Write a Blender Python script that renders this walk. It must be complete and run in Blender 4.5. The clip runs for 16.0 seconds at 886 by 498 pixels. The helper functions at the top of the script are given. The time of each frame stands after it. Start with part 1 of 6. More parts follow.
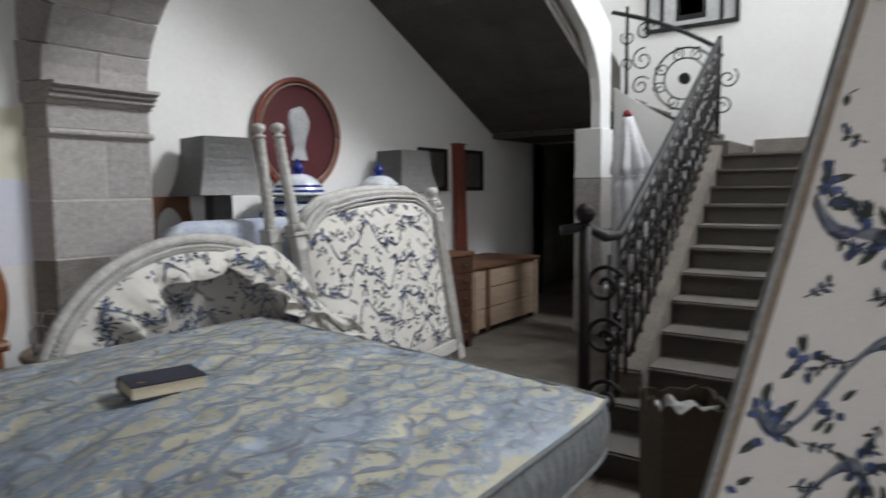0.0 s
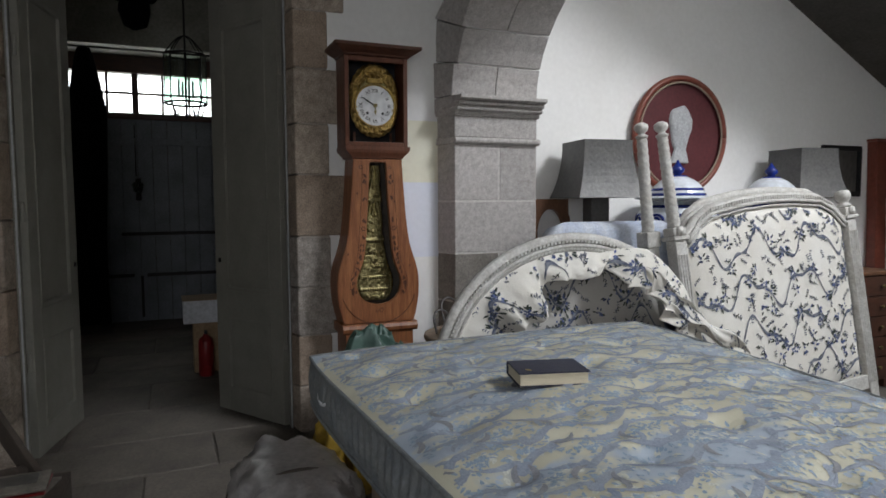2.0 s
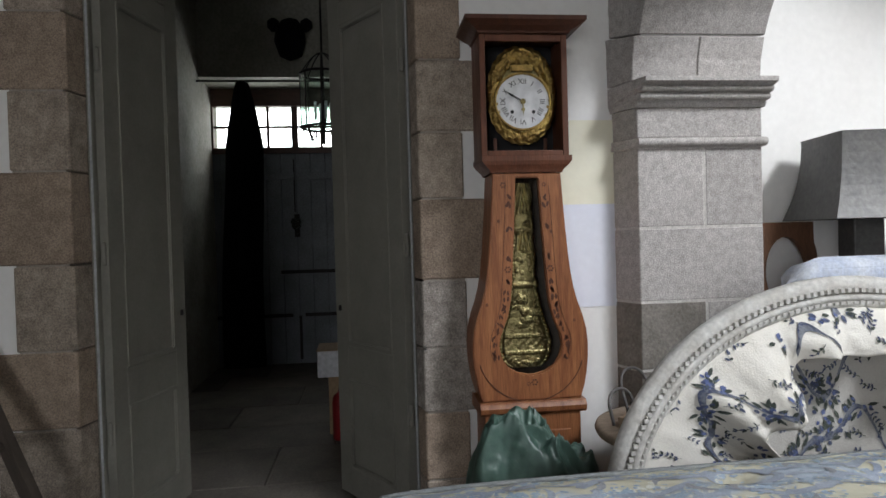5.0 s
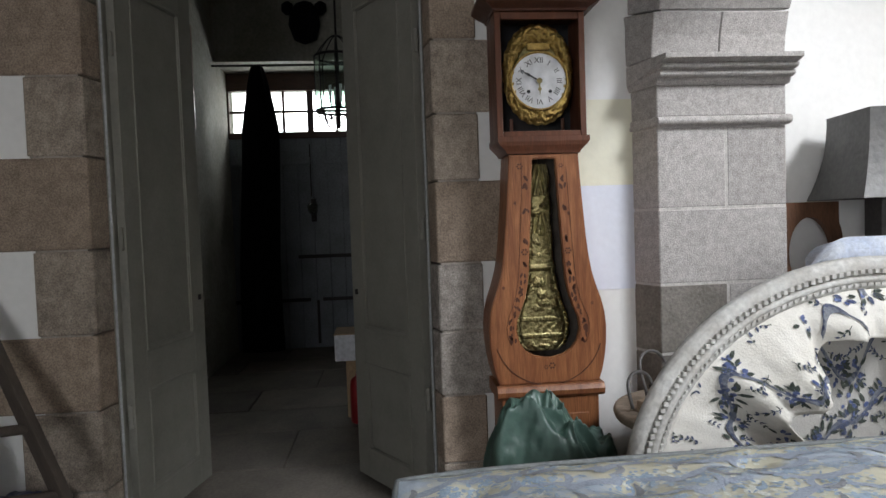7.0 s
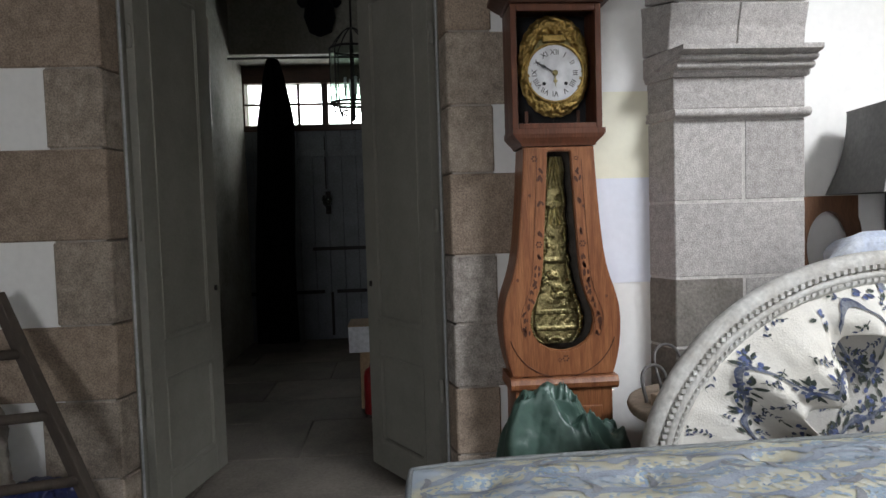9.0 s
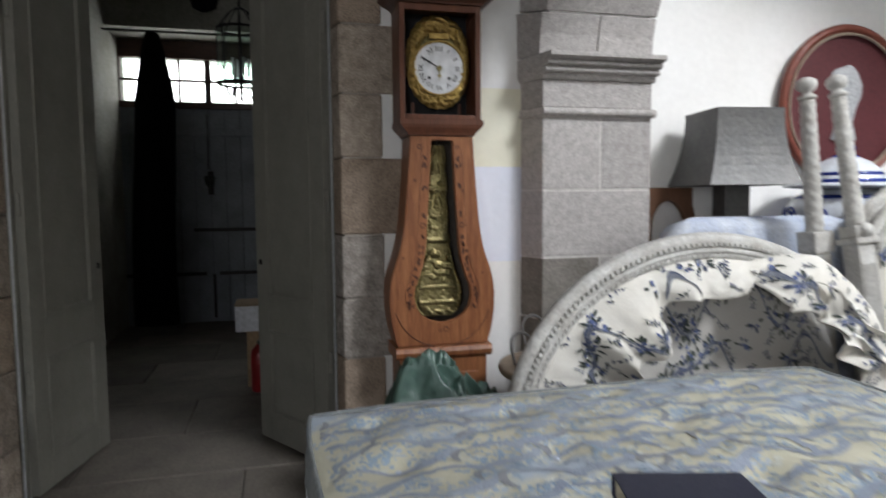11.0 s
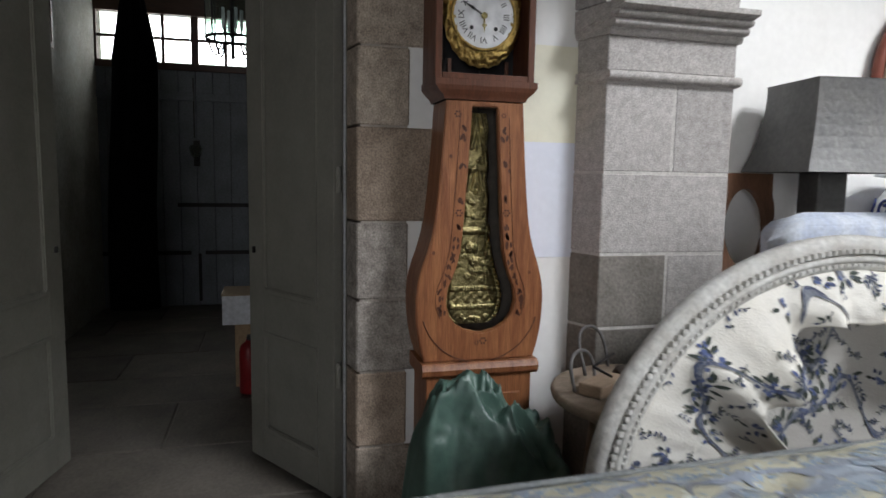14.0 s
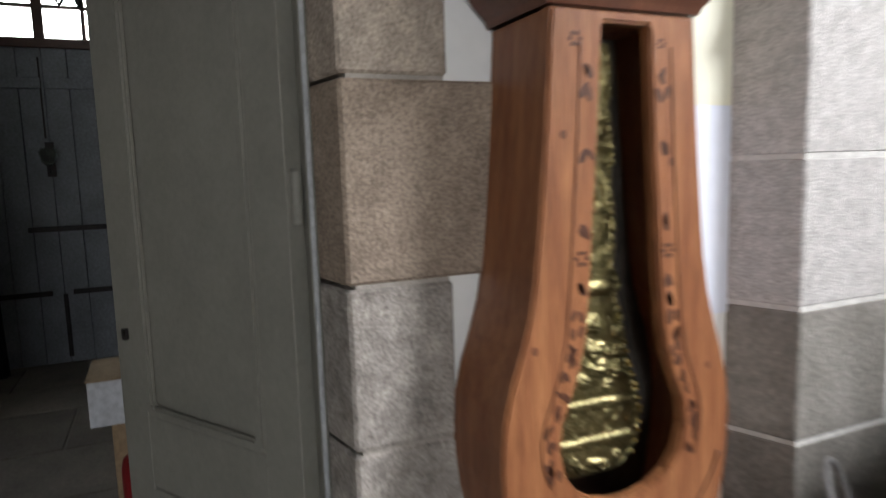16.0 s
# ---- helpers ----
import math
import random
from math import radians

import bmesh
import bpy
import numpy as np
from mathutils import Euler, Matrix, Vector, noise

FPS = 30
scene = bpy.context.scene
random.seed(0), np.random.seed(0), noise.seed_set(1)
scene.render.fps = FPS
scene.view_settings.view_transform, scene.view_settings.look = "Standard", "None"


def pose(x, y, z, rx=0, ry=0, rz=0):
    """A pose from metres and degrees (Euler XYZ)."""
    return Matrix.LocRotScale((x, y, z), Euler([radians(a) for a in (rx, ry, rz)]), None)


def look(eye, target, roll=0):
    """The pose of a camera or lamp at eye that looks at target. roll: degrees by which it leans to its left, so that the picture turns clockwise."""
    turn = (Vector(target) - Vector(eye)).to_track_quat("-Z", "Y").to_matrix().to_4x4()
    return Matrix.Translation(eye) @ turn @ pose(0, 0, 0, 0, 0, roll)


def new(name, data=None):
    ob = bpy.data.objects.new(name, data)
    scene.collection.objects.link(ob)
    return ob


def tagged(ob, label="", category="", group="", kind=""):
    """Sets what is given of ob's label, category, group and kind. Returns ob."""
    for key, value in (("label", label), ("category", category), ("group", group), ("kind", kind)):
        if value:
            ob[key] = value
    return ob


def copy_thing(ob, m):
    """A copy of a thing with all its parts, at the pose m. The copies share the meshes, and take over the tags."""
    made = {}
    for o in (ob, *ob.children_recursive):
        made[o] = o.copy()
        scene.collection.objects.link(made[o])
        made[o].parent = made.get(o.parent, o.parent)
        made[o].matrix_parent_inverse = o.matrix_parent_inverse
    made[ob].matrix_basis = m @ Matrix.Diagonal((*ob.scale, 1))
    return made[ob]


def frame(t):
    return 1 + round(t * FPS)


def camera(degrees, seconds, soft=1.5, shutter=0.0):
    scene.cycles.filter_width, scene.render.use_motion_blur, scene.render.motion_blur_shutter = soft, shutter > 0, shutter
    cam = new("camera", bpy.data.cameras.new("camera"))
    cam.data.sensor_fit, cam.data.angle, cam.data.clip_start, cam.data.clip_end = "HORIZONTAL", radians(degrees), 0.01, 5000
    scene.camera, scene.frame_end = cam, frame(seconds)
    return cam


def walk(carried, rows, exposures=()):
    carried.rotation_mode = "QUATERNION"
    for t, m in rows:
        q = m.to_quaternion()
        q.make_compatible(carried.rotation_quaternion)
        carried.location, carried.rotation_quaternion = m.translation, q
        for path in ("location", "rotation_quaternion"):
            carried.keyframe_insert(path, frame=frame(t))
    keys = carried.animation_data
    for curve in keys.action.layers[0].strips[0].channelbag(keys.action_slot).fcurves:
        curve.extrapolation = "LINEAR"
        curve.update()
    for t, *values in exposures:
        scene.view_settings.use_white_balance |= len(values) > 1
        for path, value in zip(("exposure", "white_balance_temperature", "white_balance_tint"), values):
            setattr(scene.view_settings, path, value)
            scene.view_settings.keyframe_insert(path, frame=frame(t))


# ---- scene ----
cam = camera(68.8, 16.0, 1.5, 0.5)
PATH = [
    (0, (-0.924, 1.02, 1.456), (-2.084, 2.639, 1.276), -0.6),
    (0.3, (-0.981, 0.99, 1.444), (-2.309, 2.475, 1.276), -1.6),
    (0.4, (-0.991, 0.989, 1.442), (-2.394, 2.407, 1.293), -1.3),
    (0.5, (-0.991, 1.0, 1.44), (-2.445, 2.367, 1.301), -1.2),
    (1, (-1.032, 0.979, 1.428), (-2.701, 2.071, 1.273), -1.1),
    (1.5, (-1.046, 0.987, 1.42), (-2.84, 1.861, 1.279), -1.0),
    (2, (-1.048, 1.024, 1.411), (-2.886, 1.801, 1.269), -0.3),
    (2.5, (-1.083, 1.096, 1.389), (-2.941, 1.807, 1.189), 1.0),
    (3, (-1.34, 1.19, 1.398), (-3.221, 1.84, 1.195), 1.0),
    (3.5, (-1.649, 1.286, 1.411), (-3.568, 1.834, 1.275), 0.7),
    (4, (-1.917, 1.44, 1.441), (-3.881, 1.813, 1.389), 1.0),
    (4.5, (-2.013, 1.481, 1.414), (-3.995, 1.746, 1.398), -0.8),
    (7, (-2.061, 1.494, 1.399), (-4.052, 1.673, 1.317), -2.0),
    (7.5, (-2.063, 1.49, 1.397), (-4.054, 1.652, 1.308), -2.0),
    (8, (-2.069, 1.482, 1.393), (-4.061, 1.621, 1.291), -1.9),
    (8.2, (-2.066, 1.483, 1.392), (-4.059, 1.615, 1.291), -1.8),
    (10.5, (-1.991, 1.499, 1.399), (-3.974, 1.739, 1.3), -0.5),
    (11, (-1.83, 1.439, 1.38), (-3.763, 1.927, 1.228), -0.5),
    (11.5, (-1.68, 1.365, 1.372), (-3.565, 1.99, 1.132), -1.2),
    (12, (-1.655, 1.333, 1.387), (-3.504, 2.05, 1.124), -0.9),
    (12.5, (-1.702, 1.302, 1.387), (-3.553, 2.015, 1.132), -0.9),
    (13, (-1.861, 1.321, 1.377), (-3.728, 1.984, 1.104), -0.0),
    (13.5, (-2.131, 1.383, 1.402), (-4.042, 1.924, 1.172), 0.4),
    (14, (-2.455, 1.395, 1.393), (-4.373, 1.917, 1.172), 1.0),
    (14.5, (-2.764, 1.401, 1.404), (-4.675, 1.946, 1.18), -0.4),
    (15, (-3.121, 1.473, 1.406), (-5.033, 2.033, 1.23), -1.1),
    (15.5, (-3.477, 1.468, 1.399), (-5.328, 2.201, 1.212), -1.1),
    (15.7, (-3.605, 1.442, 1.426), (-5.422, 2.239, 1.172), -0.6),
    (16, (-3.868, 1.434, 1.418), (-5.689, 2.224, 1.176), -1.8),
]
EXPOSURES = [(0, -0.4), (1, -0.42), (1.5, -0.38), (3, -0.2), (4.5, 0.05), (7, 0.25), (8, 0.28), (10.5, 0.22), (12, 0.0), (14, 0.12), (15, 0.55), (16, 1.1)]
walk(cam, [(t, look(eye, target, roll)) for t, eye, target, roll in PATH], EXPOSURES)

# ---- world and light ----
world = bpy.data.worlds.new("overcast_sky")
scene.world = world
world.use_nodes = True
wn = world.node_tree.nodes
sky = wn.new("ShaderNodeTexSky")
sky.sky_type = 'NISHITA'
sky.sun_disc = False
sky.sun_elevation = radians(38)
sky.sun_rotation = radians(70)
wn["Background"].inputs["Strength"].default_value = 0.12
world.node_tree.links.new(sky.outputs[0], wn["Background"].inputs["Color"])
sun = new("sun", bpy.data.lights.new("sun", 'SUN'))
sun.data.energy = 1.0
sun.data.angle = radians(14)
sun.data.color = (1.0, 0.96, 0.9)
sun.matrix_world = look((20, 7, 16), (0, 0, 0))


def window_lamp(name, eye, target, w, h, watts, color=(0.93, 0.97, 1.0)):
    la = bpy.data.lights.new(name, 'AREA')
    la.shape, la.size, la.size_y, la.energy, la.color = 'RECTANGLE', w, h, watts, color
    ob = new(name, la)
    ob.matrix_world = look(eye, target)
    return ob


window_lamp("stair_window_light", (1.68, 7.1, 7.55), (-3.4, 4.0, 1.2), 2.3, 1.9, 800, (0.90, 0.94, 1.0))
# Hall fill from an unseen opening, set close to brighten the leaning panel.
window_lamp("hall_fill_light", (0.68, 0.1, 1.7), (-2.6, 1.9, 1.3), 1.3, 1.5, 46, (0.94, 0.96, 1.0))
window_lamp("vestibule_transom_light", (-9.74, 0.7, 2.72), (-8.0, 0.7, 2.3), 1.6, 0.4, 11)

# ---- materials ----
MATS = {}


def material(name, color, rough=0.7, metal=0.0, second=None, scale=6.0, amount=0.5, grain=60.0, bump=0.15, island=0.0, stretch=(1, 1, 1), spec=0.4, speck=0.2):
    """Two scales of variation (stains and grain), fine relief, and a little change from piece to piece."""
    m = bpy.data.materials.new(name)
    m.use_nodes = True
    nt, b = m.node_tree, m.node_tree.nodes["Principled BSDF"]
    N, L = nt.nodes.new, nt.links.new
    tc, mp = N("ShaderNodeTexCoord"), N("ShaderNodeMapping")
    mp.inputs["Scale"].default_value = stretch
    L(tc.outputs["Object"], mp.inputs["Vector"])
    n1, n2 = N("ShaderNodeTexNoise"), N("ShaderNodeTexNoise")
    n1.inputs["Scale"].default_value, n1.inputs["Detail"].default_value, n1.inputs["Roughness"].default_value = scale, 6, 0.65
    n2.inputs["Scale"].default_value, n2.inputs["Detail"].default_value = grain, 4
    L(mp.outputs[0], n1.inputs["Vector"])
    L(mp.outputs[0], n2.inputs["Vector"])
    second = second or tuple(c * 0.6 for c in color)
    r1 = N("ShaderNodeMapRange")
    r1.inputs["From Min"].default_value, r1.inputs["From Max"].default_value = 0.35, 0.68
    r1.inputs["To Max"].default_value = amount
    L(n1.outputs[0], r1.inputs["Value"])
    mix = N("ShaderNodeMix")
    mix.data_type = 'RGBA'
    mix.inputs["A"].default_value, mix.inputs["B"].default_value = (*color, 1), (*second, 1)
    L(r1.outputs[0], mix.inputs["Factor"])
    hs = N("ShaderNodeHueSaturation")
    r2 = N("ShaderNodeMapRange")
    r2.inputs["From Min"].default_value, r2.inputs["From Max"].default_value = 0.25, 0.75
    r2.inputs["To Min"].default_value, r2.inputs["To Max"].default_value = 1 - speck, 1 + speck
    L(n2.outputs[0], r2.inputs["Value"])
    value = r2.outputs[0]
    if island:
        oi, r3, mu = N("ShaderNodeObjectInfo"), N("ShaderNodeMapRange"), N("ShaderNodeMath")
        r3.inputs["To Min"].default_value, r3.inputs["To Max"].default_value = 1 - island, 1 + island
        mu.operation = 'MULTIPLY'
        L(oi.outputs["Random"], r3.inputs["Value"])
        L(r3.outputs[0], mu.inputs[0])
        L(value, mu.inputs[1])
        value = mu.outputs[0]
    L(value, hs.inputs["Value"])
    L(mix.outputs["Result"], hs.inputs["Color"])
    L(hs.outputs[0], b.inputs["Base Color"])
    r4 = N("ShaderNodeMapRange")
    r4.inputs["To Min"].default_value, r4.inputs["To Max"].default_value = max(rough - 0.12, 0.02), min(rough + 0.12, 1)
    L(n1.outputs[0], r4.inputs["Value"])
    L(r4.outputs[0], b.inputs["Roughness"])
    b.inputs["Metallic"].default_value = metal
    b.inputs["Specular IOR Level"].default_value = spec
    bp, ad = N("ShaderNodeBump"), N("ShaderNodeMath")
    ad.operation = 'ADD'
    L(n1.outputs[0], ad.inputs[0])
    L(n2.outputs[0], ad.inputs[1])
    bp.inputs["Strength"].default_value, bp.inputs["Distance"].default_value = bump, 0.01
    L(ad.outputs[0], bp.inputs["Height"])
    L(bp.outputs[0], b.inputs["Normal"])
    MATS[name] = m
    return m


PLASTER = material("limewashed_plaster", (0.84, 0.835, 0.82), 0.9, second=(0.74, 0.72, 0.68), scale=0.9, amount=0.45, grain=28, bump=0.10, speck=0.03)
PLASTER_Y = material("yellowed_plaster", (0.80, 0.775, 0.62), 0.9, second=(0.80, 0.785, 0.69), scale=2, grain=28, bump=0.1, speck=0.03)
PLASTER_B = material("bluish_plaster", (0.74, 0.765, 0.86), 0.9, second=(0.77, 0.78, 0.82), scale=2, grain=28, bump=0.1, speck=0.03)
# Dimness of vestibule and passage is put into this darker plaster colour.
PLASTER_D = material("shade_darkened_plaster", (0.30, 0.29, 0.25), 0.95, second=(0.16, 0.15, 0.12), scale=1.6, amount=0.8, grain=30, bump=0.3)
GRANITE = material("grey_granite", (0.50, 0.475, 0.455), 0.85, second=(0.345, 0.32, 0.30), scale=30, amount=0.95, grain=170, bump=0.3, island=0.10, speck=0.34)
BROWNSTONE = material("brown_granite", (0.355, 0.275, 0.21), 0.88, second=(0.22, 0.168, 0.128), scale=16, amount=0.9, grain=140, bump=0.3, island=0.10, speck=0.42)
TANSTONE = material("grey_tan_granite", (0.41, 0.34, 0.275), 0.88, second=(0.21, 0.172, 0.142), scale=18, amount=0.9, grain=140, bump=0.3, island=0.14, speck=0.42)
GREYSTONE = material("weathered_grey_granite", (0.40, 0.355, 0.315), 0.88, second=(0.19, 0.168, 0.15), scale=22, amount=0.95, grain=140, bump=0.3, island=0.12, speck=0.4)
PATCHSTONE = material("dark_patched_stone", (0.24, 0.22, 0.195), 0.9, second=(0.15, 0.135, 0.115), scale=9, amount=0.8, grain=70, bump=0.4, island=0.1, speck=0.25)
MORTAR = material("pale_mortar", (0.60, 0.575, 0.54), 0.95, scale=8, grain=80, bump=0.4)
MORTAR_BROWN = material("dusty_brown_mortar", (0.36, 0.32, 0.28), 0.95, scale=8, grain=80, bump=0.4)
FLAG = material("worn_floor_slab", (0.16, 0.138, 0.115), 0.75, second=(0.085, 0.074, 0.063), scale=2.5, amount=0.9, grain=50, bump=0.35, island=0.2)
TREAD = material("stair_granite", (0.115, 0.103, 0.088), 0.8, second=(0.08, 0.072, 0.062), scale=3, amount=0.8, grain=90, bump=0.4, island=0.1)
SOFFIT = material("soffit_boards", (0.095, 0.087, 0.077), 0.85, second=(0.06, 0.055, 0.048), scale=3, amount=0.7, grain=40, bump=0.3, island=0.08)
DOORPAINT = material("grey_green_paint", (0.235, 0.225, 0.195), 0.6, second=(0.175, 0.167, 0.143), scale=3, amount=0.7, grain=70, bump=0.06, speck=0.06)
WHITEDOOR = material("grey_white_boards", (0.21, 0.225, 0.25), 0.7, second=(0.13, 0.14, 0.155), scale=3, amount=0.8, grain=50, bump=0.2)
CLOCKWOOD = material("varnished_pine", (0.335, 0.138, 0.058), 0.40, second=(0.16, 0.052, 0.022), scale=5, amount=0.95, grain=34, bump=0.14, stretch=(6, 6, 0.45), speck=0.3)
CLOCKDARK = material("dark_stained_pine", (0.10, 0.035, 0.018), 0.5, second=(0.05, 0.02, 0.012), scale=5, amount=0.7, grain=26, bump=0.12, stretch=(5, 5, 0.6))
DARKWOOD = material("dark_mahogany", (0.075, 0.032, 0.02), 0.45, second=(0.035, 0.018, 0.012), scale=4, amount=0.8, grain=25, bump=0.1, stretch=(1, 1, 5))
BROWNWOOD = material("walnut_wood", (0.16, 0.075, 0.04), 0.5, second=(0.08, 0.04, 0.022), scale=5, amount=0.8, grain=30, bump=0.15, stretch=(4, 4, 1))
PALEWOOD = material("pale_raw_boards", (0.42, 0.31, 0.22), 0.8, second=(0.28, 0.20, 0.14), scale=3, amount=0.7, grain=40, bump=0.2, stretch=(3, 0.6, 6))
GREYWOOD = material("weathered_wood", (0.34, 0.27, 0.205), 0.85, second=(0.20, 0.155, 0.12), scale=4, amount=0.8, grain=40, bump=0.3, stretch=(3, 1, 6))
BRASS = material("embossed_brass", (0.52, 0.36, 0.12), 0.38, 1.0, second=(0.20, 0.13, 0.045), scale=18, amount=0.8, grain=70, bump=0.7)
BRASSDIM = material("aged_brass", (0.40, 0.34, 0.16), 0.32, 1.0, second=(0.15, 0.125, 0.06), scale=22, amount=0.85, grain=90, bump=0.45)
ENAMEL = material("white_enamel", (0.80, 0.81, 0.83), 0.15, scale=4, second=(0.7, 0.7, 0.72), grain=20, bump=0.02)
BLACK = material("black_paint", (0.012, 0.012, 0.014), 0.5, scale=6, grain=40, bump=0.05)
WIRE = material("grey_iron_wire", (0.16, 0.15, 0.145), 0.6, 0.4, scale=12, grain=60, bump=0.2)
IRON = material("wrought_iron", (0.022, 0.021, 0.022), 0.55, 0.6, second=(0.04, 0.03, 0.025), scale=12, amount=0.6, grain=80, bump=0.25)
GILTWHITE = material("distressed_white_paint", (0.62, 0.61, 0.58), 0.65, second=(0.40, 0.37, 0.33), scale=14, amount=0.7, grain=70, bump=0.3)
ZINC = material("tarnished_metal_shade", (0.125, 0.121, 0.117), 0.5, 0.45, second=(0.10, 0.10, 0.10), scale=9, amount=0.8, grain=45, bump=0.15)
BURGUNDY = material("burgundy_ground", (0.09, 0.016, 0.020), 0.6, second=(0.075, 0.014, 0.016), scale=4, grain=40, bump=0.1)
REDWOOD = material("red_brown_frame", (0.20, 0.055, 0.035), 0.4, second=(0.12, 0.035, 0.025), scale=6, grain=30, bump=0.1)
PLASTERGREY = material("silver_grey_relief", (0.42, 0.43, 0.44), 0.6, second=(0.28, 0.29, 0.30), scale=20, grain=60, bump=0.4)
# Grey-blue cloth, darkened for the shade on the mattress sides.
BORDER = material("shaded_grey_blue_border", (0.16, 0.175, 0.19), 0.7, second=(0.25, 0.255, 0.24), scale=11, amount=0.8, grain=80, bump=0.3)
HOODWOOD = material("brown_stained_pine", (0.15, 0.054, 0.027), 0.45, second=(0.085, 0.03, 0.016), scale=5, amount=0.75, grain=26, bump=0.12, stretch=(5, 5, 0.6))
BLUECLOTH = material("pale_blue_damask", (0.40, 0.46, 0.60), 0.75, second=(0.66, 0.69, 0.75), scale=7, amount=1.0, grain=90, bump=0.2)
LINING = material("grey_wadding", (0.45, 0.44, 0.43), 0.95, second=(0.30, 0.29, 0.28), scale=10, amount=0.6, grain=60, bump=0.5)
WHITECLOTH = material("white_canvas", (0.74, 0.74, 0.76), 0.85, second=(0.6, 0.6, 0.63), scale=5, grain=60, bump=0.2)
CAPWOOD = material("turned_pale_wood", (0.42, 0.22, 0.075), 0.35, second=(0.30, 0.14, 0.045), scale=8, grain=40, bump=0.08)
NAVY = material("navy_book_cloth", (0.016, 0.018, 0.04), 0.5, second=(0.024, 0.026, 0.05), scale=8, grain=150, bump=0.15)
PAGES = material("cream_page_edges", (0.72, 0.64, 0.48), 0.85, second=(0.60, 0.52, 0.37), scale=3, grain=30, bump=0.3, stretch=(1, 1, 60))
OLDWOOD = material("dusty_old_wood", (0.085, 0.066, 0.052), 0.8, second=(0.05, 0.04, 0.033), scale=5, amount=0.8, grain=40, bump=0.2, stretch=(4, 4, 1))
CASEDARK = material("brown_grey_case_inside", (0.10, 0.085, 0.07), 0.9, second=(0.06, 0.05, 0.043), scale=6, grain=40, bump=0.1)
GOLD = material("gold_stamp", (0.55, 0.40, 0.12), 0.4, 0.8, scale=10, grain=50, bump=0.05)
GREENBAG = material("green_polythene", (0.062, 0.115, 0.092), 0.38, second=(0.085, 0.15, 0.12), scale=6, grain=30, bump=0.2, spec=0.6)
CLEARBAG = material("dusty_polythene", (0.42, 0.395, 0.385), 0.3, second=(0.25, 0.23, 0.22), scale=7, amount=0.8, grain=40, bump=0.3, spec=0.6)
YELLOW = material("yellow_bag", (0.38, 0.24, 0.03), 0.5, scale=7, grain=40, bump=0.2)
BLUEPLASTIC = material("dark_blue_bag", (0.025, 0.035, 0.12), 0.4, scale=6, grain=40, bump=0.2)
RED = material("red_enamel", (0.24, 0.016, 0.018), 0.35, scale=5, grain=30, bump=0.05)
CARD = material("cardboard", (0.32, 0.22, 0.13), 0.85, scale=5, grain=50, bump=0.1)
WHITEBOX = material("white_card_box", (0.62, 0.62, 0.65), 0.7, scale=4, grain=40, bump=0.06)
CURTAIN = material("black_curtain_cloth", (0.008, 0.008, 0.010), 0.95, scale=6, grain=60, bump=0.3, spec=0.1)
PORCELAIN = material("white_porcelain", (0.72, 0.75, 0.80), 0.12, second=(0.66, 0.70, 0.78), scale=5, grain=20, bump=0.02, spec=0.6)
COBALT = material("cobalt_glaze", (0.015, 0.03, 0.20), 0.14, second=(0.03, 0.06, 0.32), scale=12, grain=40, bump=0.02, spec=0.6)
TANBIN = material("stained_tan_board", (0.10, 0.08, 0.055), 0.85, second=(0.08, 0.065, 0.05), scale=4, amount=0.8, grain=50, bump=0.2)
PAPERMAT = material("aged_print_paper", (0.55, 0.56, 0.55), 0.6, scale=4, grain=40, bump=0.05)
DARKPRINT = material("dark_print", (0.06, 0.055, 0.05), 0.35, second=(0.14, 0.13, 0.12), scale=7, amount=0.8, grain=30, bump=0.05)
CEILPAINT = material("ceiling_limewash", (0.55, 0.54, 0.50), 0.95, scale=1.5, grain=30, bump=0.2)


def glass_material(name, color=(1, 1, 1), rough=0.02):
    m = bpy.data.materials.new(name)
    m.use_nodes = True
    b = m.node_tree.nodes["Principled BSDF"]
    b.inputs["Base Color"].default_value = (*color, 1)
    b.inputs["Transmission Weight"].default_value = 1.0
    b.inputs["Roughness"].default_value = rough
    b.inputs["IOR"].default_value = 1.45
    return m


GLASS = glass_material("window_glass")
LAMPGLASS = glass_material("greenish_lantern_glass", (0.80, 0.92, 0.86))


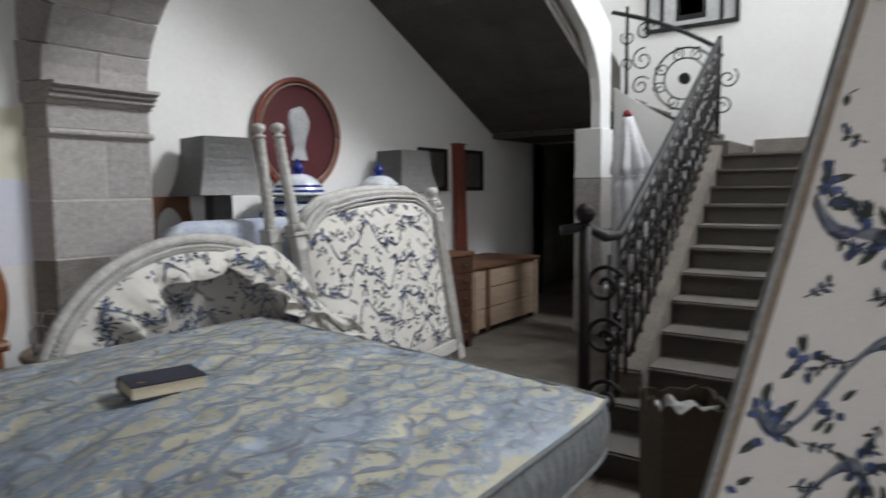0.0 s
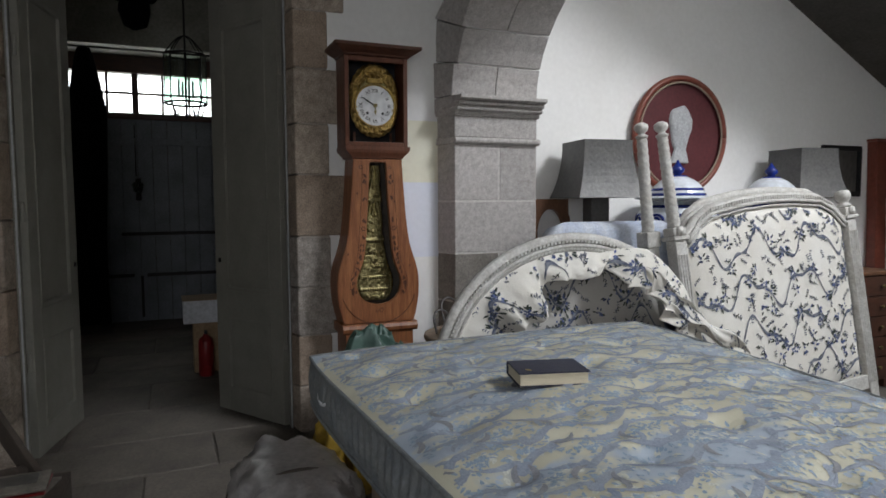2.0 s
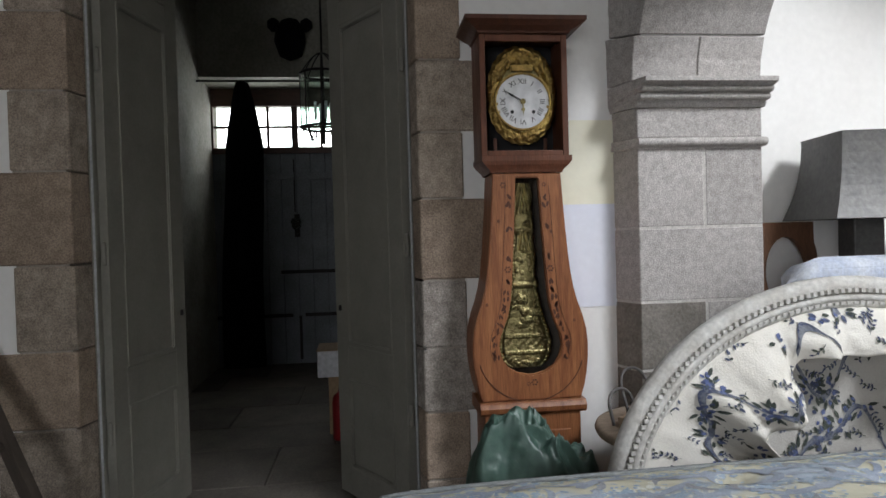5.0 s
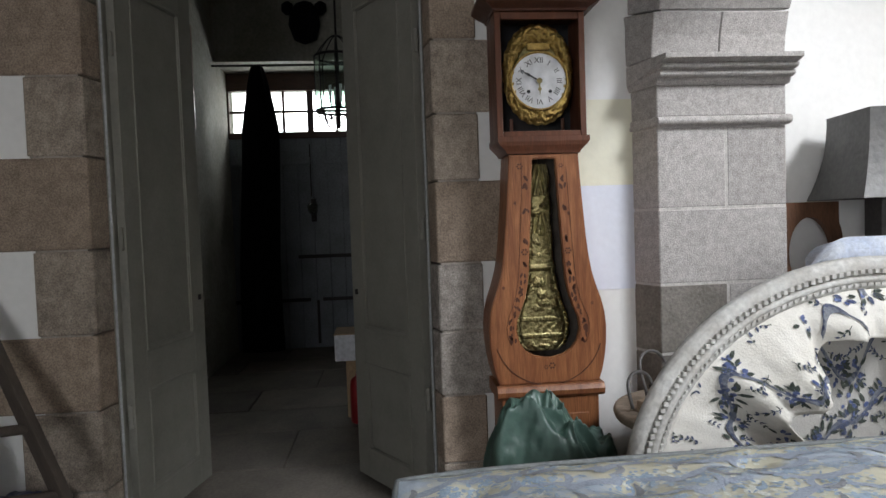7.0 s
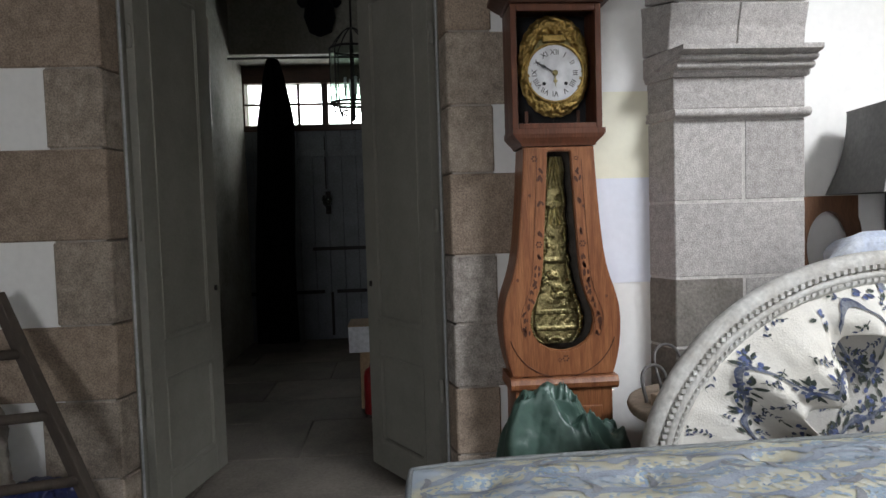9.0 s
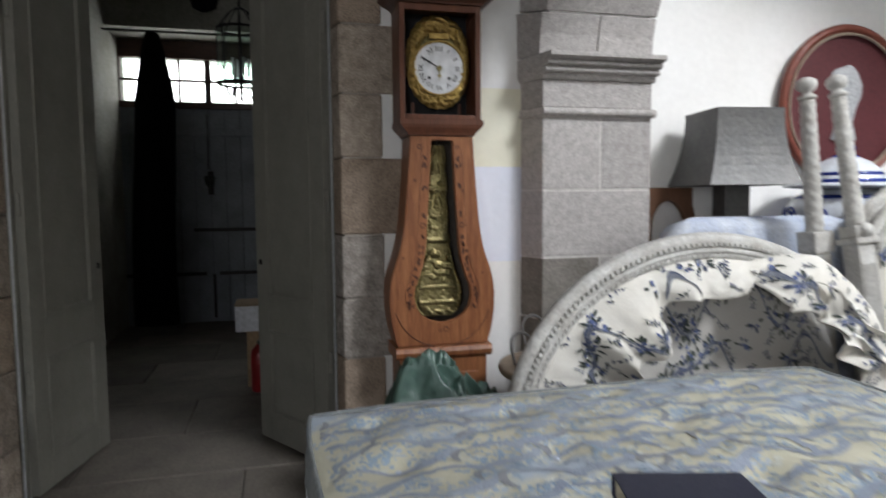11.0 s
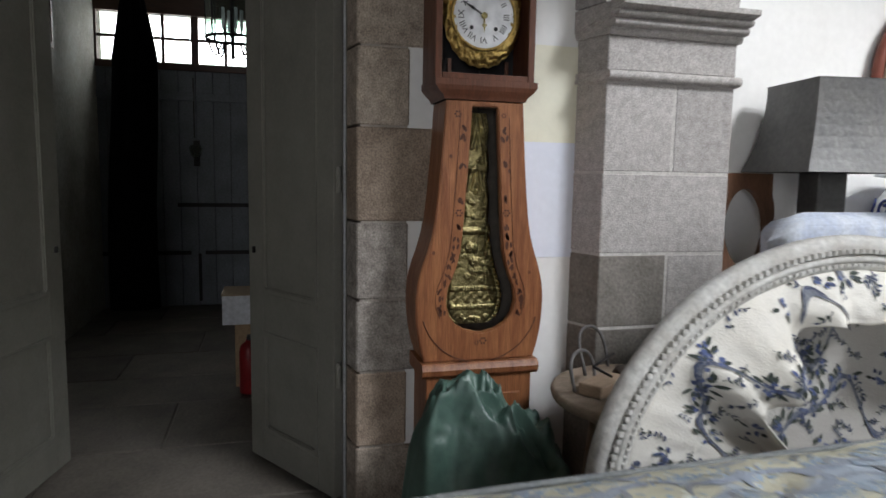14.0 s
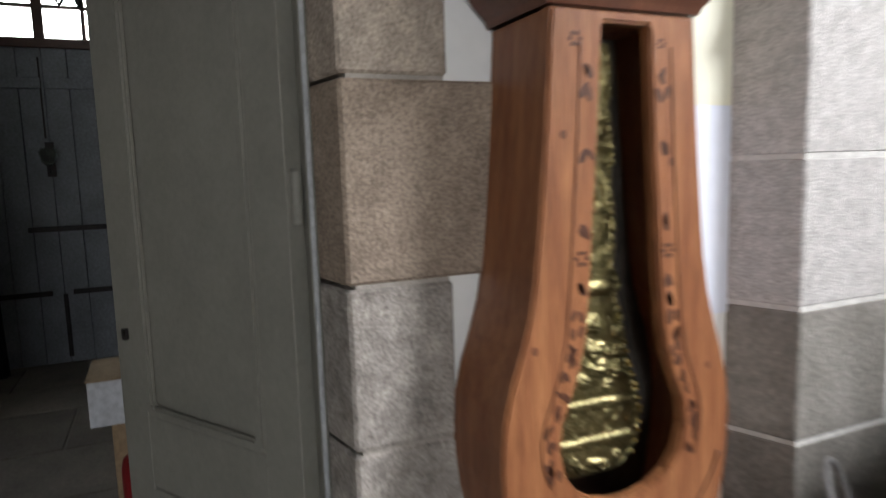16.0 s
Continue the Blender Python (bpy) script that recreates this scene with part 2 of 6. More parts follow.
def printed(name, base, layers, bump=0.25, rough=0.85):
    """A woven print: each layer is (kind, scale, threshold, colour, distortion), laid over the last one."""
    m = bpy.data.materials.new(name)
    m.use_nodes = True
    nt, b = m.node_tree, m.node_tree.nodes["Principled BSDF"]
    N, L = nt.nodes.new, nt.links.new
    tc = N("ShaderNodeTexCoord")
    warp = N("ShaderNodeTexNoise")
    warp.inputs["Scale"].default_value, warp.inputs["Detail"].default_value = 7, 3
    L(tc.outputs["Object"], warp.inputs["Vector"])
    fine = N("ShaderNodeTexNoise")
    fine.inputs["Scale"].default_value, fine.inputs["Detail"].default_value = 45, 3
    L(tc.outputs["Object"], fine.inputs["Vector"])
    color = N("ShaderNodeRGB")
    color.outputs[0].default_value = (*base, 1)
    last = color.outputs[0]
    for kind, scale, cut, tint, warped, soft in layers:
        wv, ws = N("ShaderNodeVectorMath"), N("ShaderNodeVectorMath")
        ws.operation, wv.operation = 'SCALE', 'ADD'
        ws.inputs["Scale"].default_value = warped
        L(warp.outputs["Color"], ws.inputs[0])
        L(tc.outputs["Object"], wv.inputs[0])
        L(ws.outputs[0], wv.inputs[1])
        mr = N("ShaderNodeMapRange")
        if kind == "sprig":
            t, t2 = N("ShaderNodeTexVoronoi"), N("ShaderNodeTexVoronoi")
            t.inputs["Scale"].default_value, t2.inputs["Scale"].default_value = scale, scale * 5.8
            L(wv.outputs[0], t.inputs["Vector"])
            lf = N("ShaderNodeMapping")
            lf.inputs["Rotation"].default_value = (0.6, 0.3, 0.5)
            lf.inputs["Scale"].default_value = (1.0, 0.6, 1.35)
            L(wv.outputs[0], lf.inputs["Vector"])
            L(lf.outputs[0], t2.inputs["Vector"])
            m2, pick = N("ShaderNodeMapRange"), N("ShaderNodeMath")
            mr.inputs["From Min"].default_value, mr.inputs["From Max"].default_value = cut, cut - 0.04
            L(t.outputs["Distance"], mr.inputs["Value"])
            m2.inputs["From Min"].default_value, m2.inputs["From Max"].default_value = soft, soft - 0.10
            L(t2.outputs["Distance"], m2.inputs["Value"])
            pick.operation = 'MULTIPLY'
            L(mr.outputs[0], pick.inputs[0])
            L(m2.outputs[0], pick.inputs[1])
            fac = pick.outputs[0]
        else:
            t = N("ShaderNodeTexNoise")
            t.inputs["Scale"].default_value, t.inputs["Detail"].default_value = scale, 4
            mp = N("ShaderNodeMapping")
            mp.inputs["Scale"].default_value = (1.0, 0.42, 1.0) if kind == "swirl" else (1, 1, 1)
            L(wv.outputs[0], mp.inputs["Vector"])
            L(mp.outputs[0], t.inputs["Vector"])
            mr.inputs["From Min"].default_value, mr.inputs["From Max"].default_value = cut, cut + soft
            L(t.outputs[0], mr.inputs["Value"])
            fac = mr.outputs[0]
        mx = N("ShaderNodeMix")
        mx.data_type = 'RGBA'
        mx.inputs["B"].default_value = (*tint, 1)
        L(fac, mx.inputs["Factor"])
        L(last, mx.inputs["A"])
        last = mx.outputs["Result"]
    L(last, b.inputs["Base Color"])
    b.inputs["Roughness"].default_value = rough
    bp = N("ShaderNodeBump")
    bp.inputs["Strength"].default_value, bp.inputs["Distance"].default_value = bump, 0.01
    L(fine.outputs[0], bp.inputs["Height"])
    L(bp.outputs[0], b.inputs["Normal"])
    return m


FLORAL = material("cream_cotton", (0.80, 0.775, 0.72), 0.85, second=(0.72, 0.67, 0.58), scale=3.5, amount=0.55, grain=160, bump=0.18, speck=0.05)
FLORAL_PALE = material("pale_rose_cotton", (0.82, 0.77, 0.72), 0.85, second=(0.76, 0.69, 0.62), scale=2.5, amount=0.5, grain=160, bump=0.15, speck=0.05)
# Darker copy of the cream cotton, for shade inside the headboard recess.
FLORAL_BACK = material("recess_shaded_cotton", (0.50, 0.485, 0.455), 0.9, second=(0.42, 0.40, 0.37), scale=3.5, amount=0.55, grain=160, bump=0.18, speck=0.05)
NEWSPRINT = material("yellowed_newspaper", (0.27, 0.245, 0.21), 0.9, second=(0.16, 0.145, 0.125), scale=9, amount=0.9, grain=70, bump=0.3)
PRINT_NAVY = material("navy_print", (0.050, 0.062, 0.13), 0.85, second=(0.10, 0.12, 0.17), scale=30, amount=0.8, grain=160, bump=0.1)
PRINT_BLUE = material("blue_print", (0.065, 0.095, 0.235), 0.85, second=(0.17, 0.20, 0.34), scale=40, amount=0.8, grain=160, bump=0.1)
PRINT_LEAF = material("grey_green_print", (0.035, 0.045, 0.038), 0.85, second=(0.10, 0.115, 0.095), scale=40, amount=0.8, grain=160, bump=0.1)
PRINT_RIBBON = material("slate_ribbon_print", (0.10, 0.115, 0.165), 0.85, second=(0.29, 0.30, 0.32), scale=28, amount=0.9, grain=160, bump=0.1)
DAMASK = printed("blue_gold_damask_ticking", (0.63, 0.60, 0.465), [
    ("cloud", 3.0, 0.46, (0.54, 0.51, 0.385), 0.05, 0.2),
    ("swirl", 5.0, 0.545, (0.43, 0.49, 0.56), 0.10, 0.06),
    ("sprig", 15.0, 0.36, (0.42, 0.49, 0.57), 0.04, 0.50),
    ("cloud", 1.6, 0.60, (0.44, 0.42, 0.34), 0.05, 0.3)], bump=0.35, rough=0.6)
WEAVE_SLATE = material("slate_blue_weave", (0.27, 0.31, 0.395), 0.6, second=(0.40, 0.43, 0.48), scale=9, amount=0.8, grain=180, bump=0.25)
WEAVE_BLUE = material("soft_blue_weave", (0.27, 0.355, 0.46), 0.6, second=(0.40, 0.48, 0.56), scale=12, amount=0.8, grain=180, bump=0.25)
WEAVE_PALE = material("cream_weave", (0.66, 0.66, 0.60), 0.6, second=(0.56, 0.56, 0.46), scale=9, amount=0.8, grain=180, bump=0.25)
WEAVE_GREY = material("grey_weave", (0.24, 0.25, 0.27), 0.6, second=(0.34, 0.34, 0.35), scale=14, amount=0.8, grain=180, bump=0.25)

# ---- mesh helpers ----


def box(bm, x0, x1, y0, y1, z0, z1, bevel=0.0):
    vs = [bm.verts.new(p) for p in ((x0, y0, z0), (x1, y0, z0), (x1, y1, z0), (x0, y1, z0), (x0, y0, z1), (x1, y0, z1), (x1, y1, z1), (x0, y1, z1))]
    fs = [bm.faces.new([vs[i] for i in q]) for q in ((3, 2, 1, 0), (4, 5, 6, 7), (0, 1, 5, 4), (1, 2, 6, 5), (2, 3, 7, 6), (3, 0, 4, 7))]
    if bevel:
        es = {e for f in fs for e in f.edges}
        bmesh.ops.bevel(bm, geom=list(es), offset=bevel, segments=2, affect='EDGES', profile=0.5)
    return bm


def boxed(x0, x1, y0, y1, z0, z1, bevel=0.0):
    return box(bmesh.new(), x0, x1, y0, y1, z0, z1, bevel)


def prism(bm, outline, a0, a1, axis="x"):
    """A closed outline of (u, v) pushed along an axis: x gives (a, u, v), y gives (u, a, v), z gives (u, v, a)."""
    put = {"x": lambda u, v, a: (a, u, v), "y": lambda u, v, a: (u, a, v), "z": lambda u, v, a: (u, v, a)}[axis]
    lo = [bm.verts.new(put(u, v, a0)) for u, v in outline]
    hi = [bm.verts.new(put(u, v, a1)) for u, v in outline]
    n = len(outline)
    fs = [bm.faces.new(lo[::-1]), bm.faces.new(hi)]
    for i in range(n):
        fs.append(bm.faces.new((lo[i], lo[(i + 1) % n], hi[(i + 1) % n], hi[i])))
    bmesh.ops.recalc_face_normals(bm, faces=fs)
    return bm


def ring_prism(bm, outer, inner, a0, a1, axis="x"):
    """A flat ring between two outlines with as many points, pushed along an axis."""
    put = {"x": lambda u, v, a: (a, u, v), "y": lambda u, v, a: (u, a, v), "z": lambda u, v, a: (u, v, a)}[axis]
    rings = [[bm.verts.new(put(u, v, a)) for u, v in line] for line, a in ((outer, a0), (outer, a1), (inner, a1), (inner, a0))]
    n = len(outer)
    fs = []
    for k in range(4):
        p, q = rings[k], rings[(k + 1) % 4]
        for i in range(n):
            fs.append(bm.faces.new((p[i], p[(i + 1) % n], q[(i + 1) % n], q[i])))
    bmesh.ops.recalc_face_normals(bm, faces=fs)
    return bm


def lathe(bm, profile, n=24, cx=0.0, cy=0.0, squash=1.0):
    """A turned body from (radius, height) pairs."""
    rows = [[bm.verts.new((cx + r * math.cos(2 * math.pi * i / n) * squash, cy + r * math.sin(2 * math.pi * i / n), z)) for i in range(n)] for r, z in profile]
    fs = []
    for p, q in zip(rows, rows[1:]):
        for i in range(n):
            fs.append(bm.faces.new((p[i], p[(i + 1) % n], q[(i + 1) % n], q[i])))
    fs.append(bm.faces.new(rows[0][::-1]))
    fs.append(bm.faces.new(rows[-1]))
    for f in fs:
        f.smooth = True
    return bm


def tube(bm, points, r, n=8, taper=1.0):
    """A round bar along a line of points."""
    pts = [Vector(p) for p in points]
    rows = []
    side = None
    for i, p in enumerate(pts):
        d = (pts[min(i + 1, len(pts) - 1)] - pts[max(i - 1, 0)]).normalized()
        if side is None:
            side = d.orthogonal().normalized()
        side = (side - d * side.dot(d)).normalized()
        up = d.cross(side)
        rr = r * (1 + (taper - 1) * i / max(len(pts) - 1, 1))
        rows.append([bm.verts.new(p + rr * (math.cos(2 * math.pi * k / n) * side + math.sin(2 * math.pi * k / n) * up)) for k in range(n)])
    for p, q in zip(rows, rows[1:]):
        for k in range(n):
            bm.faces.new((p[k], p[(k + 1) % n], q[(k + 1) % n], q[k])).smooth = True
    bm.faces.new(rows[0][::-1])
    bm.faces.new(rows[-1])
    return bm


def sheet(bm, nu, nv, place):
    """A grid of faces; place(u, v) gives each point, with u and v from 0 to 1."""
    g = [[bm.verts.new(place(i / nu, j / nv)) for j in range(nv + 1)] for i in range(nu + 1)]
    for i in range(nu):
        for j in range(nv):
            bm.faces.new((g[i][j], g[i + 1][j], g[i + 1][j + 1], g[i][j + 1])).smooth = True
    return bm


def thicken(bm, depth):
    """A second skin a little behind the first, joined round the rim."""
    bmesh.ops.recalc_face_normals(bm, faces=bm.faces)
    bm.normal_update()
    front = list(bm.faces)
    rim = [e for e in bm.edges if e.is_boundary]
    twin = {v: bm.verts.new(v.co - v.normal * depth) for v in list(bm.verts)}
    for f in front:
        bm.faces.new([twin[v] for v in reversed(f.verts)]).smooth = f.smooth
    for e in rim:
        a, b = e.verts
        bm.faces.new((a, b, twin[b], twin[a]))
    return bm


def arc(cx, cy, rx, ry, a0, a1, n):
    return [(cx + rx * math.cos(radians(a0 + (a1 - a0) * i / n)), cy + ry * math.sin(radians(a0 + (a1 - a0) * i / n))) for i in range(n + 1)]


def mesh_of(bm, name):
    me = bpy.data.meshes.new(name)
    bm.to_mesh(me)
    bm.free()
    return me


def part(name, bm, mat, parent=None, label="", m=None):
    """One mesh object under a thing or a part, in that thing's own axes."""
    me = mesh_of(bm, name)
    me.materials.append(mat)
    ob = new(name, me)
    ob.parent = parent
    if m is not None:
        ob.matrix_basis = m
    if label:
        ob["label"] = label
    return ob


def thing(name, label, category, m=None, group=""):
    ob = new(name)
    ob.empty_display_size = 0.1
    if m is not None:
        ob.matrix_basis = m
    return tagged(ob, label, category, group)


def setting(name, bm, mat, label, category):
    return tagged(part(name, bm, mat), label, category, kind="structure")


def piece(name, x0, x1, y0, y1, z0, z1, mat, parent, bevel=0.006):
    """One stone, board or slab with worn edges."""
    bm = boxed(x0, x1, y0, y1, z0, z1)
    bmesh.ops.bevel(bm, geom=list(bm.edges), offset=bevel, segments=1, affect='EDGES')
    return part(name, bm, mat, parent)


def crumple(bm, size, amount, seed):
    off = Vector((seed * 3.1, seed * 1.7, seed * 5.3))
    for v in bm.verts:
        v.co += noise.noise_vector(v.co * size + off) * amount
    return bm


# ---- large structure ----
bm = boxed(-10.2, 2.0, -3.2, 11.5, -0.25, -0.012)
floor = setting("floor", bm, FLAG, "worn dark stone slab floor of the hall", "floor")
bm = boxed(-10.2, 2.0, -3.2, 11.5, 9.2, 9.4)
setting("ceiling", bm, CEILPAINT, "plain limewashed ceiling high over the hall", "ceiling")

# west wall of the hall, with the double doorway
bm = bmesh.new()
box(bm, -5.45, -4.995, -3.0, 0.20, -0.02, 9.2)
box(bm, -5.45, -4.995, 1.76, 2.712, -0.02, 9.2)
box(bm, -5.45, -4.995, 0.20, 1.76, 3.36, 9.2)
wall_west = setting("wall_west", bm, PLASTER, "limewashed plaster wall with brown stone door quoins", "wall")
part("paint_patch", boxed(-4.996, -4.992, 2.34, 2.70, 1.545, 1.94), PLASTER_Y, wall_west, "yellowed plaster patch")
part("paint_patch", boxed(-4.996, -4.992, 2.34, 2.70, 1.06, 1.545), PLASTER_B, wall_west, "bluish plaster patch")
setting("wall_under_stairs", boxed(-5.6, -5.10, 2.715, 9.3, -0.02, 9.2), PLASTER, "white plaster wall under the stair flight", "wall")
bm = bmesh.new()
box(bm, -5.6, -5.1, 8.97, 9.3, -0.02, 9.2)
box(bm, -5.1, -3.95, 8.97, 9.3, 2.08, 9.2)
box(bm, -3.95, 2.0, 8.97, 9.3, -0.02, 9.2)
setting("wall_north", bm, PLASTER, "stained plaster wall behind the staircase", "wall")
bm = bmesh.new()
box(bm, -5.6, -5.3, 9.3, 11.3, -0.02, 2.5)
box(bm, -3.7, -3.4, 9.3, 11.3, -0.02, 2.5)
box(bm, -5.6, -3.4, 11.2, 11.5, -0.02, 2.5)
box(bm, -5.6, -3.4, 9.3, 11.5, 2.4, 2.6)
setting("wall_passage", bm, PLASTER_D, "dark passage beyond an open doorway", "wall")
# Unseen wall, added to frame the window lamps; its south run stands closer.
bm = bmesh.new()
for y0, y1, z0, z1 in ((2.95, 6.0, 0, 9.2), (6.0, 8.5, 0, 6.5), (6.0, 8.5, 8.7, 9.2), (8.5, 9.3, 0, 9.2)):
    box(bm, 1.7, 2.1, y0, y1, z0 - 0.02, z1)
for y0, y1, z0, z1 in ((-3.2, -0.6, 0, 9.2), (-0.6, 0.8, 0, 0.9), (-0.6, 0.8, 2.5, 9.2), (0.8, 2.70, 0, 9.2)):
    box(bm, 0.7, 1.1, y0, y1, z0 - 0.02, z1)
# Return piece added to keep sky light from leaking in.
box(bm, 0.7, 2.1, 2.70, 2.95, -0.02, 9.2)
setting("wall_east", bm, PLASTER, "unseen plaster wall added round two window openings", "wall")
setting("wall_south", boxed(-5.45, 2.0, -3.3, -3.0, -0.02, 9.2), PLASTER, "plain plaster wall closing the hall", "wall")

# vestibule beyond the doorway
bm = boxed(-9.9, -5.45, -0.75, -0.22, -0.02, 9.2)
setting("wall_vestibule_south", bm, PLASTER_D, "dim plaster wall of the vestibule, shade in its grey", "wall")
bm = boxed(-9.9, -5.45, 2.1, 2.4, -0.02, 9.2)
setting("wall_vestibule_north", bm, PLASTER_D, "dim plaster wall of the vestibule, shade in its grey", "wall")
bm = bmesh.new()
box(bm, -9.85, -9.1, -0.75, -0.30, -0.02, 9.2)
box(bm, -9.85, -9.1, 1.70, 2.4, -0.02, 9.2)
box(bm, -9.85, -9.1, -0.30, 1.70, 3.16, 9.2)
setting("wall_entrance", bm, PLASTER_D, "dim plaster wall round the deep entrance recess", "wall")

# entrance doors with the transom window
door_out = tagged(new("door_1"), "old grey-white plank entrance doors, shut", "door", kind="structure")
for i in range(12):
    y0 = -0.30 + i * (2.0 / 12)
    piece("board", -9.70, -9.64, y0 + 0.002, y0 + 2.0 / 12 - 0.002, 0.0, 2.42, WHITEDOOR, door_out, 0.004)
# Unseen board added behind the planks, stops daylight showing through the gaps.
part("light_stop", boxed(-9.74, -9.705, -0.30, 1.70, -0.01, 2.42), DARKWOOD, door_out)
part("rail", boxed(-9.645, -9.615, -0.28, 0.68, 2.12, 2.2, 0.004), WHITEDOOR, door_out)
part("rail", boxed(-9.645, -9.615, 0.72, 1.68, 2.12, 2.2, 0.004), WHITEDOOR, door_out)
for y0, y1, z in ((-0.25, 0.62, 0.56), (0.76, 1.62, 0.56), (0.50, 1.55, 1.06)):
    bm = boxed(-9.640, -9.622, y0, y1, z - 0.02, z + 0.02, 0.004)
    part("strap", bm, IRON, door_out, "black iron strap")
part("bolt", boxed(-9.64, -9.61, 0.69, 0.72, 0.05, 0.55, 0.004), IRON, door_out, "black iron bolt")
part("bolt", boxed(-9.64, -9.62, 0.672, 0.684, 1.75, 2.35, 0.002), IRON, door_out, "black iron bolt")
win = tagged(new("window_1"), "transom window of small panes over the entrance doors", "window", kind="structure")
part("window_frame", boxed(-9.72, -9.62, -0.30, 1.70, 2.42, 2.49, 0.006), DARKWOOD, win)
part("window_frame", boxed(-9.72, -9.62, -0.30, 1.70, 2.96, 3.16, 0.006), DARKWOOD, win)
part("window_frame", boxed(-9.72, -9.62, -0.30, -0.20, 2.49, 2.96, 0.006), DARKWOOD, win)
part("window_frame", boxed(-9.72, -9.62, 1.60, 1.70, 2.49, 2.96, 0.006), DARKWOOD, win)
for i in range(1, 6):
    w = 0.035 if i == 3 else 0.014
    part("muntin", boxed(-9.70, -9.64, -0.20 + i * 0.3 - w, -0.20 + i * 0.3 + w, 2.49, 2.96), DARKWOOD, win)
part("muntin", boxed(-9.695, -9.645, -0.20, 1.60, 2.715, 2.74), DARKWOOD, win)
for i in range(6):
    for z0, z1 in ((2.49, 2.715), (2.74, 2.96)):
        p = part("pane", boxed(-9.675, -9.669, -0.20 + i * 0.3, 0.10 + i * 0.3, z0, z1), GLASS, win)
        p.visible_shadow = False

# daylight beyond the transom
bm = boxed(-13.0, -12.9, -6, 8, 0, 8)
glow = bpy.data.materials.new("bright_overcast_distance")
glow.use_nodes = True
gb = glow.node_tree.nodes["Principled BSDF"]
gb.inputs["Base Color"].default_value = (0.6, 0.66, 0.6, 1)
gb.inputs["Emission Color"].default_value = (0.93, 1.0, 0.93, 1)
gb.inputs["Emission Strength"].default_value = 2.2
setting("backdrop", bm, glow, "bright overcast daylight outside the entrance", "backdrop")
setting("ground", boxed(-60, 60, -60, 60, -0.6, -0.3), FLAG, "bare ground outside", "ground")

# transverse arch: over the pilaster, its far pier, and the wall above it
SPRING, HALF, RISE, MID = 2.085, 2.3, 1.075, -2.54


def arch_line(k, n, grow=0.0):
    a = math.pi - math.pi * k / n
    return (MID + (HALF + grow) * math.cos(a), SPRING + (RISE + grow) * math.sin(a))


bm = bmesh.new()
outline = [arch_line(k, 24, 0.02) for k in range(25)]
prism(bm, outline + [(MID + HALF + 0.9, SPRING), (MID + HALF + 0.9, 9.2), (-5.10, 9.2), (-5.10, SPRING)], 2.73, 3.29, "y")
wall_arch = setting("wall_arch", bm, PLASTER, "plaster wall carried by a grey granite arch", "wall")


def splay(bm):
    """The pilaster's south side runs back to the wall at a slant."""
    for v in bm.verts:
        if v.co.y < 2.76 and v.co.x < -4.842:
            v.co.y -= 0.36 * (-4.842 - v.co.x)
    return bm


def cut_stone(x0, x1, y0, y1, z0, z1, mat, bevel=0.004):
    """One pilaster stone, splayed where it shows its south side."""
    bm = splay(boxed(x0, x1, y0, y1, z0, z1))
    bmesh.ops.bevel(bm, geom=list(bm.edges), offset=bevel, segments=1, affect='EDGES')
    return part("stone", bm, mat, pilaster)


pilaster = tagged(new("pilaster"), "grey granite pilaster with a moulded impost", "pilaster", kind="structure")
part("core", splay(boxed(-5.10, -4.8425, 2.715, 3.309, 0, 2.08)), MORTAR, pilaster, "pale mortar joints")
for z0, z1, split in ((0, 0.42, 0), (0.42, 0.774, 0), (0.774, 1.086, 3.03), (1.086, 1.424, 0), (1.424, 1.788, 3.03)):
    for y0, y1 in (((2.712, split - 0.0055), (split + 0.0055, 3.312)) if split else ((2.712, 3.312),)):
        cut_stone(-5.094, -4.84, y0, y1, z0 + 0.005, z1 - 0.005, GRANITE if z0 > 1.0 or y0 > 3 else PATCHSTONE)
cut_stone(-5.094, -4.838, 2.712, 3.312, 1.832, 1.967, GRANITE)


def moulding(name, profile, y0, y1, mat, parent):
    bm = bmesh.new()
    prism(bm, profile, y0, y1, "y")
    splay(bm)
    return part(name, bm, mat, parent)


moulding("astragal", [(-5.094, 1.788), (-4.825, 1.788)] + arc(-4.825, 1.810, 0.022, 0.020, -90, 90, 8) + [(-4.838, 1.831), (-5.094, 1.831)], 2.704, 3.322, GRANITE, pilaster)
moulding("impost", [(-5.094, 1.968), (-4.825, 1.968), (-4.815, 1.982), (-4.815, 1.994)] + arc(-4.80, 2.008, 0.022, 0.014, -90, 60, 6) + [(-4.790, 2.024)] + arc(-4.775, 2.038, 0.022, 0.013, -90, 60, 6) + [(-4.745, 2.054), (-4.73, 2.058), (-4.72, 2.062), (-4.72, 2.082), (-5.094, 2.082)], 2.704, 3.322, GRANITE, pilaster)
for k in range(17):
    halves = ((2.692, 3.00), (3.004, 3.312)) if k % 2 == 0 else ((2.712, 3.312),)
    for y0, y1 in halves:
        bm = bmesh.new()
        e = 0.02
        q = [arch_line(k + e, 17), arch_line(k + 0.5, 17), arch_line(k + 1 - e, 17), arch_line(k + 1 - e, 17, 0.33), arch_line(k + 0.5, 17, 0.33), arch_line(k + e, 17, 0.33)]
        prism(bm, q, y0, y1, "y")
        if k < 4:
            splay(bm)
        bmesh.ops.bevel(bm, geom=list(bm.edges), offset=0.004, segments=1, affect='EDGES')
        part("voussoir", bm, GRANITE, pilaster)
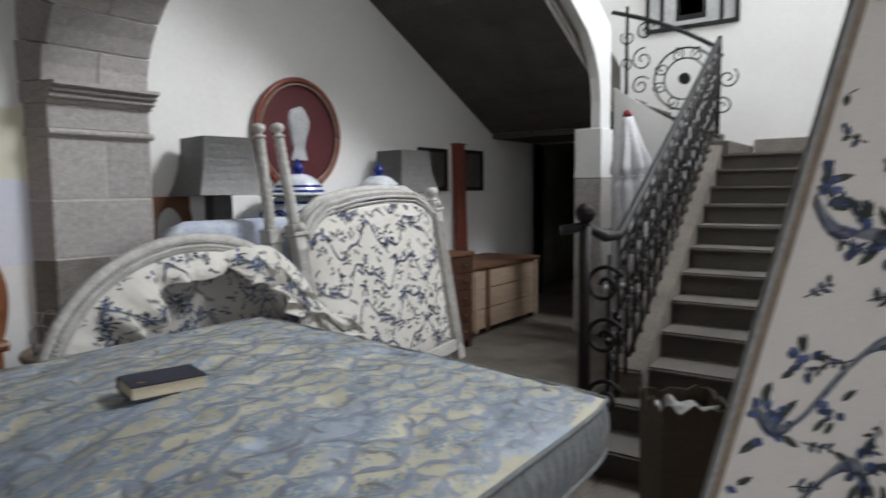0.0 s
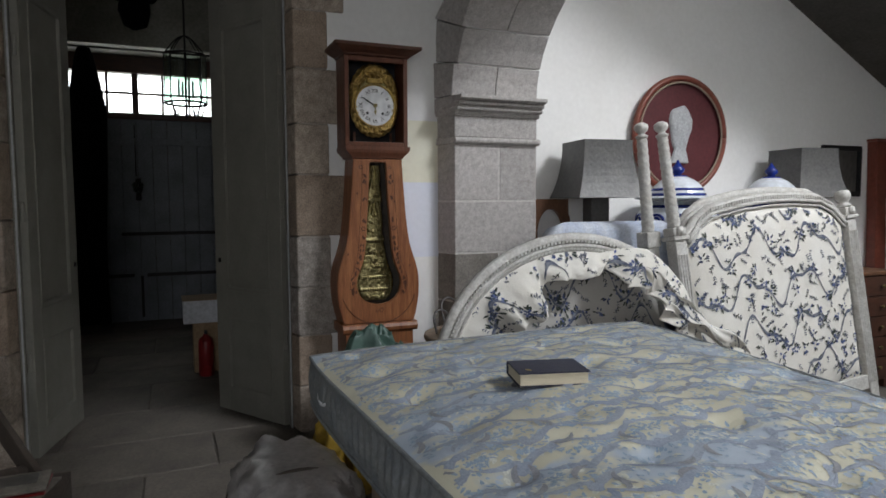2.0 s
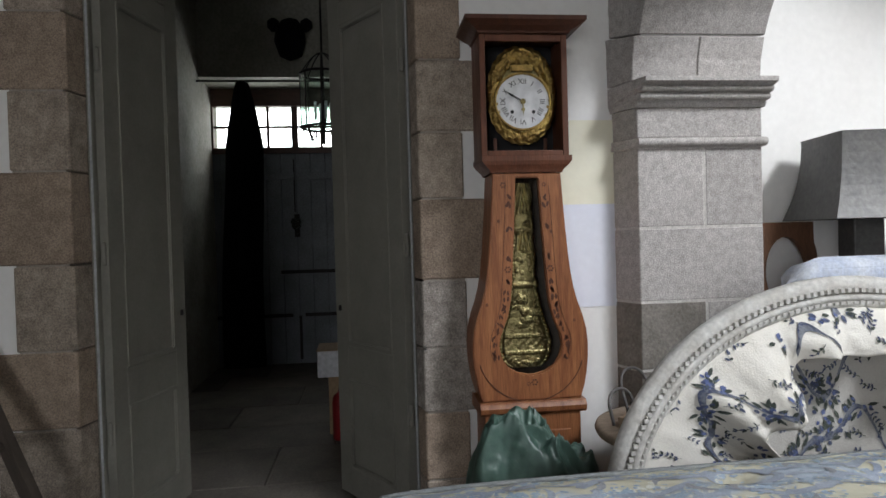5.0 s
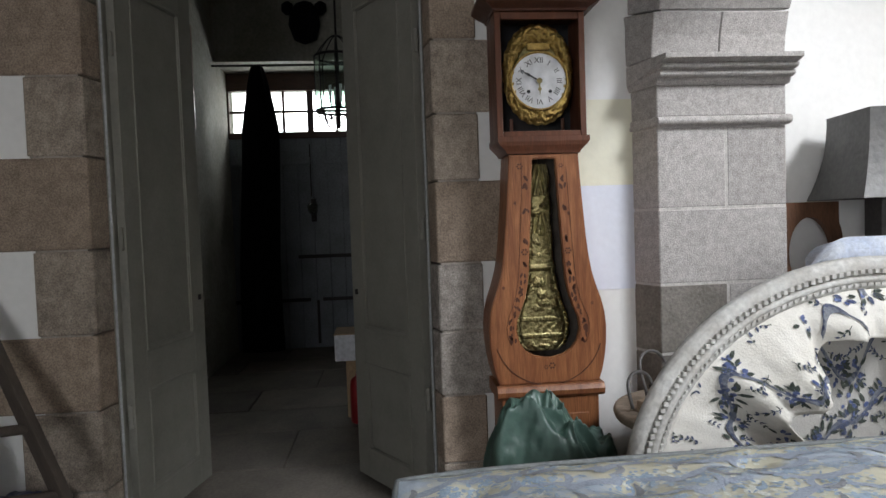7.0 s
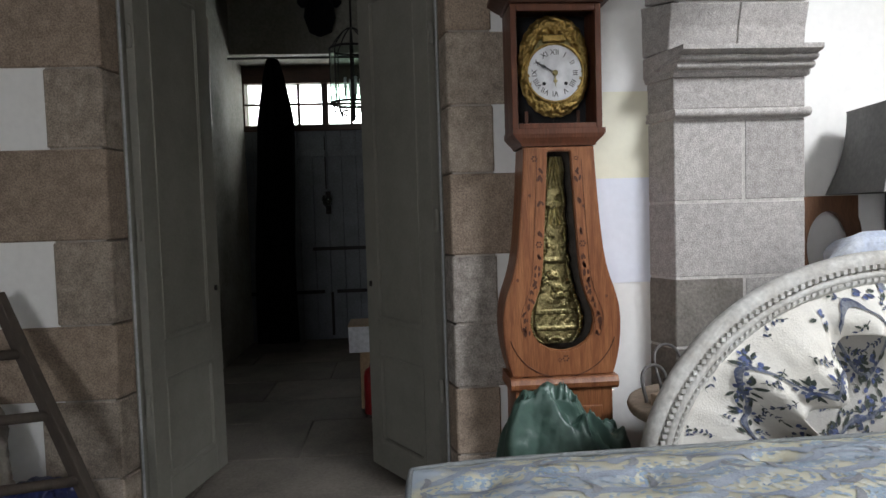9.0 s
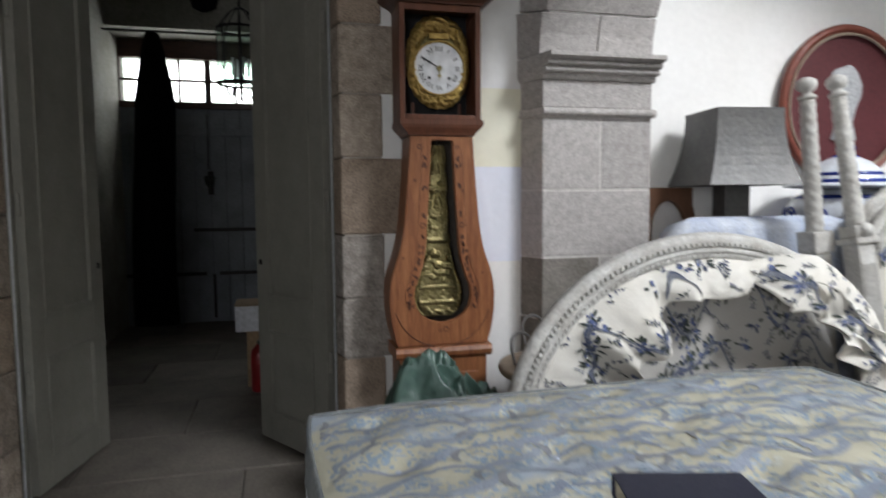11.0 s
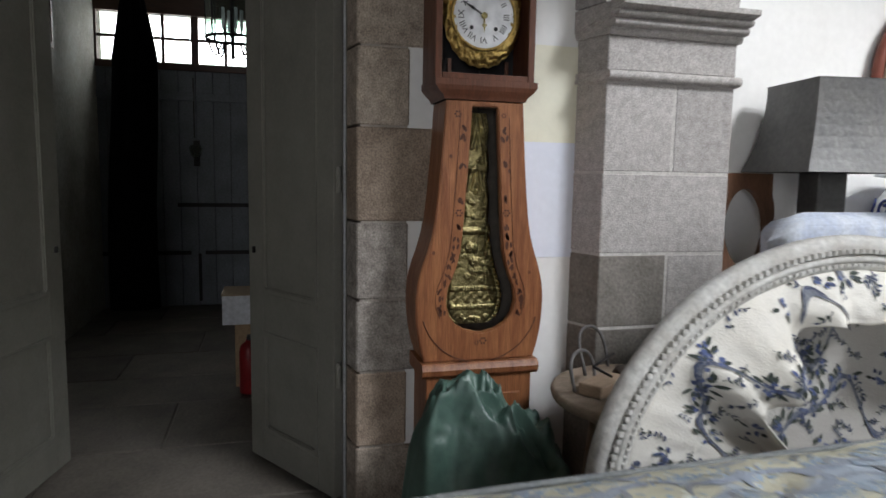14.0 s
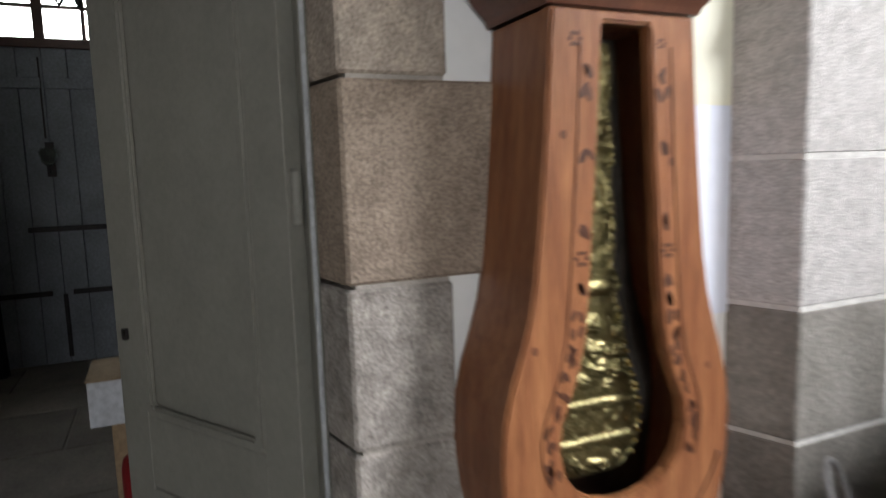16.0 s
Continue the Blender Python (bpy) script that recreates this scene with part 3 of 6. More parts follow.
# Far pier is unseen, added to end the arch and block hall light.
setting("pier", boxed(-0.24, 0.5, 2.69, 3.31, 0, 2.1, 0.006), GRANITE, "unseen granite pier added under the far arch end", "pier")

# door quoins of brown granite, toothed into the plaster
quoins = tagged(new("quoins"), "brown granite quoins round the double doorway", "stonework", kind="structure")
part("core", boxed(-5.29, -4.986, 1.745, 1.93, 0, 3.35), MORTAR_BROWN, quoins, "pale mortar joints")
part("core", boxed(-5.29, -4.986, 0.0, 0.215, 0, 3.35), MORTAR_BROWN, quoins, "pale mortar joints")
RIGHT = (TANSTONE, BROWNSTONE, GREYSTONE, GREYSTONE, BROWNSTONE, TANSTONE, TANSTONE, BROWNSTONE, TANSTONE, TANSTONE)
for i, (z0, z1) in enumerate(((0, 0.29), (0.29, 0.603), (0.603, 0.899), (0.899, 1.212), (1.212, 1.586), (1.586, 1.89), (1.89, 2.22), (2.22, 2.56), (2.56, 2.95), (2.95, 3.35))):
    bm = boxed(-5.30, -4.98, 1.730, 1.936 if i % 2 else 2.04, z0 + 0.004, z1 - 0.004)
    for v in bm.verts:
        if v.co.y < 1.8 and v.co.x < -5.2:
            v.co.y = 1.668
    bmesh.ops.bevel(bm, geom=list(bm.edges), offset=0.006, segments=1, affect='EDGES')
    part("stone", bm, RIGHT[i], quoins)
LEFT = (TANSTONE, TANSTONE, BROWNSTONE, TANSTONE, BROWNSTONE, TANSTONE, BROWNSTONE, TANSTONE, BROWNSTONE)
for i, (z0, z1) in enumerate(((0, 0.269), (0.269, 0.625), (0.625, 0.962), (0.962, 1.333), (1.333, 1.737), (1.737, 2.082), (2.082, 2.42), (2.42, 2.8), (2.8, 3.35))):
    bm = boxed(-5.30, -4.98, (-0.10 if i == 1 else -0.01) if i % 2 else -0.50, 0.234, z0 + 0.004, z1 - 0.004)
    for v in bm.verts:
        if v.co.y > 0.2 and v.co.x < -5.2:
            v.co.y = 0.30
    bmesh.ops.bevel(bm, geom=list(bm.edges), offset=0.006, segments=1, affect='EDGES')
    part("stone", bm, LEFT[i], quoins)

# double door: frame and two open panelled leaves
dframe = tagged(new("door_frame"), "grey-green painted frame of the double doorway", "door frame", kind="structure")
part("jamb", boxed(-5.20, -5.095, 0.262, 0.285, 0, 3.30, 0.004), DOORPAINT, dframe)
part("pale_edge", boxed(-5.0945, -5.088, 0.272, 0.282, 0, 3.30, 0.002), PLASTERGREY, dframe, "pale edge of the jamb")
part("pale_edge", boxed(-5.0945, -5.088, 1.692, 1.701, 0, 3.30, 0.002), PLASTERGREY, dframe, "pale edge of the jamb")
part("jamb", boxed(-5.20, -5.095, 1.690, 1.707, 0, 3.30, 0.004), DOORPAINT, dframe)
part("head", boxed(-5.20, -5.09, 0.226, 1.734, 3.30, 3.35, 0.005), DOORPAINT, dframe)


def door_leaf(name, hinge, free, label):
    """A tall leaf with three raised panels on each face, hung at one corner."""
    d = Vector((free[0] - hinge[0], free[1] - hinge[1], 0))
    w = d.length
    m = Matrix.Translation((hinge[0], hinge[1], 0)) @ Matrix.Rotation(math.atan2(d.y, d.x), 4, 'Z')
    leaf = tagged(thing(name, label, "door", m), kind="structure")
    T = 0.022
    part("stile", boxed(0.004, 0.115, -T, T, 0.015, 3.28, 0.003), DOORPAINT, leaf)
    part("stile", boxed(w - 0.115, w, -T, T, 0.015, 3.28, 0.003), DOORPAINT, leaf)
    rails = ((0.015, 0.16), (0.655, 0.835), (2.56, 2.68), (3.18, 3.28))
    for z0, z1 in rails:
        part("rail", boxed(0.115, w - 0.115, -T, T, z0, z1, 0.003), DOORPAINT, leaf)
    for (a, z0), (z1, b) in zip(rails, rails[1:]):
        part("panel", boxed(0.115, w - 0.115, -0.009, 0.009, z0, z1), DOORPAINT, leaf)
        for s in (-1, 1):
            bm = bmesh.new()
            outer = [(0.115, z0), (w - 0.115, z0), (w - 0.115, z1), (0.115, z1)]
            inner = [(0.143, z0 + 0.028), (w - 0.143, z0 + 0.028), (w - 0.143, z1 - 0.028), (0.143, z1 - 0.028)]
            ring_prism(bm, outer, inner, s * 0.008, s * 0.027, "y")
            bmesh.ops.bevel(bm, geom=list(bm.edges), offset=0.006, segments=2, affect='EDGES')
            part("panel_moulding", bm, DOORPAINT, leaf)
    for z in (0.5, 1.32, 2.2):
        bm = bmesh.new()
        lathe(bm, [(0.008, z), (0.012, z + 0.005), (0.012, z + 0.1), (0.008, z + 0.11)], 10, 0.0, 0.0)
        part("hinge", bm, DOORPAINT, leaf, "painted iron hinge")
    bm = bmesh.new()
    box(bm, w - 0.06, w - 0.045, -0.034, 0.034, 1.02, 1.05, 0.003)
    part("latch", bm, IRON, leaf, "small iron latch")
    return leaf


door_leaf("door_2", (-5.125, 0.302), (-5.79, 0.45), "grey-green panelled door leaf standing open")
door_leaf("door_3", (-5.125, 1.676), (-5.70, 1.325), "grey-green panelled door leaf standing half open")

# ---- staircase ----
RISER, RUN, Y1, XR = 0.147, 0.30, 4.04, -0.62
S = RISER / RUN
LAND = 12 * RISER


def stair_x(y):
    """The open side of the first flight drifts outwards as it rises."""
    return -2.03 - 0.088 * (y - 4.04)


stairs = tagged(new("staircase"), "grey granite staircase rising to a landing", "staircase", kind="structure")
for n in range(1, 13):
    y0 = Y1 + (n - 1) * RUN
    y1 = 8.97 if n == 12 else y0 + RUN
    x0 = stair_x(y0) if n > 2 else stair_x(y0) - 0.28
    part("riser", boxed(x0, XR, y0 + 0.03, y1 + (0 if n == 12 else 0.03), 0.0, n * RISER - 0.035), TREAD, stairs)
    bm = boxed(x0 - 0.01, XR, y0, y1 + (0 if n == 12 else 0.028), n * RISER - 0.034, n * RISER)
    bmesh.ops.bevel(bm, geom=[e for e in bm.edges if all(abs(v.co.y - y0) < 1e-4 for v in e.verts)], offset=0.012, segments=3, affect='EDGES')
    part("tread", bm, TREAD, stairs)
bm = bmesh.new()
SY0, SY1 = Y1 + 0.45, Y1 + 11 * RUN + 0.10
prism(bm, [(SY0, 0), (SY0, 0.08 + S * (SY0 - Y1 + RUN)), (SY1 - 0.1, 0.08 + LAND), (SY1, 0.08 + LAND), (SY1, 0)], -0.17, 0.0, "x")
for v in bm.verts:
    v.co.x += stair_x(v.co.y)
bmesh.ops.bevel(bm, geom=list(bm.edges), offset=0.012, segments=2, affect='EDGES')
part("string", bm, FLAG, stairs, "worn brown stone string")
XT = stair_x(SY1)
for n in range(1, 6):
    x1 = XT - 0.02 - (n - 1) * RUN
    z = LAND + n * RISER
    part("tread", boxed(x1 - RUN, x1, 7.78, 8.97, z - 0.16, z, 0.006), TREAD, stairs)
part("landing", boxed(-5.10, XT - 0.02 - 5 * RUN, 7.78, 8.97, 2.46, 2.646, 0.01), TREAD, stairs)
XI = -3.38
bm = bmesh.new()
under = [(7.10, 2.05), (7.10, 2.30), (7.06, 2.52), (6.96, 2.72), (6.78, 2.90), (6.5, 3.05), (6.2, 3.20), (5.0, 3.80), (2.6, 5.0)]
top = [(3.3, 5.2), (7.35, 3.05), (7.35, 2.05)]
prism(bm, under + top, XI - 0.10, XI, "x")
part("upper_string", bm, PLASTER, stairs, "white plastered edge of the upper flight")
soffit_z = lambda y: 2.14 + 0.5 * (7.9 - y)
for i in range(14):
    y1 = 7.9 - i * 0.33
    y0 = y1 - 0.325
    bm = bmesh.new()
    prism(bm, [(y0, soffit_z(y0)), (y1, soffit_z(y1)), (y1, soffit_z(y1) + 0.06), (y0, soffit_z(y0) + 0.06)], -5.10, XI - 0.10, "x")
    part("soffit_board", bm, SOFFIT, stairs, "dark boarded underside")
bm = bmesh.new()
prism(bm, [(7.9, soffit_z(7.9) + 0.08), (3.3, soffit_z(3.3) + 0.08), (3.3, soffit_z(3.3) + 0.4), (7.9, soffit_z(7.9) + 0.6)], -5.10, XI - 0.10, "x")
part("upper_flight", bm, TREAD, stairs)
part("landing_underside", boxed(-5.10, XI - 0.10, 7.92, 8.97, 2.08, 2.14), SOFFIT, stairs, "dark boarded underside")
bm = bmesh.new()
prism(bm, [(XI - 0.1, 0), (XT - 0.18, 0), (XT - 0.18, LAND + 0.12), (XI - 0.1, LAND + 0.75)], 7.70, 7.775, "y")
part("spandrel", bm, PLASTER, stairs, "white plastered spandrel wall")
pier2 = tagged(new("stair_pier"), "square stone pier under the stair landing", "pier", kind="structure")
for z0, z1 in ((0, 0.55), (0.55, 1.05), (1.05, 1.56), (1.56, 2.05)):
    piece("stone", XI - 0.26, XI + 0.02, 7.08, 7.38, z0 + 0.002, z1 - 0.002, GRANITE if z1 < 1.6 else PLASTER, pier2, 0.006)
part("skirting", boxed(XT, 1.7, 8.94, 8.968, LAND, LAND + 0.22, 0.004), PATCHSTONE, stairs, "grey painted skirting")


def bar(parent, name, points, r, mat, n=8, label=""):
    return part(name, tube(bmesh.new(), points, r, n), mat, parent, label)


def text_mesh(words, size, depth=0.0006):
    cu = bpy.data.curves.new("lettering", 'FONT')
    cu.body, cu.size, cu.extrude, cu.align_x, cu.align_y = words, size, depth, 'CENTER', 'CENTER'
    ob = new("lettering", cu)
    me = bpy.data.meshes.new_from_object(ob.evaluated_get(bpy.context.evaluated_depsgraph_get()))
    bpy.data.objects.remove(ob)
    bm = bmesh.new()
    bm.from_mesh(me)
    return bm


# ---- longcase clock ----
def clock():
    c = thing("longcase_clock", "tall varnished pine longcase clock with embossed brass pendulum", "clock", pose(-4.985, 2.182, 0))
    base = part("base", boxed(0.0, 0.215, -0.213, 0.213, 0.0, 0.635, 0.006), CLOCKWOOD, c)
    part("base_panel", boxed(0.2155, 0.224, -0.165, 0.165, 0.09, 0.56, 0.004), CLOCKWOOD, base, "raised pine panel")
    part("plinth", boxed(0.0, 0.235, -0.228, 0.228, 0.0, 0.075, 0.006), CLOCKWOOD, base)
    bm = bmesh.new()
    prism(bm, [(0, 0.633), (0.222, 0.633), (0.235, 0.645), (0.240, 0.665), (0.232, 0.68), (0.225, 0.688), (0, 0.688)], -0.234, 0.234, "y")
    part("base_moulding", bm, CLOCKWOOD, c)
    half = [(0.690, 0.216), (0.74, 0.232), (0.80, 0.244), (0.86, 0.251), (0.93, 0.253), (0.99, 0.247), (1.05, 0.232), (1.11, 0.211), (1.17, 0.194), (1.24, 0.182), (1.33, 0.172), (1.45, 0.162), (1.56, 0.154), (1.675, 0.147)]
    hole = [(0.800, 0.012), (0.812, 0.062), (0.835, 0.100), (0.87, 0.126), (0.92, 0.139), (0.97, 0.133), (1.02, 0.112), (1.07, 0.095), (1.12, 0.084), (1.19, 0.077), (1.30, 0.070), (1.42, 0.062), (1.55, 0.055), (1.655, 0.050)]
    close = lambda prof, g=0.0: [(-w - g, z) for z, w in prof] + [(w + g, z) for z, w in reversed(prof)]
    ring = bmesh.new()
    ring_prism(ring, close(half), [(y * 0.91, 0.012 + z * 0.99) for y, z in close(half)], 0.0, 0.178, "x")
    part("waist_case", ring, CLOCKWOOD, c)
    part("back_board", prism(bmesh.new(), close(half, -0.02), 0.002, 0.014, "x"), CASEDARK, c, "dark brown-grey inside of the case")
    front = bmesh.new()
    ring_prism(front, close(half, 0.004), close(hole), 0.180, 0.206, "x")
    bmesh.ops.bevel(front, geom=[e for e in front.edges if abs(e.verts[0].co.x - 0.206) < 1e-5 and abs(e.verts[1].co.x - 0.206) < 1e-5], offset=0.005, segments=2, affect='EDGES')
    door = part("waist_door", front, CLOCKWOOD, c, "violin-shaped pine door")
    # scratched circle round the bulb, and small painted sprigs on the frame
    pts = [(0.2075, 0.236 * math.cos(radians(a)), 0.915 + 0.232 * math.sin(radians(a))) for a in range(196, 345, 4)]
    bar(door, "incised_line", pts, 0.0022, CLOCKDARK, 5)
    def reach(z):
        for (z0, w0), (z1, w1) in zip(hole, hole[1:]):
            if z0 <= z <= z1:
                return w0 + (w1 - w0) * (z - z0) / (z1 - z0)
        return hole[-1][1]

    for side in (-1, 1):
        bar(door, "incised_line", [(0.2072, side * (reach(0.86 + 0.04 * k) + 0.044), 0.86 + 0.04 * k) for k in range(20)], 0.0012, CLOCKDARK, 4)

    def petals(y, z, r):
        bm = bmesh.new()
        for k in range(6):
            a = k * 1.047
            prism(bm, arc(y + r * math.cos(a), z + r * math.sin(a), r * 0.42, r * 0.42, 0, 300, 6), 0.206, 0.2068, "x")
        part("flower", bm, CLOCKDARK, door, "dark painted flower")

    rnd = random.Random(5)
    petals(-0.106, 1.625, 0.010)
    petals(0.074, 1.625, 0.007)
    for side in (-1, 1):
        petals(side * (reach(1.26) + 0.022), 1.26, 0.011)
        for z in (1.57, 1.54, 1.44, 1.31, 1.20, 1.165, 1.13, 1.10, 1.075, 1.05, 1.02, 0.99, 0.96, 0.93, 0.90, 0.875):
            for k in range(2):
                y, zz, r = side * (reach(z) + 0.024 + rnd.uniform(-0.010, 0.010)), z + rnd.uniform(-0.008, 0.008), rnd.uniform(0.0038, 0.0072)
                t = rnd.uniform(-0.7, 0.7)
                turned = [(y + (p - y) * math.cos(t) - (q - zz) * math.sin(t), zz + (p - y) * math.sin(t) + (q - zz) * math.cos(t)) for p, q in arc(y, zz, r, r * 2.3, 0, 324, 9)]
                part("sprig", prism(bmesh.new(), turned, 0.206, 0.2068, "x"), CLOCKDARK, door, "dark painted sprig")
    petals(0.012, 0.766, 0.011)
    petals(-0.014, 0.760, 0.007)
    for y, z in ((0.102, 1.42), (-0.190, 1.11), (0.196, 1.03), (-0.13, 1.47)):
        part("knot", prism(bmesh.new(), arc(y, z, 0.006, 0.008, 0, 330, 12), 0.206, 0.2066, "x"), HOODWOOD, door, "dark knot in the pine")
    # embossed pendulum sheet
    pend = [(0.815, 0.075), (0.84, 0.108), (0.88, 0.126), (0.93, 0.130), (0.98, 0.118), (1.03, 0.098), (1.10, 0.082), (1.17, 0.066), (1.20, 0.072), (1.22, 0.060), (1.32, 0.062), (1.38, 0.050), (1.45, 0.060), (1.52, 0.048), (1.58, 0.053), (1.64, 0.040)]
    rnd2 = random.Random(2)

    def width(z):
        for (z0, w0), (z1, w1) in zip(pend, pend[1:]):
            if z0 <= z <= z1:
                return w0 + (w1 - w0) * (z - z0) / (z1 - z0)
        return pend[-1][1]

    blooms = [(rnd2.uniform(-0.075, 0.075), rnd2.uniform(0.985, 1.13), rnd2.uniform(0.010, 0.018)) for k in range(34)]
    blooms += [(rnd2.uniform(-0.045, 0.045), rnd2.uniform(1.42, 1.47), rnd2.uniform(0.008, 0.014)) for k in range(12)]
    blooms += [(rnd2.uniform(-0.045, 0.045), rnd2.uniform(1.24, 1.34), rnd2.uniform(0.007, 0.012)) for k in range(12)]
    blooms += [(rnd2.uniform(-0.06, 0.06), rnd2.uniform(0.825, 0.85), rnd2.uniform(0.008, 0.013)) for k in range(8)]
    blooms += [(s * w, z, r) for s in (-1, 1) for w, z, r in ((0.060, 1.185, 0.013), (0.052, 1.30, 0.011), (0.048, 1.43, 0.012), (0.040, 1.55, 0.013))]

    def emboss(u, v):
        z = 0.815 + 0.825 * v
        w = width(z)
        p = abs(2 * u - 1)
        y = (2 * u - 1) * w
        h = 0.012 * (1 - p ** 4) + 0.0012 * noise.noise(Vector((y * 60, z * 50, 3)))
        edge = w * (1 - p)
        if 0.004 < edge < 0.016:
            h += 0.0045 * abs(math.sin(z * 200)) * math.sin(math.pi * (edge - 0.004) / 0.012)
        elif 0.016 < edge < 0.021:
            h -= 0.002
        elif 0.875 < z < 0.965 and p < 0.8:
            rim = z < 0.890 or z > 0.948
            h += 0.007 + 0.002 * abs(math.sin(y * 200)) if rim else 0.003 + 0.0012 * math.sin(y * 160) * math.sin(z * 160)
        elif 1.17 < z < 1.20:
            h += 0.006 * math.sin(math.pi * (z - 1.17) / 0.03)
        elif 1.34 < z < 1.42 or 1.50 < z < 1.64:
            h += 0.004 * math.sin(abs(y) * 260 + (z - 1.36) * 60)
        for a, b, r in blooms:
            dy, dz = y - a, z - b
            d2 = dy * dy + dz * dz
            if d2 < r * r:
                d = math.sqrt(d2) / r
                h += 0.0065 * math.sqrt(1 - d * d) * (0.72 + 0.28 * math.cos(5 * math.atan2(dz, dy) + a * 90)) - 0.003 * (d < 0.25)
        return (0.104 + h, y * 0.95 - 0.004, z)

    part("pendulum", thicken(sheet(bmesh.new(), 84, 300, emboss), 0.002), BRASSDIM, c, "embossed brass pendulum sheet")
    for z, w in pend[1:7]:
        for s in (-1, 1):
            for dz in (0, 0.02, 0.04):
                bm = bmesh.new()
                bmesh.ops.create_icosphere(bm, subdivisions=1, radius=0.0055, matrix=Matrix.Translation((0.111, s * (width(z + dz) * 0.95 - 0.006) - 0.004, z + dz)))
                part("stud", bm, BRASS, c)
    # hood: floor mould, sides, cornice and crown
    bm = bmesh.new()
    prism(bm, [(0, 1.678), (0.180, 1.678), (0.19, 1.69), (0.205, 1.715), (0.215, 1.728), (0.215, 1.748), (0.0, 1.748)], -0.155, 0.155, "y")
    part("hood_core", bm, HOODWOOD, c)
    bm = bmesh.new()
    loops = []
    for z, w, d in ((1.678, 0.158, 0.208), (1.69, 0.163, 0.212), (1.712, 0.186, 0.222), (1.728, 0.198, 0.226), (1.75, 0.198, 0.226)):
        loops.append([bm.verts.new(p) for p in ((0, -w, z), (d, -w, z), (d, w, z), (0, w, z))])
    for p, q in zip(loops, loops[1:]):
        for i in range(4):
            bm.faces.new((p[i], p[(i + 1) % 4], q[(i + 1) % 4], q[i]))
    bm.faces.new(loops[0][::-1])
    bm.faces.new(loops[-1])
    part("hood_moulding", bm, HOODWOOD, c)
    for s in (-1, 1):
        y = 0.180 * s
        part("hood_side", boxed(0.0, 0.178, min(y, y + s * 0.014), max(y, y + s * 0.014), 1.752, 2.275, 0.002), HOODWOOD, c)
        part("hood_stile", boxed(0.178, 0.2, min(y - s * 0.012, y + s * 0.014), max(y - s * 0.012, y + s * 0.014), 1.752, 2.275, 0.003), HOODWOOD, c)
        part("hood_slat", boxed(0.10, 0.11, 0.115 * s - 0.007, 0.115 * s + 0.007, 1.752, 1.84, 0.001), CLOCKDARK, c)
    part("hood_rail", boxed(0.178, 0.2, -0.167, 0.167, 1.752, 1.775, 0.003), HOODWOOD, c)
    part("hood_rail", boxed(0.178, 0.2, -0.167, 0.167, 2.245, 2.275, 0.003), HOODWOOD, c)
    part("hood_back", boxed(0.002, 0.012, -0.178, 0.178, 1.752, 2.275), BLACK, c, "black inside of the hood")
    bm = bmesh.new()
    loops = []
    for z, w, d in ((2.276, 0.200, 0.215), (2.285, 0.204, 0.220), (2.300, 0.232, 0.248), (2.312, 0.250, 0.262), (2.318, 0.262, 0.272), (2.336, 0.262, 0.272)):
        loops.append([bm.verts.new(p) for p in ((0, -w, z), (d, -w, z), (d, w, z), (0, w, z))])
    for p, q in zip(loops, loops[1:]):
        for i in range(4):
            bm.faces.new((p[i], p[(i + 1) % 4], q[(i + 1) % 4], q[i]))
    bm.faces.new(loops[0][::-1])
    bm.faces.new(loops[-1])
    part("cornice", bm, CLOCKDARK, c, "dark moulded cornice")
    # dial: repousse brass surround, enamel plate, roman numerals, pointers
    def surround(u, v):
        a = 2 * math.pi * u
        r = 0.62 + 0.38 * v
        wob = 1 + 0.012 * math.sin(26 * a)
        y, z = 0.155 * r * wob * math.cos(a), 0.219 * r * wob * math.sin(a)
        y, z = y * (1 + 0.04 * abs(math.sin(2 * a))), z * (1 + 0.02 * abs(math.sin(2 * a)))
        q = noise.noise(Vector((y * 60, z * 60, 1))) + 0.6 * noise.noise(Vector((y * 130, z * 130, 9)))
        return (0.128 + 0.018 * math.sin(math.pi * min(v * 1.02, 1)) + 0.011 * q * min(1, 6 * v, 6 * (1 - v)), y + 0.005, z + 2.028)

    mask = part("dial_surround", thicken(sheet(bmesh.new(), 160, 22, surround), 0.003), BRASS, c, "repousse gilt brass surround")
    part("surround_plate", prism(bmesh.new(), arc(0.005, 2.028, 0.150, 0.208, 0, 352, 45), 0.108, 0.122, "x"), BRASSDIM, mask)
    part("surround_cartouche", boxed(0.13, 0.152, -0.045, 0.055, 2.128, 2.160, 0.006), BRASS, mask)
    bm = bmesh.new()
    ring_prism(bm, arc(0.005, 1.996, 0.130, 0.130, 0, 354, 59), arc(0.005, 1.996, 0.119, 0.119, 0, 354, 59), 0.135, 0.156, "x")
    bmesh.ops.bevel(bm, geom=list(bm.edges), offset=0.003, segments=1, affect='EDGES')
    part("bezel", bm, BRASS, c)
    dial = part("dial", prism(bmesh.new(), arc(0.005, 1.996, 0.121, 0.121, 0, 354, 59), 0.13, 0.147, "x"), ENAMEL, c, "white enamel dial")
    for k, num in enumerate(("XII", "I", "II", "III", "IIII", "V", "VI", "VII", "VIII", "IX", "X", "XI")):
        a = -radians(30 * k)
        m = Matrix.Translation((0.1475, 0.005, 1.996)) @ Matrix.Rotation(a, 4, 'X') @ Matrix.Translation((0, 0, 0.088)) @ Matrix(((0, 0, 1, 0), (1, 0, 0, 0), (0, 1, 0, 0), (0, 0, 0, 1)))
        part("numeral", text_mesh(num, 0.033), BLACK, dial, "black roman numeral " + num, m)
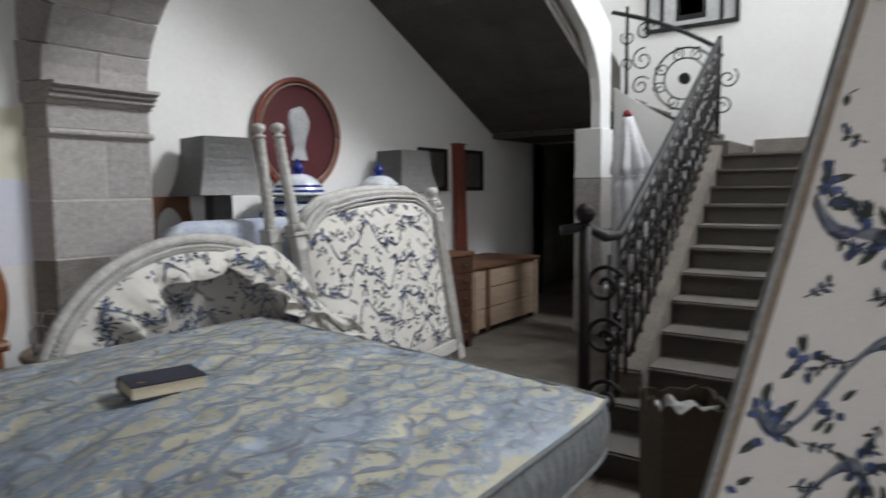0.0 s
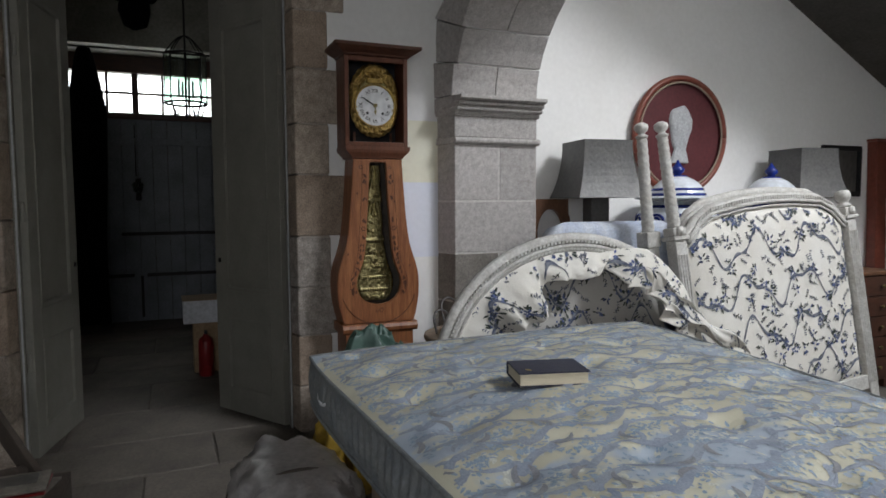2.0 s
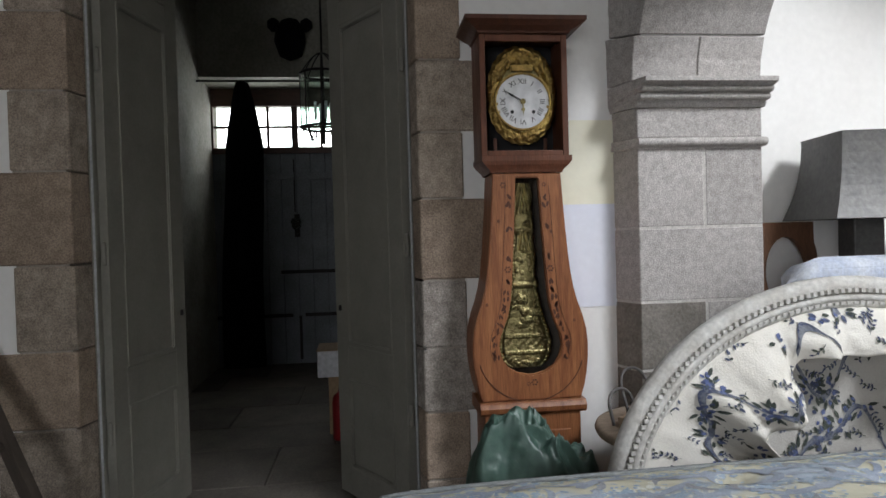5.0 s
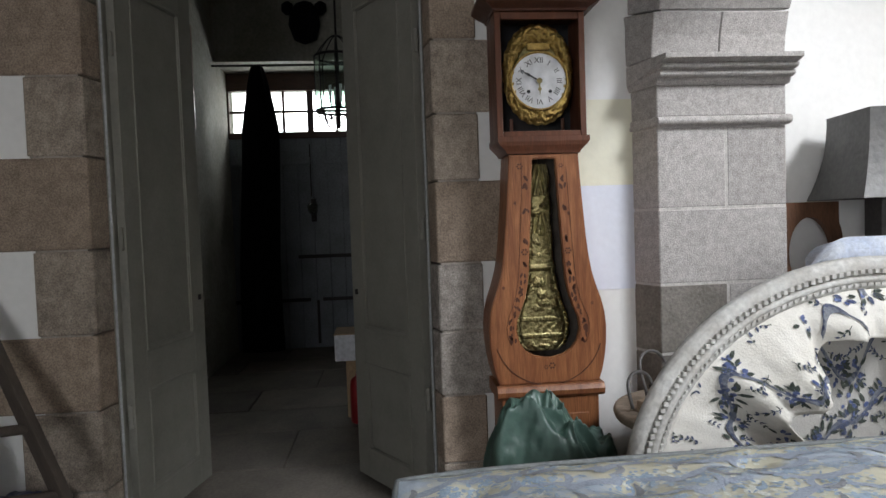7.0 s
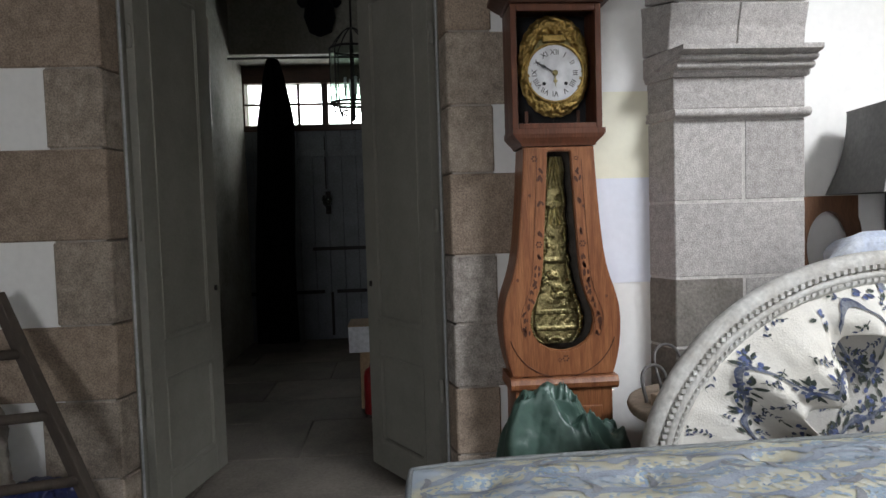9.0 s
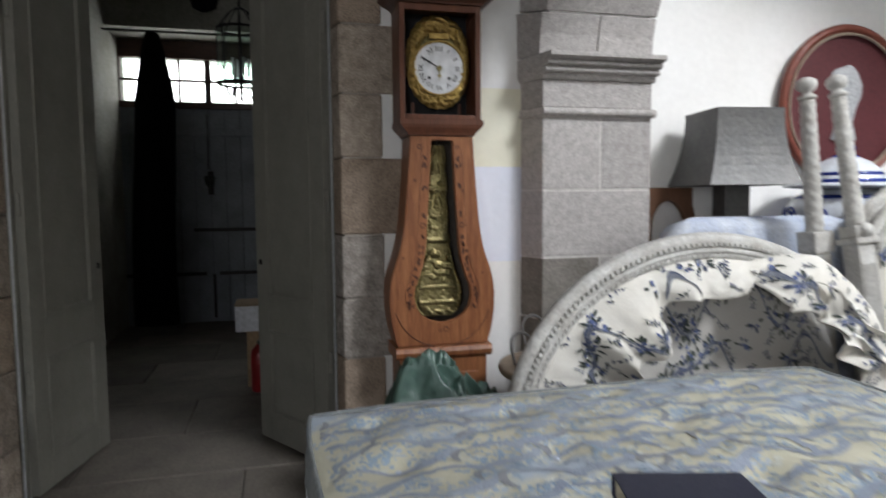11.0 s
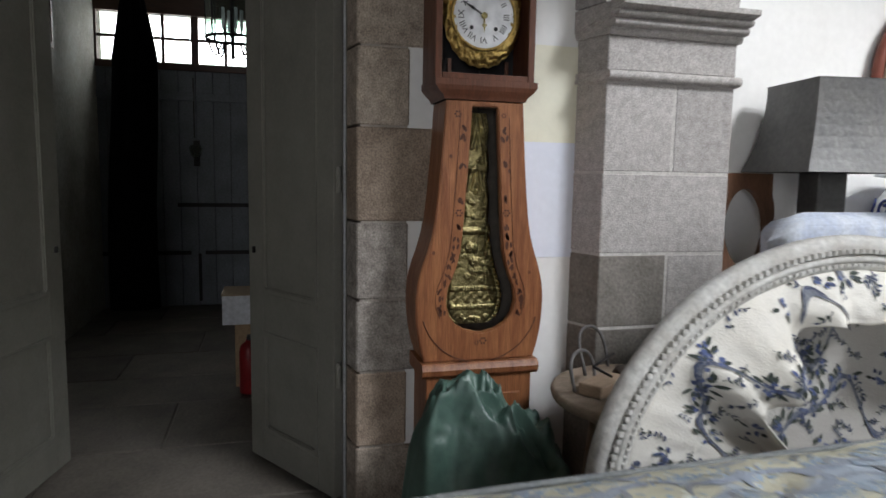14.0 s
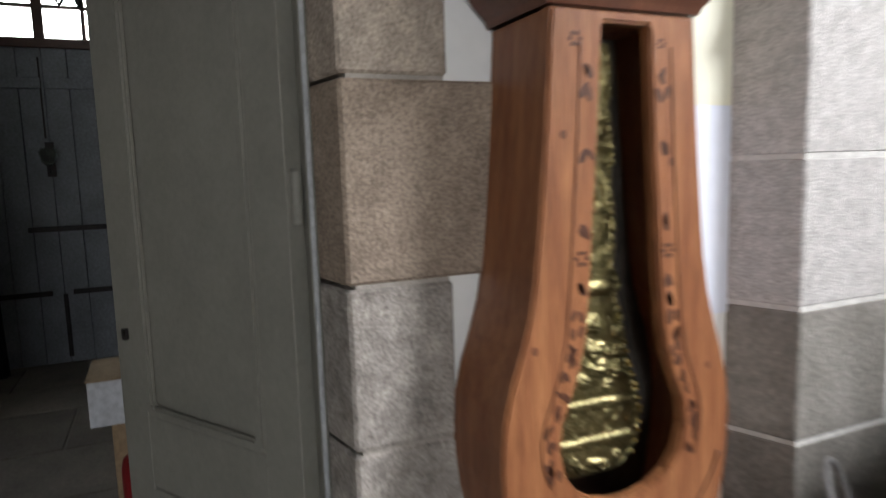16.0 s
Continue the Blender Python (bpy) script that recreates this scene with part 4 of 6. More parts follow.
    for s in (-1, 1):
        part("winding_hole", prism(bmesh.new(), arc(0.005 + s * 0.048, 1.951, 0.008, 0.008, 0, 330, 11), 0.1465, 0.148, "x"), BLACK, dial, "black winding hole")

    def hand(name, length, angle, w):
        m = Matrix.Translation((0.150, 0.005, 1.996)) @ Matrix.Rotation(-radians(angle), 4, 'X')
        bm = bmesh.new()
        prism(bm, [(-0.003, 0), (-0.003, length * 0.45), (-w, length * 0.55), (-0.003, length * 0.68), (0, length), (0.003, length * 0.68), (w, length * 0.55), (0.003, length * 0.45), (0.003, 0)], 0, 0.002, "x")
        part(name, bm, BRASSDIM if name == "hour_hand" else BLACK, dial, "", m)

    hand("hour_hand", 0.062, 178, 0.010)
    hand("minute_hand", 0.098, 300, 0.006)
    part("hand_boss", prism(bmesh.new(), arc(0.005, 1.996, 0.012, 0.012, 0, 340, 17), 0.149, 0.156, "x"), BRASSDIM, dial)
    bar(c, "suspension_rod", [(0.12, 0, 1.64), (0.12, 0, 1.80)], 0.003, IRON)
    return c


clock()

# ---- mattress on its base ----
CORN = ((-3.50, 1.48, 0.850), (-1.66, 1.58, 0.800), (-1.66, 3.00, 0.800), (-3.50, 3.06, 0.865))
TUFTS = [((i + 0.5 + 0.25 * (j % 2)) / 6.5, (j + 0.5) / 5) for i in range(6) for j in range(5)]


def bed_point(u, v, low=0.0, out=0.0):
    """A place on the mattress: u along it, v across it; low metres under the top edge, out metres outwards."""
    p, q = 2 * u - 1, 2 * v - 1
    k = 0.030
    p2, q2 = p * (1 - k * abs(q) ** 7), q * (1 - k * abs(p) ** 7)
    uu, vv = (p2 + 1) / 2, (q2 + 1) / 2
    a, b, c, d = (Vector(x) for x in CORN)
    w = (a * (1 - uu) + b * uu) * (1 - vv) + (d * (1 - uu) + c * uu) * vv
    n = Vector((p ** 9, q ** 9, 0))
    if n.length:
        w += n.normalized() * out
    return w + Vector((0, 0, -low))


def bed_top(u, v):
    p, q = 2 * u - 1, 2 * v - 1
    w = bed_point(u, v)
    e = max(abs(p), abs(q))
    h = 0.062 * (1 - p * p) * (1 - q * q) - 0.022 * e ** 16
    for a, b in TUFTS:
        d2 = ((u - a) * 1.9) ** 2 + ((v - b) * 1.45) ** 2
        if d2 < 0.06:
            h -= 0.020 * math.exp(-d2 / 0.0016) + 0.008 * math.exp(-d2 / 0.012)
    h += 0.006 * noise.noise(w * 15) + 0.009 * noise.noise(w * 4.2)
    return w + Vector((0, 0, h))


def mattress():
    m = thing("mattress", "blue and gold damask double mattress, stained and sagging", "mattress")
    part("top_panel", sheet(bmesh.new(), 110, 84, bed_top), DAMASK, m)
    loop = [(i / 200, 0) for i in range(200)] + [(1, i / 160) for i in range(160)] + [(1 - i / 80, 1) for i in range(80)] + [(0, 1 - i / 60) for i in range(60)]

    def side(u, v):
        a, b = loop[round(u * len(loop)) % len(loop)]
        run = 1.84 * a + 1.48 * b
        quilt = 0.0045 * math.sin(run * 115 + 2.2 * math.sin(v * 5 + run * 3)) * math.sin(math.pi * v)
        return bed_point(a, b, 0.022 + 0.175 * v, 0.012 * math.sin(math.pi * v) + quilt + 0.004 * noise.noise(Vector((a * 40, b * 40, v * 3))))

    damask_weave(m)
    part("border", sheet(bmesh.new(), len(loop), 8, side), BORDER, m, "grey-blue quilted border, darkened for side shade")
    part("underside", sheet(bmesh.new(), 20, 16, lambda u, v: bed_point(u, v, 0.197)), LINING, m)
    for low in (0.020, 0.190):
        pts = [bed_point(a, b, low, 0.004) for a, b in loop + loop[:1]]
        bar(m, "piping", pts, 0.007, BORDER, 6, "grey corded edge")
    p0 = bed_point(0.14, 0, 0.10, 0.006)
    bar(m, "handle", [p0 + Vector((dx, -dy, dz)) for dx, dy, dz in ((-0.06, 0, 0.0), (-0.04, 0.005, -0.012), (0, 0.007, -0.018), (0.04, 0.005, -0.012), (0.06, 0, 0))], 0.006, WHITECLOTH, 6, "white cord handle")
    for a, b in TUFTS:
        bm = bmesh.new()
        bmesh.ops.create_icosphere(bm, subdivisions=1, radius=0.009, matrix=Matrix.Translation(bed_top(a, b) + Vector((0, 0, 0.001))) @ Matrix.Diagonal((1, 1, 0.4, 1)))
        part("tuft", bm, BLUECLOTH, m)
    b = thing("bed_base", "dark slatted bed base stacked under the mattress", "bed base")
    part("side_rail", boxed(-3.36, -1.82, 1.70, 1.74, 0.22, 0.598, 0.005), GREYWOOD, b)
    part("side_rail", boxed(-3.36, -1.82, 2.82, 2.86, 0.22, 0.598, 0.005), GREYWOOD, b)
    part("end_rail", boxed(-3.36, -3.32, 1.74, 2.82, 0.22, 0.598, 0.005), GREYWOOD, b)
    part("end_rail", boxed(-1.86, -1.82, 1.74, 2.82, 0.22, 0.598, 0.005), GREYWOOD, b)
    for x in (-3.3, -1.88):
        for y in (1.76, 2.80):
            part("leg", boxed(x - 0.035, x + 0.035, y - 0.035, y + 0.035, 0.0, 0.6, 0.004), GREYWOOD, b)


def damask_weave(parent):
    """Wide winding ribbons, curled ends and flower sprays woven over the ticking."""
    rnd = random.Random(31)
    layers = [(bmesh.new(), mat) for mat in (WEAVE_PALE, WEAVE_BLUE, WEAVE_SLATE, WEAVE_GREY)]

    def poly(k, pts):
        if all(0.012 < a < 0.988 and 0.012 < b < 0.988 for a, b in ((x / 1.84, y / 1.48) for x, y in pts)):
            bm = layers[k][0]
            bm.faces.new([bm.verts.new(bed_top(x / 1.84, y / 1.48) + Vector((0, 0, 0.0013 + 0.0003 * k))) for x, y in pts])

    def leaf(k, x, y, ang, length, w):
        c, s = math.cos(ang), math.sin(ang)
        poly(k, [(x + c * l * length - s * q * w, y + s * l * length + c * q * w) for l, q in ((0, 0), (0.25, -0.5), (0.7, -0.4), (1, 0), (0.65, 0.45), (0.3, 0.5))])

    def band(k, pts, half):
        for i in range(len(pts) - 1):
            (x0, y0), (x1, y1) = pts[i], pts[i + 1]
            h0, h1 = half(i), half(i + 1)
            lo, hi = pts[max(i - 1, 0)], pts[min(i + 2, len(pts) - 1)]
            n0 = Vector((-(y1 - lo[1]), x1 - lo[0])).normalized()
            n1 = Vector((-(hi[1] - y0), hi[0] - x0)).normalized()
            for e, f in ((-1, -0.33), (-0.33, 0.33), (0.33, 1)):
                poly(k, [(x0 + n0.x * h0 * e, y0 + n0.y * h0 * e), (x1 + n1.x * h1 * e, y1 + n1.y * h1 * e), (x1 + n1.x * h1 * f, y1 + n1.y * h1 * f), (x0 + n0.x * h0 * f, y0 + n0.y * h0 * f)])

    row, k = -0.06, 0
    while row < 1.98:
        # each row is one S-curved ribbon, pinched where it turns over
        ph, wave = k * 2.4 + rnd.uniform(0, 0.8), 0.215 + rnd.uniform(-0.02, 0.02)
        pts = []
        for i in range(190):
            t = i * 0.0088
            w = 2 * math.pi * t / wave + ph
            pts.append((row + 0.023 * math.sin(w) + 0.009 * math.sin(2.7 * w + k) + 0.02 * noise.noise(Vector((t * 3, k * 3.7, 4))), t - 0.05 + 0.022 * math.sin(2 * w + 0.6)))
        def half(i, k=k, ph=ph, wave=wave):
            w = 2 * math.pi * i * 0.0088 / wave + ph
            return max(0.002, 0.0115 * abs(math.sin(0.5 * w + 0.5)) ** 0.5 + 0.006 * noise.noise(Vector((i * 0.55, k, 0))) + 0.004 * noise.noise(Vector((i * 1.7, k, 5))))
        band(2, pts, half)
        for i in range(6, 186, 17):
            # a grey shaded fold and a pale lit one beside each turn
            x, y = pts[i]
            t = rnd.uniform(0.6, 2.5) * rnd.choice((-1, 1))
            size = rnd.uniform(0.04, 0.07)
            curl = [(x + size * j / 7 * math.cos(t + 0.16 * j), y + size * j / 7 * math.sin(t + 0.16 * j)) for j in range(8)]
            band(3 if rnd.random() < 0.5 else 2, curl, lambda j: 0.002 + 0.006 * math.sin(math.pi * min(j, 7) / 7))
        for i in range(8 + 9 * (k % 2), 186, 18):
            x, y = pts[i][0] + 0.06 + rnd.uniform(-0.03, 0.03), pts[i][1] + rnd.uniform(-0.04, 0.04)
            for j in range(rnd.randint(12, 20)):
                t, d = rnd.uniform(0, 6.28), abs(rnd.gauss(0, 0.042))
                leaf(0, x + 0.7 * d * math.cos(t), y + 1.5 * d * math.sin(t), rnd.uniform(0, 6.28), rnd.uniform(0.014, 0.030), rnd.uniform(0.008, 0.016))
            for j in range(rnd.randint(44, 60)):
                t, d = rnd.uniform(0, 6.28), abs(rnd.gauss(0, 0.040))
                leaf(1, x + 0.7 * d * math.cos(t), y + 1.5 * d * math.sin(t), rnd.uniform(0, 6.28), rnd.uniform(0.008, 0.022), rnd.uniform(0.004, 0.011))
        row += 0.080
        k += 1
    for bm, mat in layers:
        ob = part("woven_pattern", bm, mat, parent, "woven ribbon and flower pattern")
        ob["kind"] = "stuff"


mattress()


def book():
    z = bed_top(0.455, 0.335).z
    b = thing("book", "thick navy hardback book lying on the mattress", "book", pose(-2.668, 2.042, z + 0.002, 0, 0.0, -15))
    part("cover", boxed(-0.072, 0.078, -0.105, 0.105, 0.0, 0.003, 0.001), NAVY, b)
    part("cover", boxed(-0.072, 0.078, -0.105, 0.105, 0.037, 0.041, 0.001), NAVY, b)
    part("spine", boxed(-0.078, -0.0725, -0.105, 0.105, 0.001, 0.040, 0.002), NAVY, b)
    part("page_block", boxed(-0.071, 0.072, -0.100, 0.100, 0.0035, 0.0365), PAGES, b, "cream page edges")
    bm = bmesh.new()
    for k in range(5):
        a = radians(60 + 26 * k)
        prism(bm, [(0.045, -0.075), (0.045 + 0.016 * math.cos(a), -0.075 + 0.016 * math.sin(a)), (0.045 + 0.013 * math.cos(a + 0.3), -0.075 + 0.013 * math.sin(a + 0.3))], 0.0412, 0.0417, "z")
    part("emblem", bm, GOLD, b, "small stamped gold emblem")


book()


# ---- printed cotton: garlands, sprigs and flower heads laid on the cloth ----
def cotton_print(parent, surface, width, height, facing, seed, size=1.0, lift=0.0015):
    """A printed pattern over surface(a, b), a place for every a across and b up in metres, or None off the cloth."""
    rnd = random.Random(seed)
    face = Vector(facing)
    layers = {"ribbon": bmesh.new(), "navy": bmesh.new(), "blue": bmesh.new(), "leaf": bmesh.new()}

    def spot(a, b):
        p = surface(a, b)
        if p is None:
            return None
        q, r = surface(a + 0.004, b), surface(a, b + 0.004)
        p = Vector(p)
        if q is None or r is None:
            return None
        n = (Vector(q) - p).cross(Vector(r) - p)
        if n.length < 1e-9:
            return None
        n.normalize()
        return p + n * (lift if n.dot(face) > 0 else -lift)

    def poly(layer, pts):
        vs = [spot(a, b) for a, b in pts]
        if None in vs or max((v - vs[0]).length for v in vs) > 0.12 * size:
            return
        bm = layers[layer]
        bm.faces.new([bm.verts.new(v) for v in vs])

    def leaf(layer, a, b, ang, length, w):
        c, s = math.cos(ang), math.sin(ang)
        pts = [(0, 0), (0.3, -0.5), (0.7, -0.42), (1, 0), (0.68, 0.45), (0.3, 0.5)]
        poly(layer, [(a + c * l * length - s * k * w, b + s * l * length + c * k * w) for l, k in pts])

    # winding ribbons
    heads = []
    row, k = -0.1, 0
    while row < height + 0.3:
        last = None
        a, phase = -0.02, rnd.uniform(0, 6)
        while a < width + 0.02:
            wob = 0.085 * size * math.sin(a * 13.5 / size + phase) + 0.035 * size * math.sin(a * 31 / size + k)
            w = size * (0.0042 + 0.0066 * abs(math.sin(a * 42 / size)))
            now = (a, row + wob, w)
            if last:
                poly("ribbon", [(last[0], last[1] - last[2]), (now[0], now[1] - now[2]), (now[0], now[1] + now[2]), (last[0], last[1] + last[2])])
                if math.sin(a * 42 / size) > -0.2:
                    poly("navy", [(last[0], last[1] - last[2] - 0.003 * size), (now[0], now[1] - now[2] - 0.003 * size), (now[0], now[1] - now[2] * 0.3), (last[0], last[1] - last[2] * 0.5)])
                if rnd.random() < 0.075:
                    heads.append((a, row + wob))
            last = now
            a += 0.011 * size
        row += 0.26 * size
        k += 1
    # blue flower heads with dark leaves along the ribbons
    for x, y in heads:
        for i in range(rnd.randint(7, 11)):
            t, d = rnd.uniform(0, 6.28), rnd.uniform(0.0, 0.028) * size
            leaf("blue" if rnd.random() < 0.55 else "navy", x + d * math.cos(t), y + d * math.sin(t), t, rnd.uniform(0.014, 0.026) * size, rnd.uniform(0.010, 0.016) * size)
        for i in range(rnd.randint(4, 7)):
            t = rnd.uniform(0, 6.28)
            leaf("leaf", x + 0.022 * size * math.cos(t), y + 0.022 * size * math.sin(t), t + rnd.uniform(-0.5, 0.5), rnd.uniform(0.028, 0.042) * size, 0.012 * size)
    # sprigs and small flowers
    b, k = 0.03, 0
    while b < height:
        a = 0.03 + (0.05 if k % 2 else 0.0) * size
        while a < width:
            x, y = a + rnd.uniform(-0.025, 0.025) * size, b + rnd.uniform(-0.025, 0.025) * size
            if rnd.random() < 0.26:
                for i in range(rnd.randint(5, 8)):
                    t = rnd.uniform(0, 6.28)
                    d = rnd.uniform(0.0, 0.022) * size
                    leaf("blue" if rnd.random() < 0.6 else "navy", x + d * math.cos(t), y + d * math.sin(t), t, rnd.uniform(0.013, 0.022) * size, rnd.uniform(0.010, 0.015) * size)
                for i in range(rnd.randint(3, 5)):
                    t = rnd.uniform(0, 6.28)
                    leaf("leaf", x + 0.018 * size * math.cos(t), y + 0.018 * size * math.sin(t), t + rnd.uniform(-0.5, 0.5), rnd.uniform(0.022, 0.034) * size, 0.010 * size)
            else:
                t = rnd.uniform(0, 6.28)
                for i in range(rnd.randint(3, 5)):
                    t += rnd.uniform(-0.5, 0.5)
                    x2, y2 = x + 0.014 * size * math.cos(t), y + 0.014 * size * math.sin(t)
                    poly("leaf", [(x, y - 0.0012 * size), (x2, y2 - 0.0012 * size), (x2, y2 + 0.0012 * size), (x, y + 0.0012 * size)])
                    for sgn in (-1, 1):
                        leaf(("leaf", "navy", "navy")[rnd.randint(0, 2)], x2, y2, t + sgn * rnd.uniform(0.5, 1.2), rnd.uniform(0.010, 0.019) * size, rnd.uniform(0.005, 0.008) * size)
                    x, y = x2, y2
            a += 0.088 * size
        b += 0.078 * size
        k += 1
    for key, mat in (("ribbon", PRINT_RIBBON), ("navy", PRINT_NAVY), ("blue", PRINT_BLUE), ("leaf", PRINT_LEAF)):
        ob = part("cotton_print", layers[key], mat, parent, "printed blue floral pattern")
        ob["kind"] = "stuff"


# ---- upholstered headboards ----
def oval_headboard():
    """An arched, carved white frame; its floral cover has come away at the top and hangs in folds."""
    h = thing("headboard", "arched white carved headboard with torn blue floral cover", "headboard", pose(-3.83, 2.96, 0, 0, -3, 0))
    RX, RZ, CZ = 0.80, 0.69, 0.56
    outline = lambda g, x: [(x, y, z) for y, z in [(-(RX - g), 0.02), (-(RX - g), 0.3)] + arc(0, CZ, RX - g, RZ - g, 180, 0, 60) + [(RX - g, 0.3), (RX - g, 0.02)]]
    bar(h, "outer_frame", outline(0.025, 0.0), 0.030, GILTWHITE, 10)
    bar(h, "frame_bead", outline(0.062, 0.022), 0.012, GILTWHITE, 8)
    bar(h, "inner_frame", outline(0.078, 0.010), 0.018, GILTWHITE, 8)
    beads = bmesh.new()
    for k in range(104):
        a = radians(180 - 180 * (k + 0.5) / 104)
        for g, w in ((0.040, 0.0062), (0.078, 0.0042)):
            cy, cz = (RX - g) * math.cos(a), CZ + (RZ - g) * math.sin(a)
            box(beads, 0.020, 0.040 if g < 0.05 else 0.033, cy - w, cy + w, cz - w, cz + w)
    part("carved_beading", beads, GILTWHITE, h, "carved beading")["kind"] = "stuff"

    def pad(u, v):
        a = math.pi * (1 - u)
        r = v
        y, z = (RX - 0.09) * r * math.cos(a), (RZ - 0.09) * r * math.sin(a)
        return (-0.105 + 0.018 * (1 - r * r) + 0.006 * noise.noise(Vector((y * 8, z * 8, 2))), y, CZ + z)

    back = part("back_cover", sheet(bmesh.new(), 60, 20, pad), FLORAL_BACK, h, "loose floral back cover, recess shade in its grey")

    def on_back(a, b):
        y, z = a - 0.72, b
        r = math.hypot(y / (RX - 0.09), z / (RZ - 0.09))
        return (-0.105 + 0.018 * (1 - r * r) + 0.006 * noise.noise(Vector((y * 8, z * 8, 2))), y, CZ + z) if r < 0.98 else None

    cotton_print(back, on_back, 1.44, 0.62, (1, 0, 0), 21, 1.0, 0.003)
    part("lower_cover", boxed(-0.125, -0.095, -RX + 0.09, RX - 0.09, 0.1, CZ), FLORAL, h)

    drops = ((0.0, 0.50), (0.15, 0.50), (0.195, 0.44), (0.215, 0.24), (0.28, 0.27), (0.35, 0.24), (0.392, 0.125), (0.44, 0.145), (0.50, 0.15), (0.565, 0.13), (0.590, 0.075), (0.62, 0.19), (0.66, 0.23), (0.77, 0.20), (0.85, 0.24), (0.92, 0.20), (1.0, 0.40))

    def drop_at(u):
        for (a, p), (b, q) in zip(drops, drops[1:]):
            if a <= u <= b:
                return p + (q - p) * (u - a) / (b - a)
        return 0.4

    pleats = ((0.215, 0.018, 0.045), (0.30, 0.040, 0.050), (0.375, 0.016, -0.030), (0.43, 0.022, 0.030), (0.52, 0.030, 0.022), (0.593, 0.012, -0.045), (0.628, 0.020, 0.055), (0.70, 0.028, 0.020), (0.745, 0.014, -0.028), (0.79, 0.022, 0.040), (0.845, 0.012, -0.025), (0.88, 0.020, 0.035))

    def flap(u, v):
        a = math.pi * (1 - u)
        lap = max(0.0, min(1.0, (u - 0.57) * 9))
        over = 0.085 - 0.10 * lap
        free = max(0.0, min(1.0, (u - 0.17) * 14))
        fold = sum(h * math.exp(-((u - c - 0.02 * (1 - v)) / w) ** 2) for c, w, h in pleats)
        drop = drop_at(u) * v
        ry, rz = RX - over - drop * 1.08, RZ - over - drop
        y, z = ry * math.cos(a), CZ + rz * math.sin(a)
        out = 0.012 + 0.048 * lap + free * (0.055 * v + 0.020 * math.sin(math.pi * v)) + fold * free * v ** 0.8
        soft = 0.010 * noise.noise(Vector((u * 22, v * 2.2, 5))) + 0.005 * noise.noise(Vector((u * 60, v * 5, 2)))
        return (out + soft * (0.3 + v), y + 0.5 * fold * v * free, z - 0.008 * v * abs(fold) * 10 + 0.008 * noise.noise(Vector((u * 25, v * 4, 1))))

    torn = part("torn_cover", thicken(sheet(bmesh.new(), 170, 20, flap), 0.003), FLORAL, h, "floral cover hanging in folds")

    def on_flap(a, b):
        u = a / 2.25
        v = b / drop_at(min(max(u, 0.0), 1.0))
        return flap(u, v) if 0.005 < u < 0.995 and 0.03 < v < 0.99 else None

    cotton_print(torn, on_flap, 2.25, 0.5, (1, 0, 0), 22, 1.0, 0.004)

    def tail(u, v):
        y = 0.42 + 0.70 * u
        z = 1.06 - 0.50 * u - (0.24 - 0.12 * u) * v + 0.02 * math.sin(v * 9) + 0.02 * math.sin(u * 17)
        return (0.115 + 0.03 * math.sin(v * 8 + u * 7) + 0.03 * noise.noise(Vector((u * 6, v * 6, 3))), y + 0.10 * v - 0.04, z)

    hang = part("cover_tail", thicken(sheet(bmesh.new(), 24, 24, tail), 0.003), FLORAL, h, "floral cover hanging in folds")
    cotton_print(hang, lambda a, b: tail(a / 0.90, b / 0.2) if 0 < a < 0.89 and 0 < b < 0.195 else None, 0.90, 0.2, (1, 0, 0), 23, 1.0, 0.004)


oval_headboard()


def twisted(bm, z0, z1, r, turns, cx=0.0, cy=0.0, n=16, rows=70):
    grid = []
    for i in range(rows + 1):
        t = i / rows
        z = z0 + (z1 - z0) * t
        grid.append([bm.verts.new((cx + (r * (1 - 0.18 * t)) * (1 + 0.05 * math.cos(3 * (2 * math.pi * k / n) + turns * 2 * math.pi * t)) * math.cos(2 * math.pi * k / n),
                                   cy + (r * (1 - 0.18 * t)) * (1 + 0.05 * math.cos(3 * (2 * math.pi * k / n) + turns * 2 * math.pi * t)) * math.sin(2 * math.pi * k / n), z)) for k in range(n)])
    for p, q in zip(grid, grid[1:]):
        for k in range(n):
            bm.faces.new((p[k], p[(k + 1) % n], q[(k + 1) % n], q[k])).smooth = True
    bm.faces.new(grid[0][::-1])
    bm.faces.new(grid[-1])
    return bm


def post_top(z, r=0.034):
    return [(r * 0.72, z), (r * 1.05, z + 0.008), (r * 1.05, z + 0.018), (r * 0.6, z + 0.026), (r * 0.55, z + 0.034), (r * 1.0, z + 0.044), (r * 1.22, z + 0.062), (r * 1.1, z + 0.082), (r * 0.5, z + 0.094)]


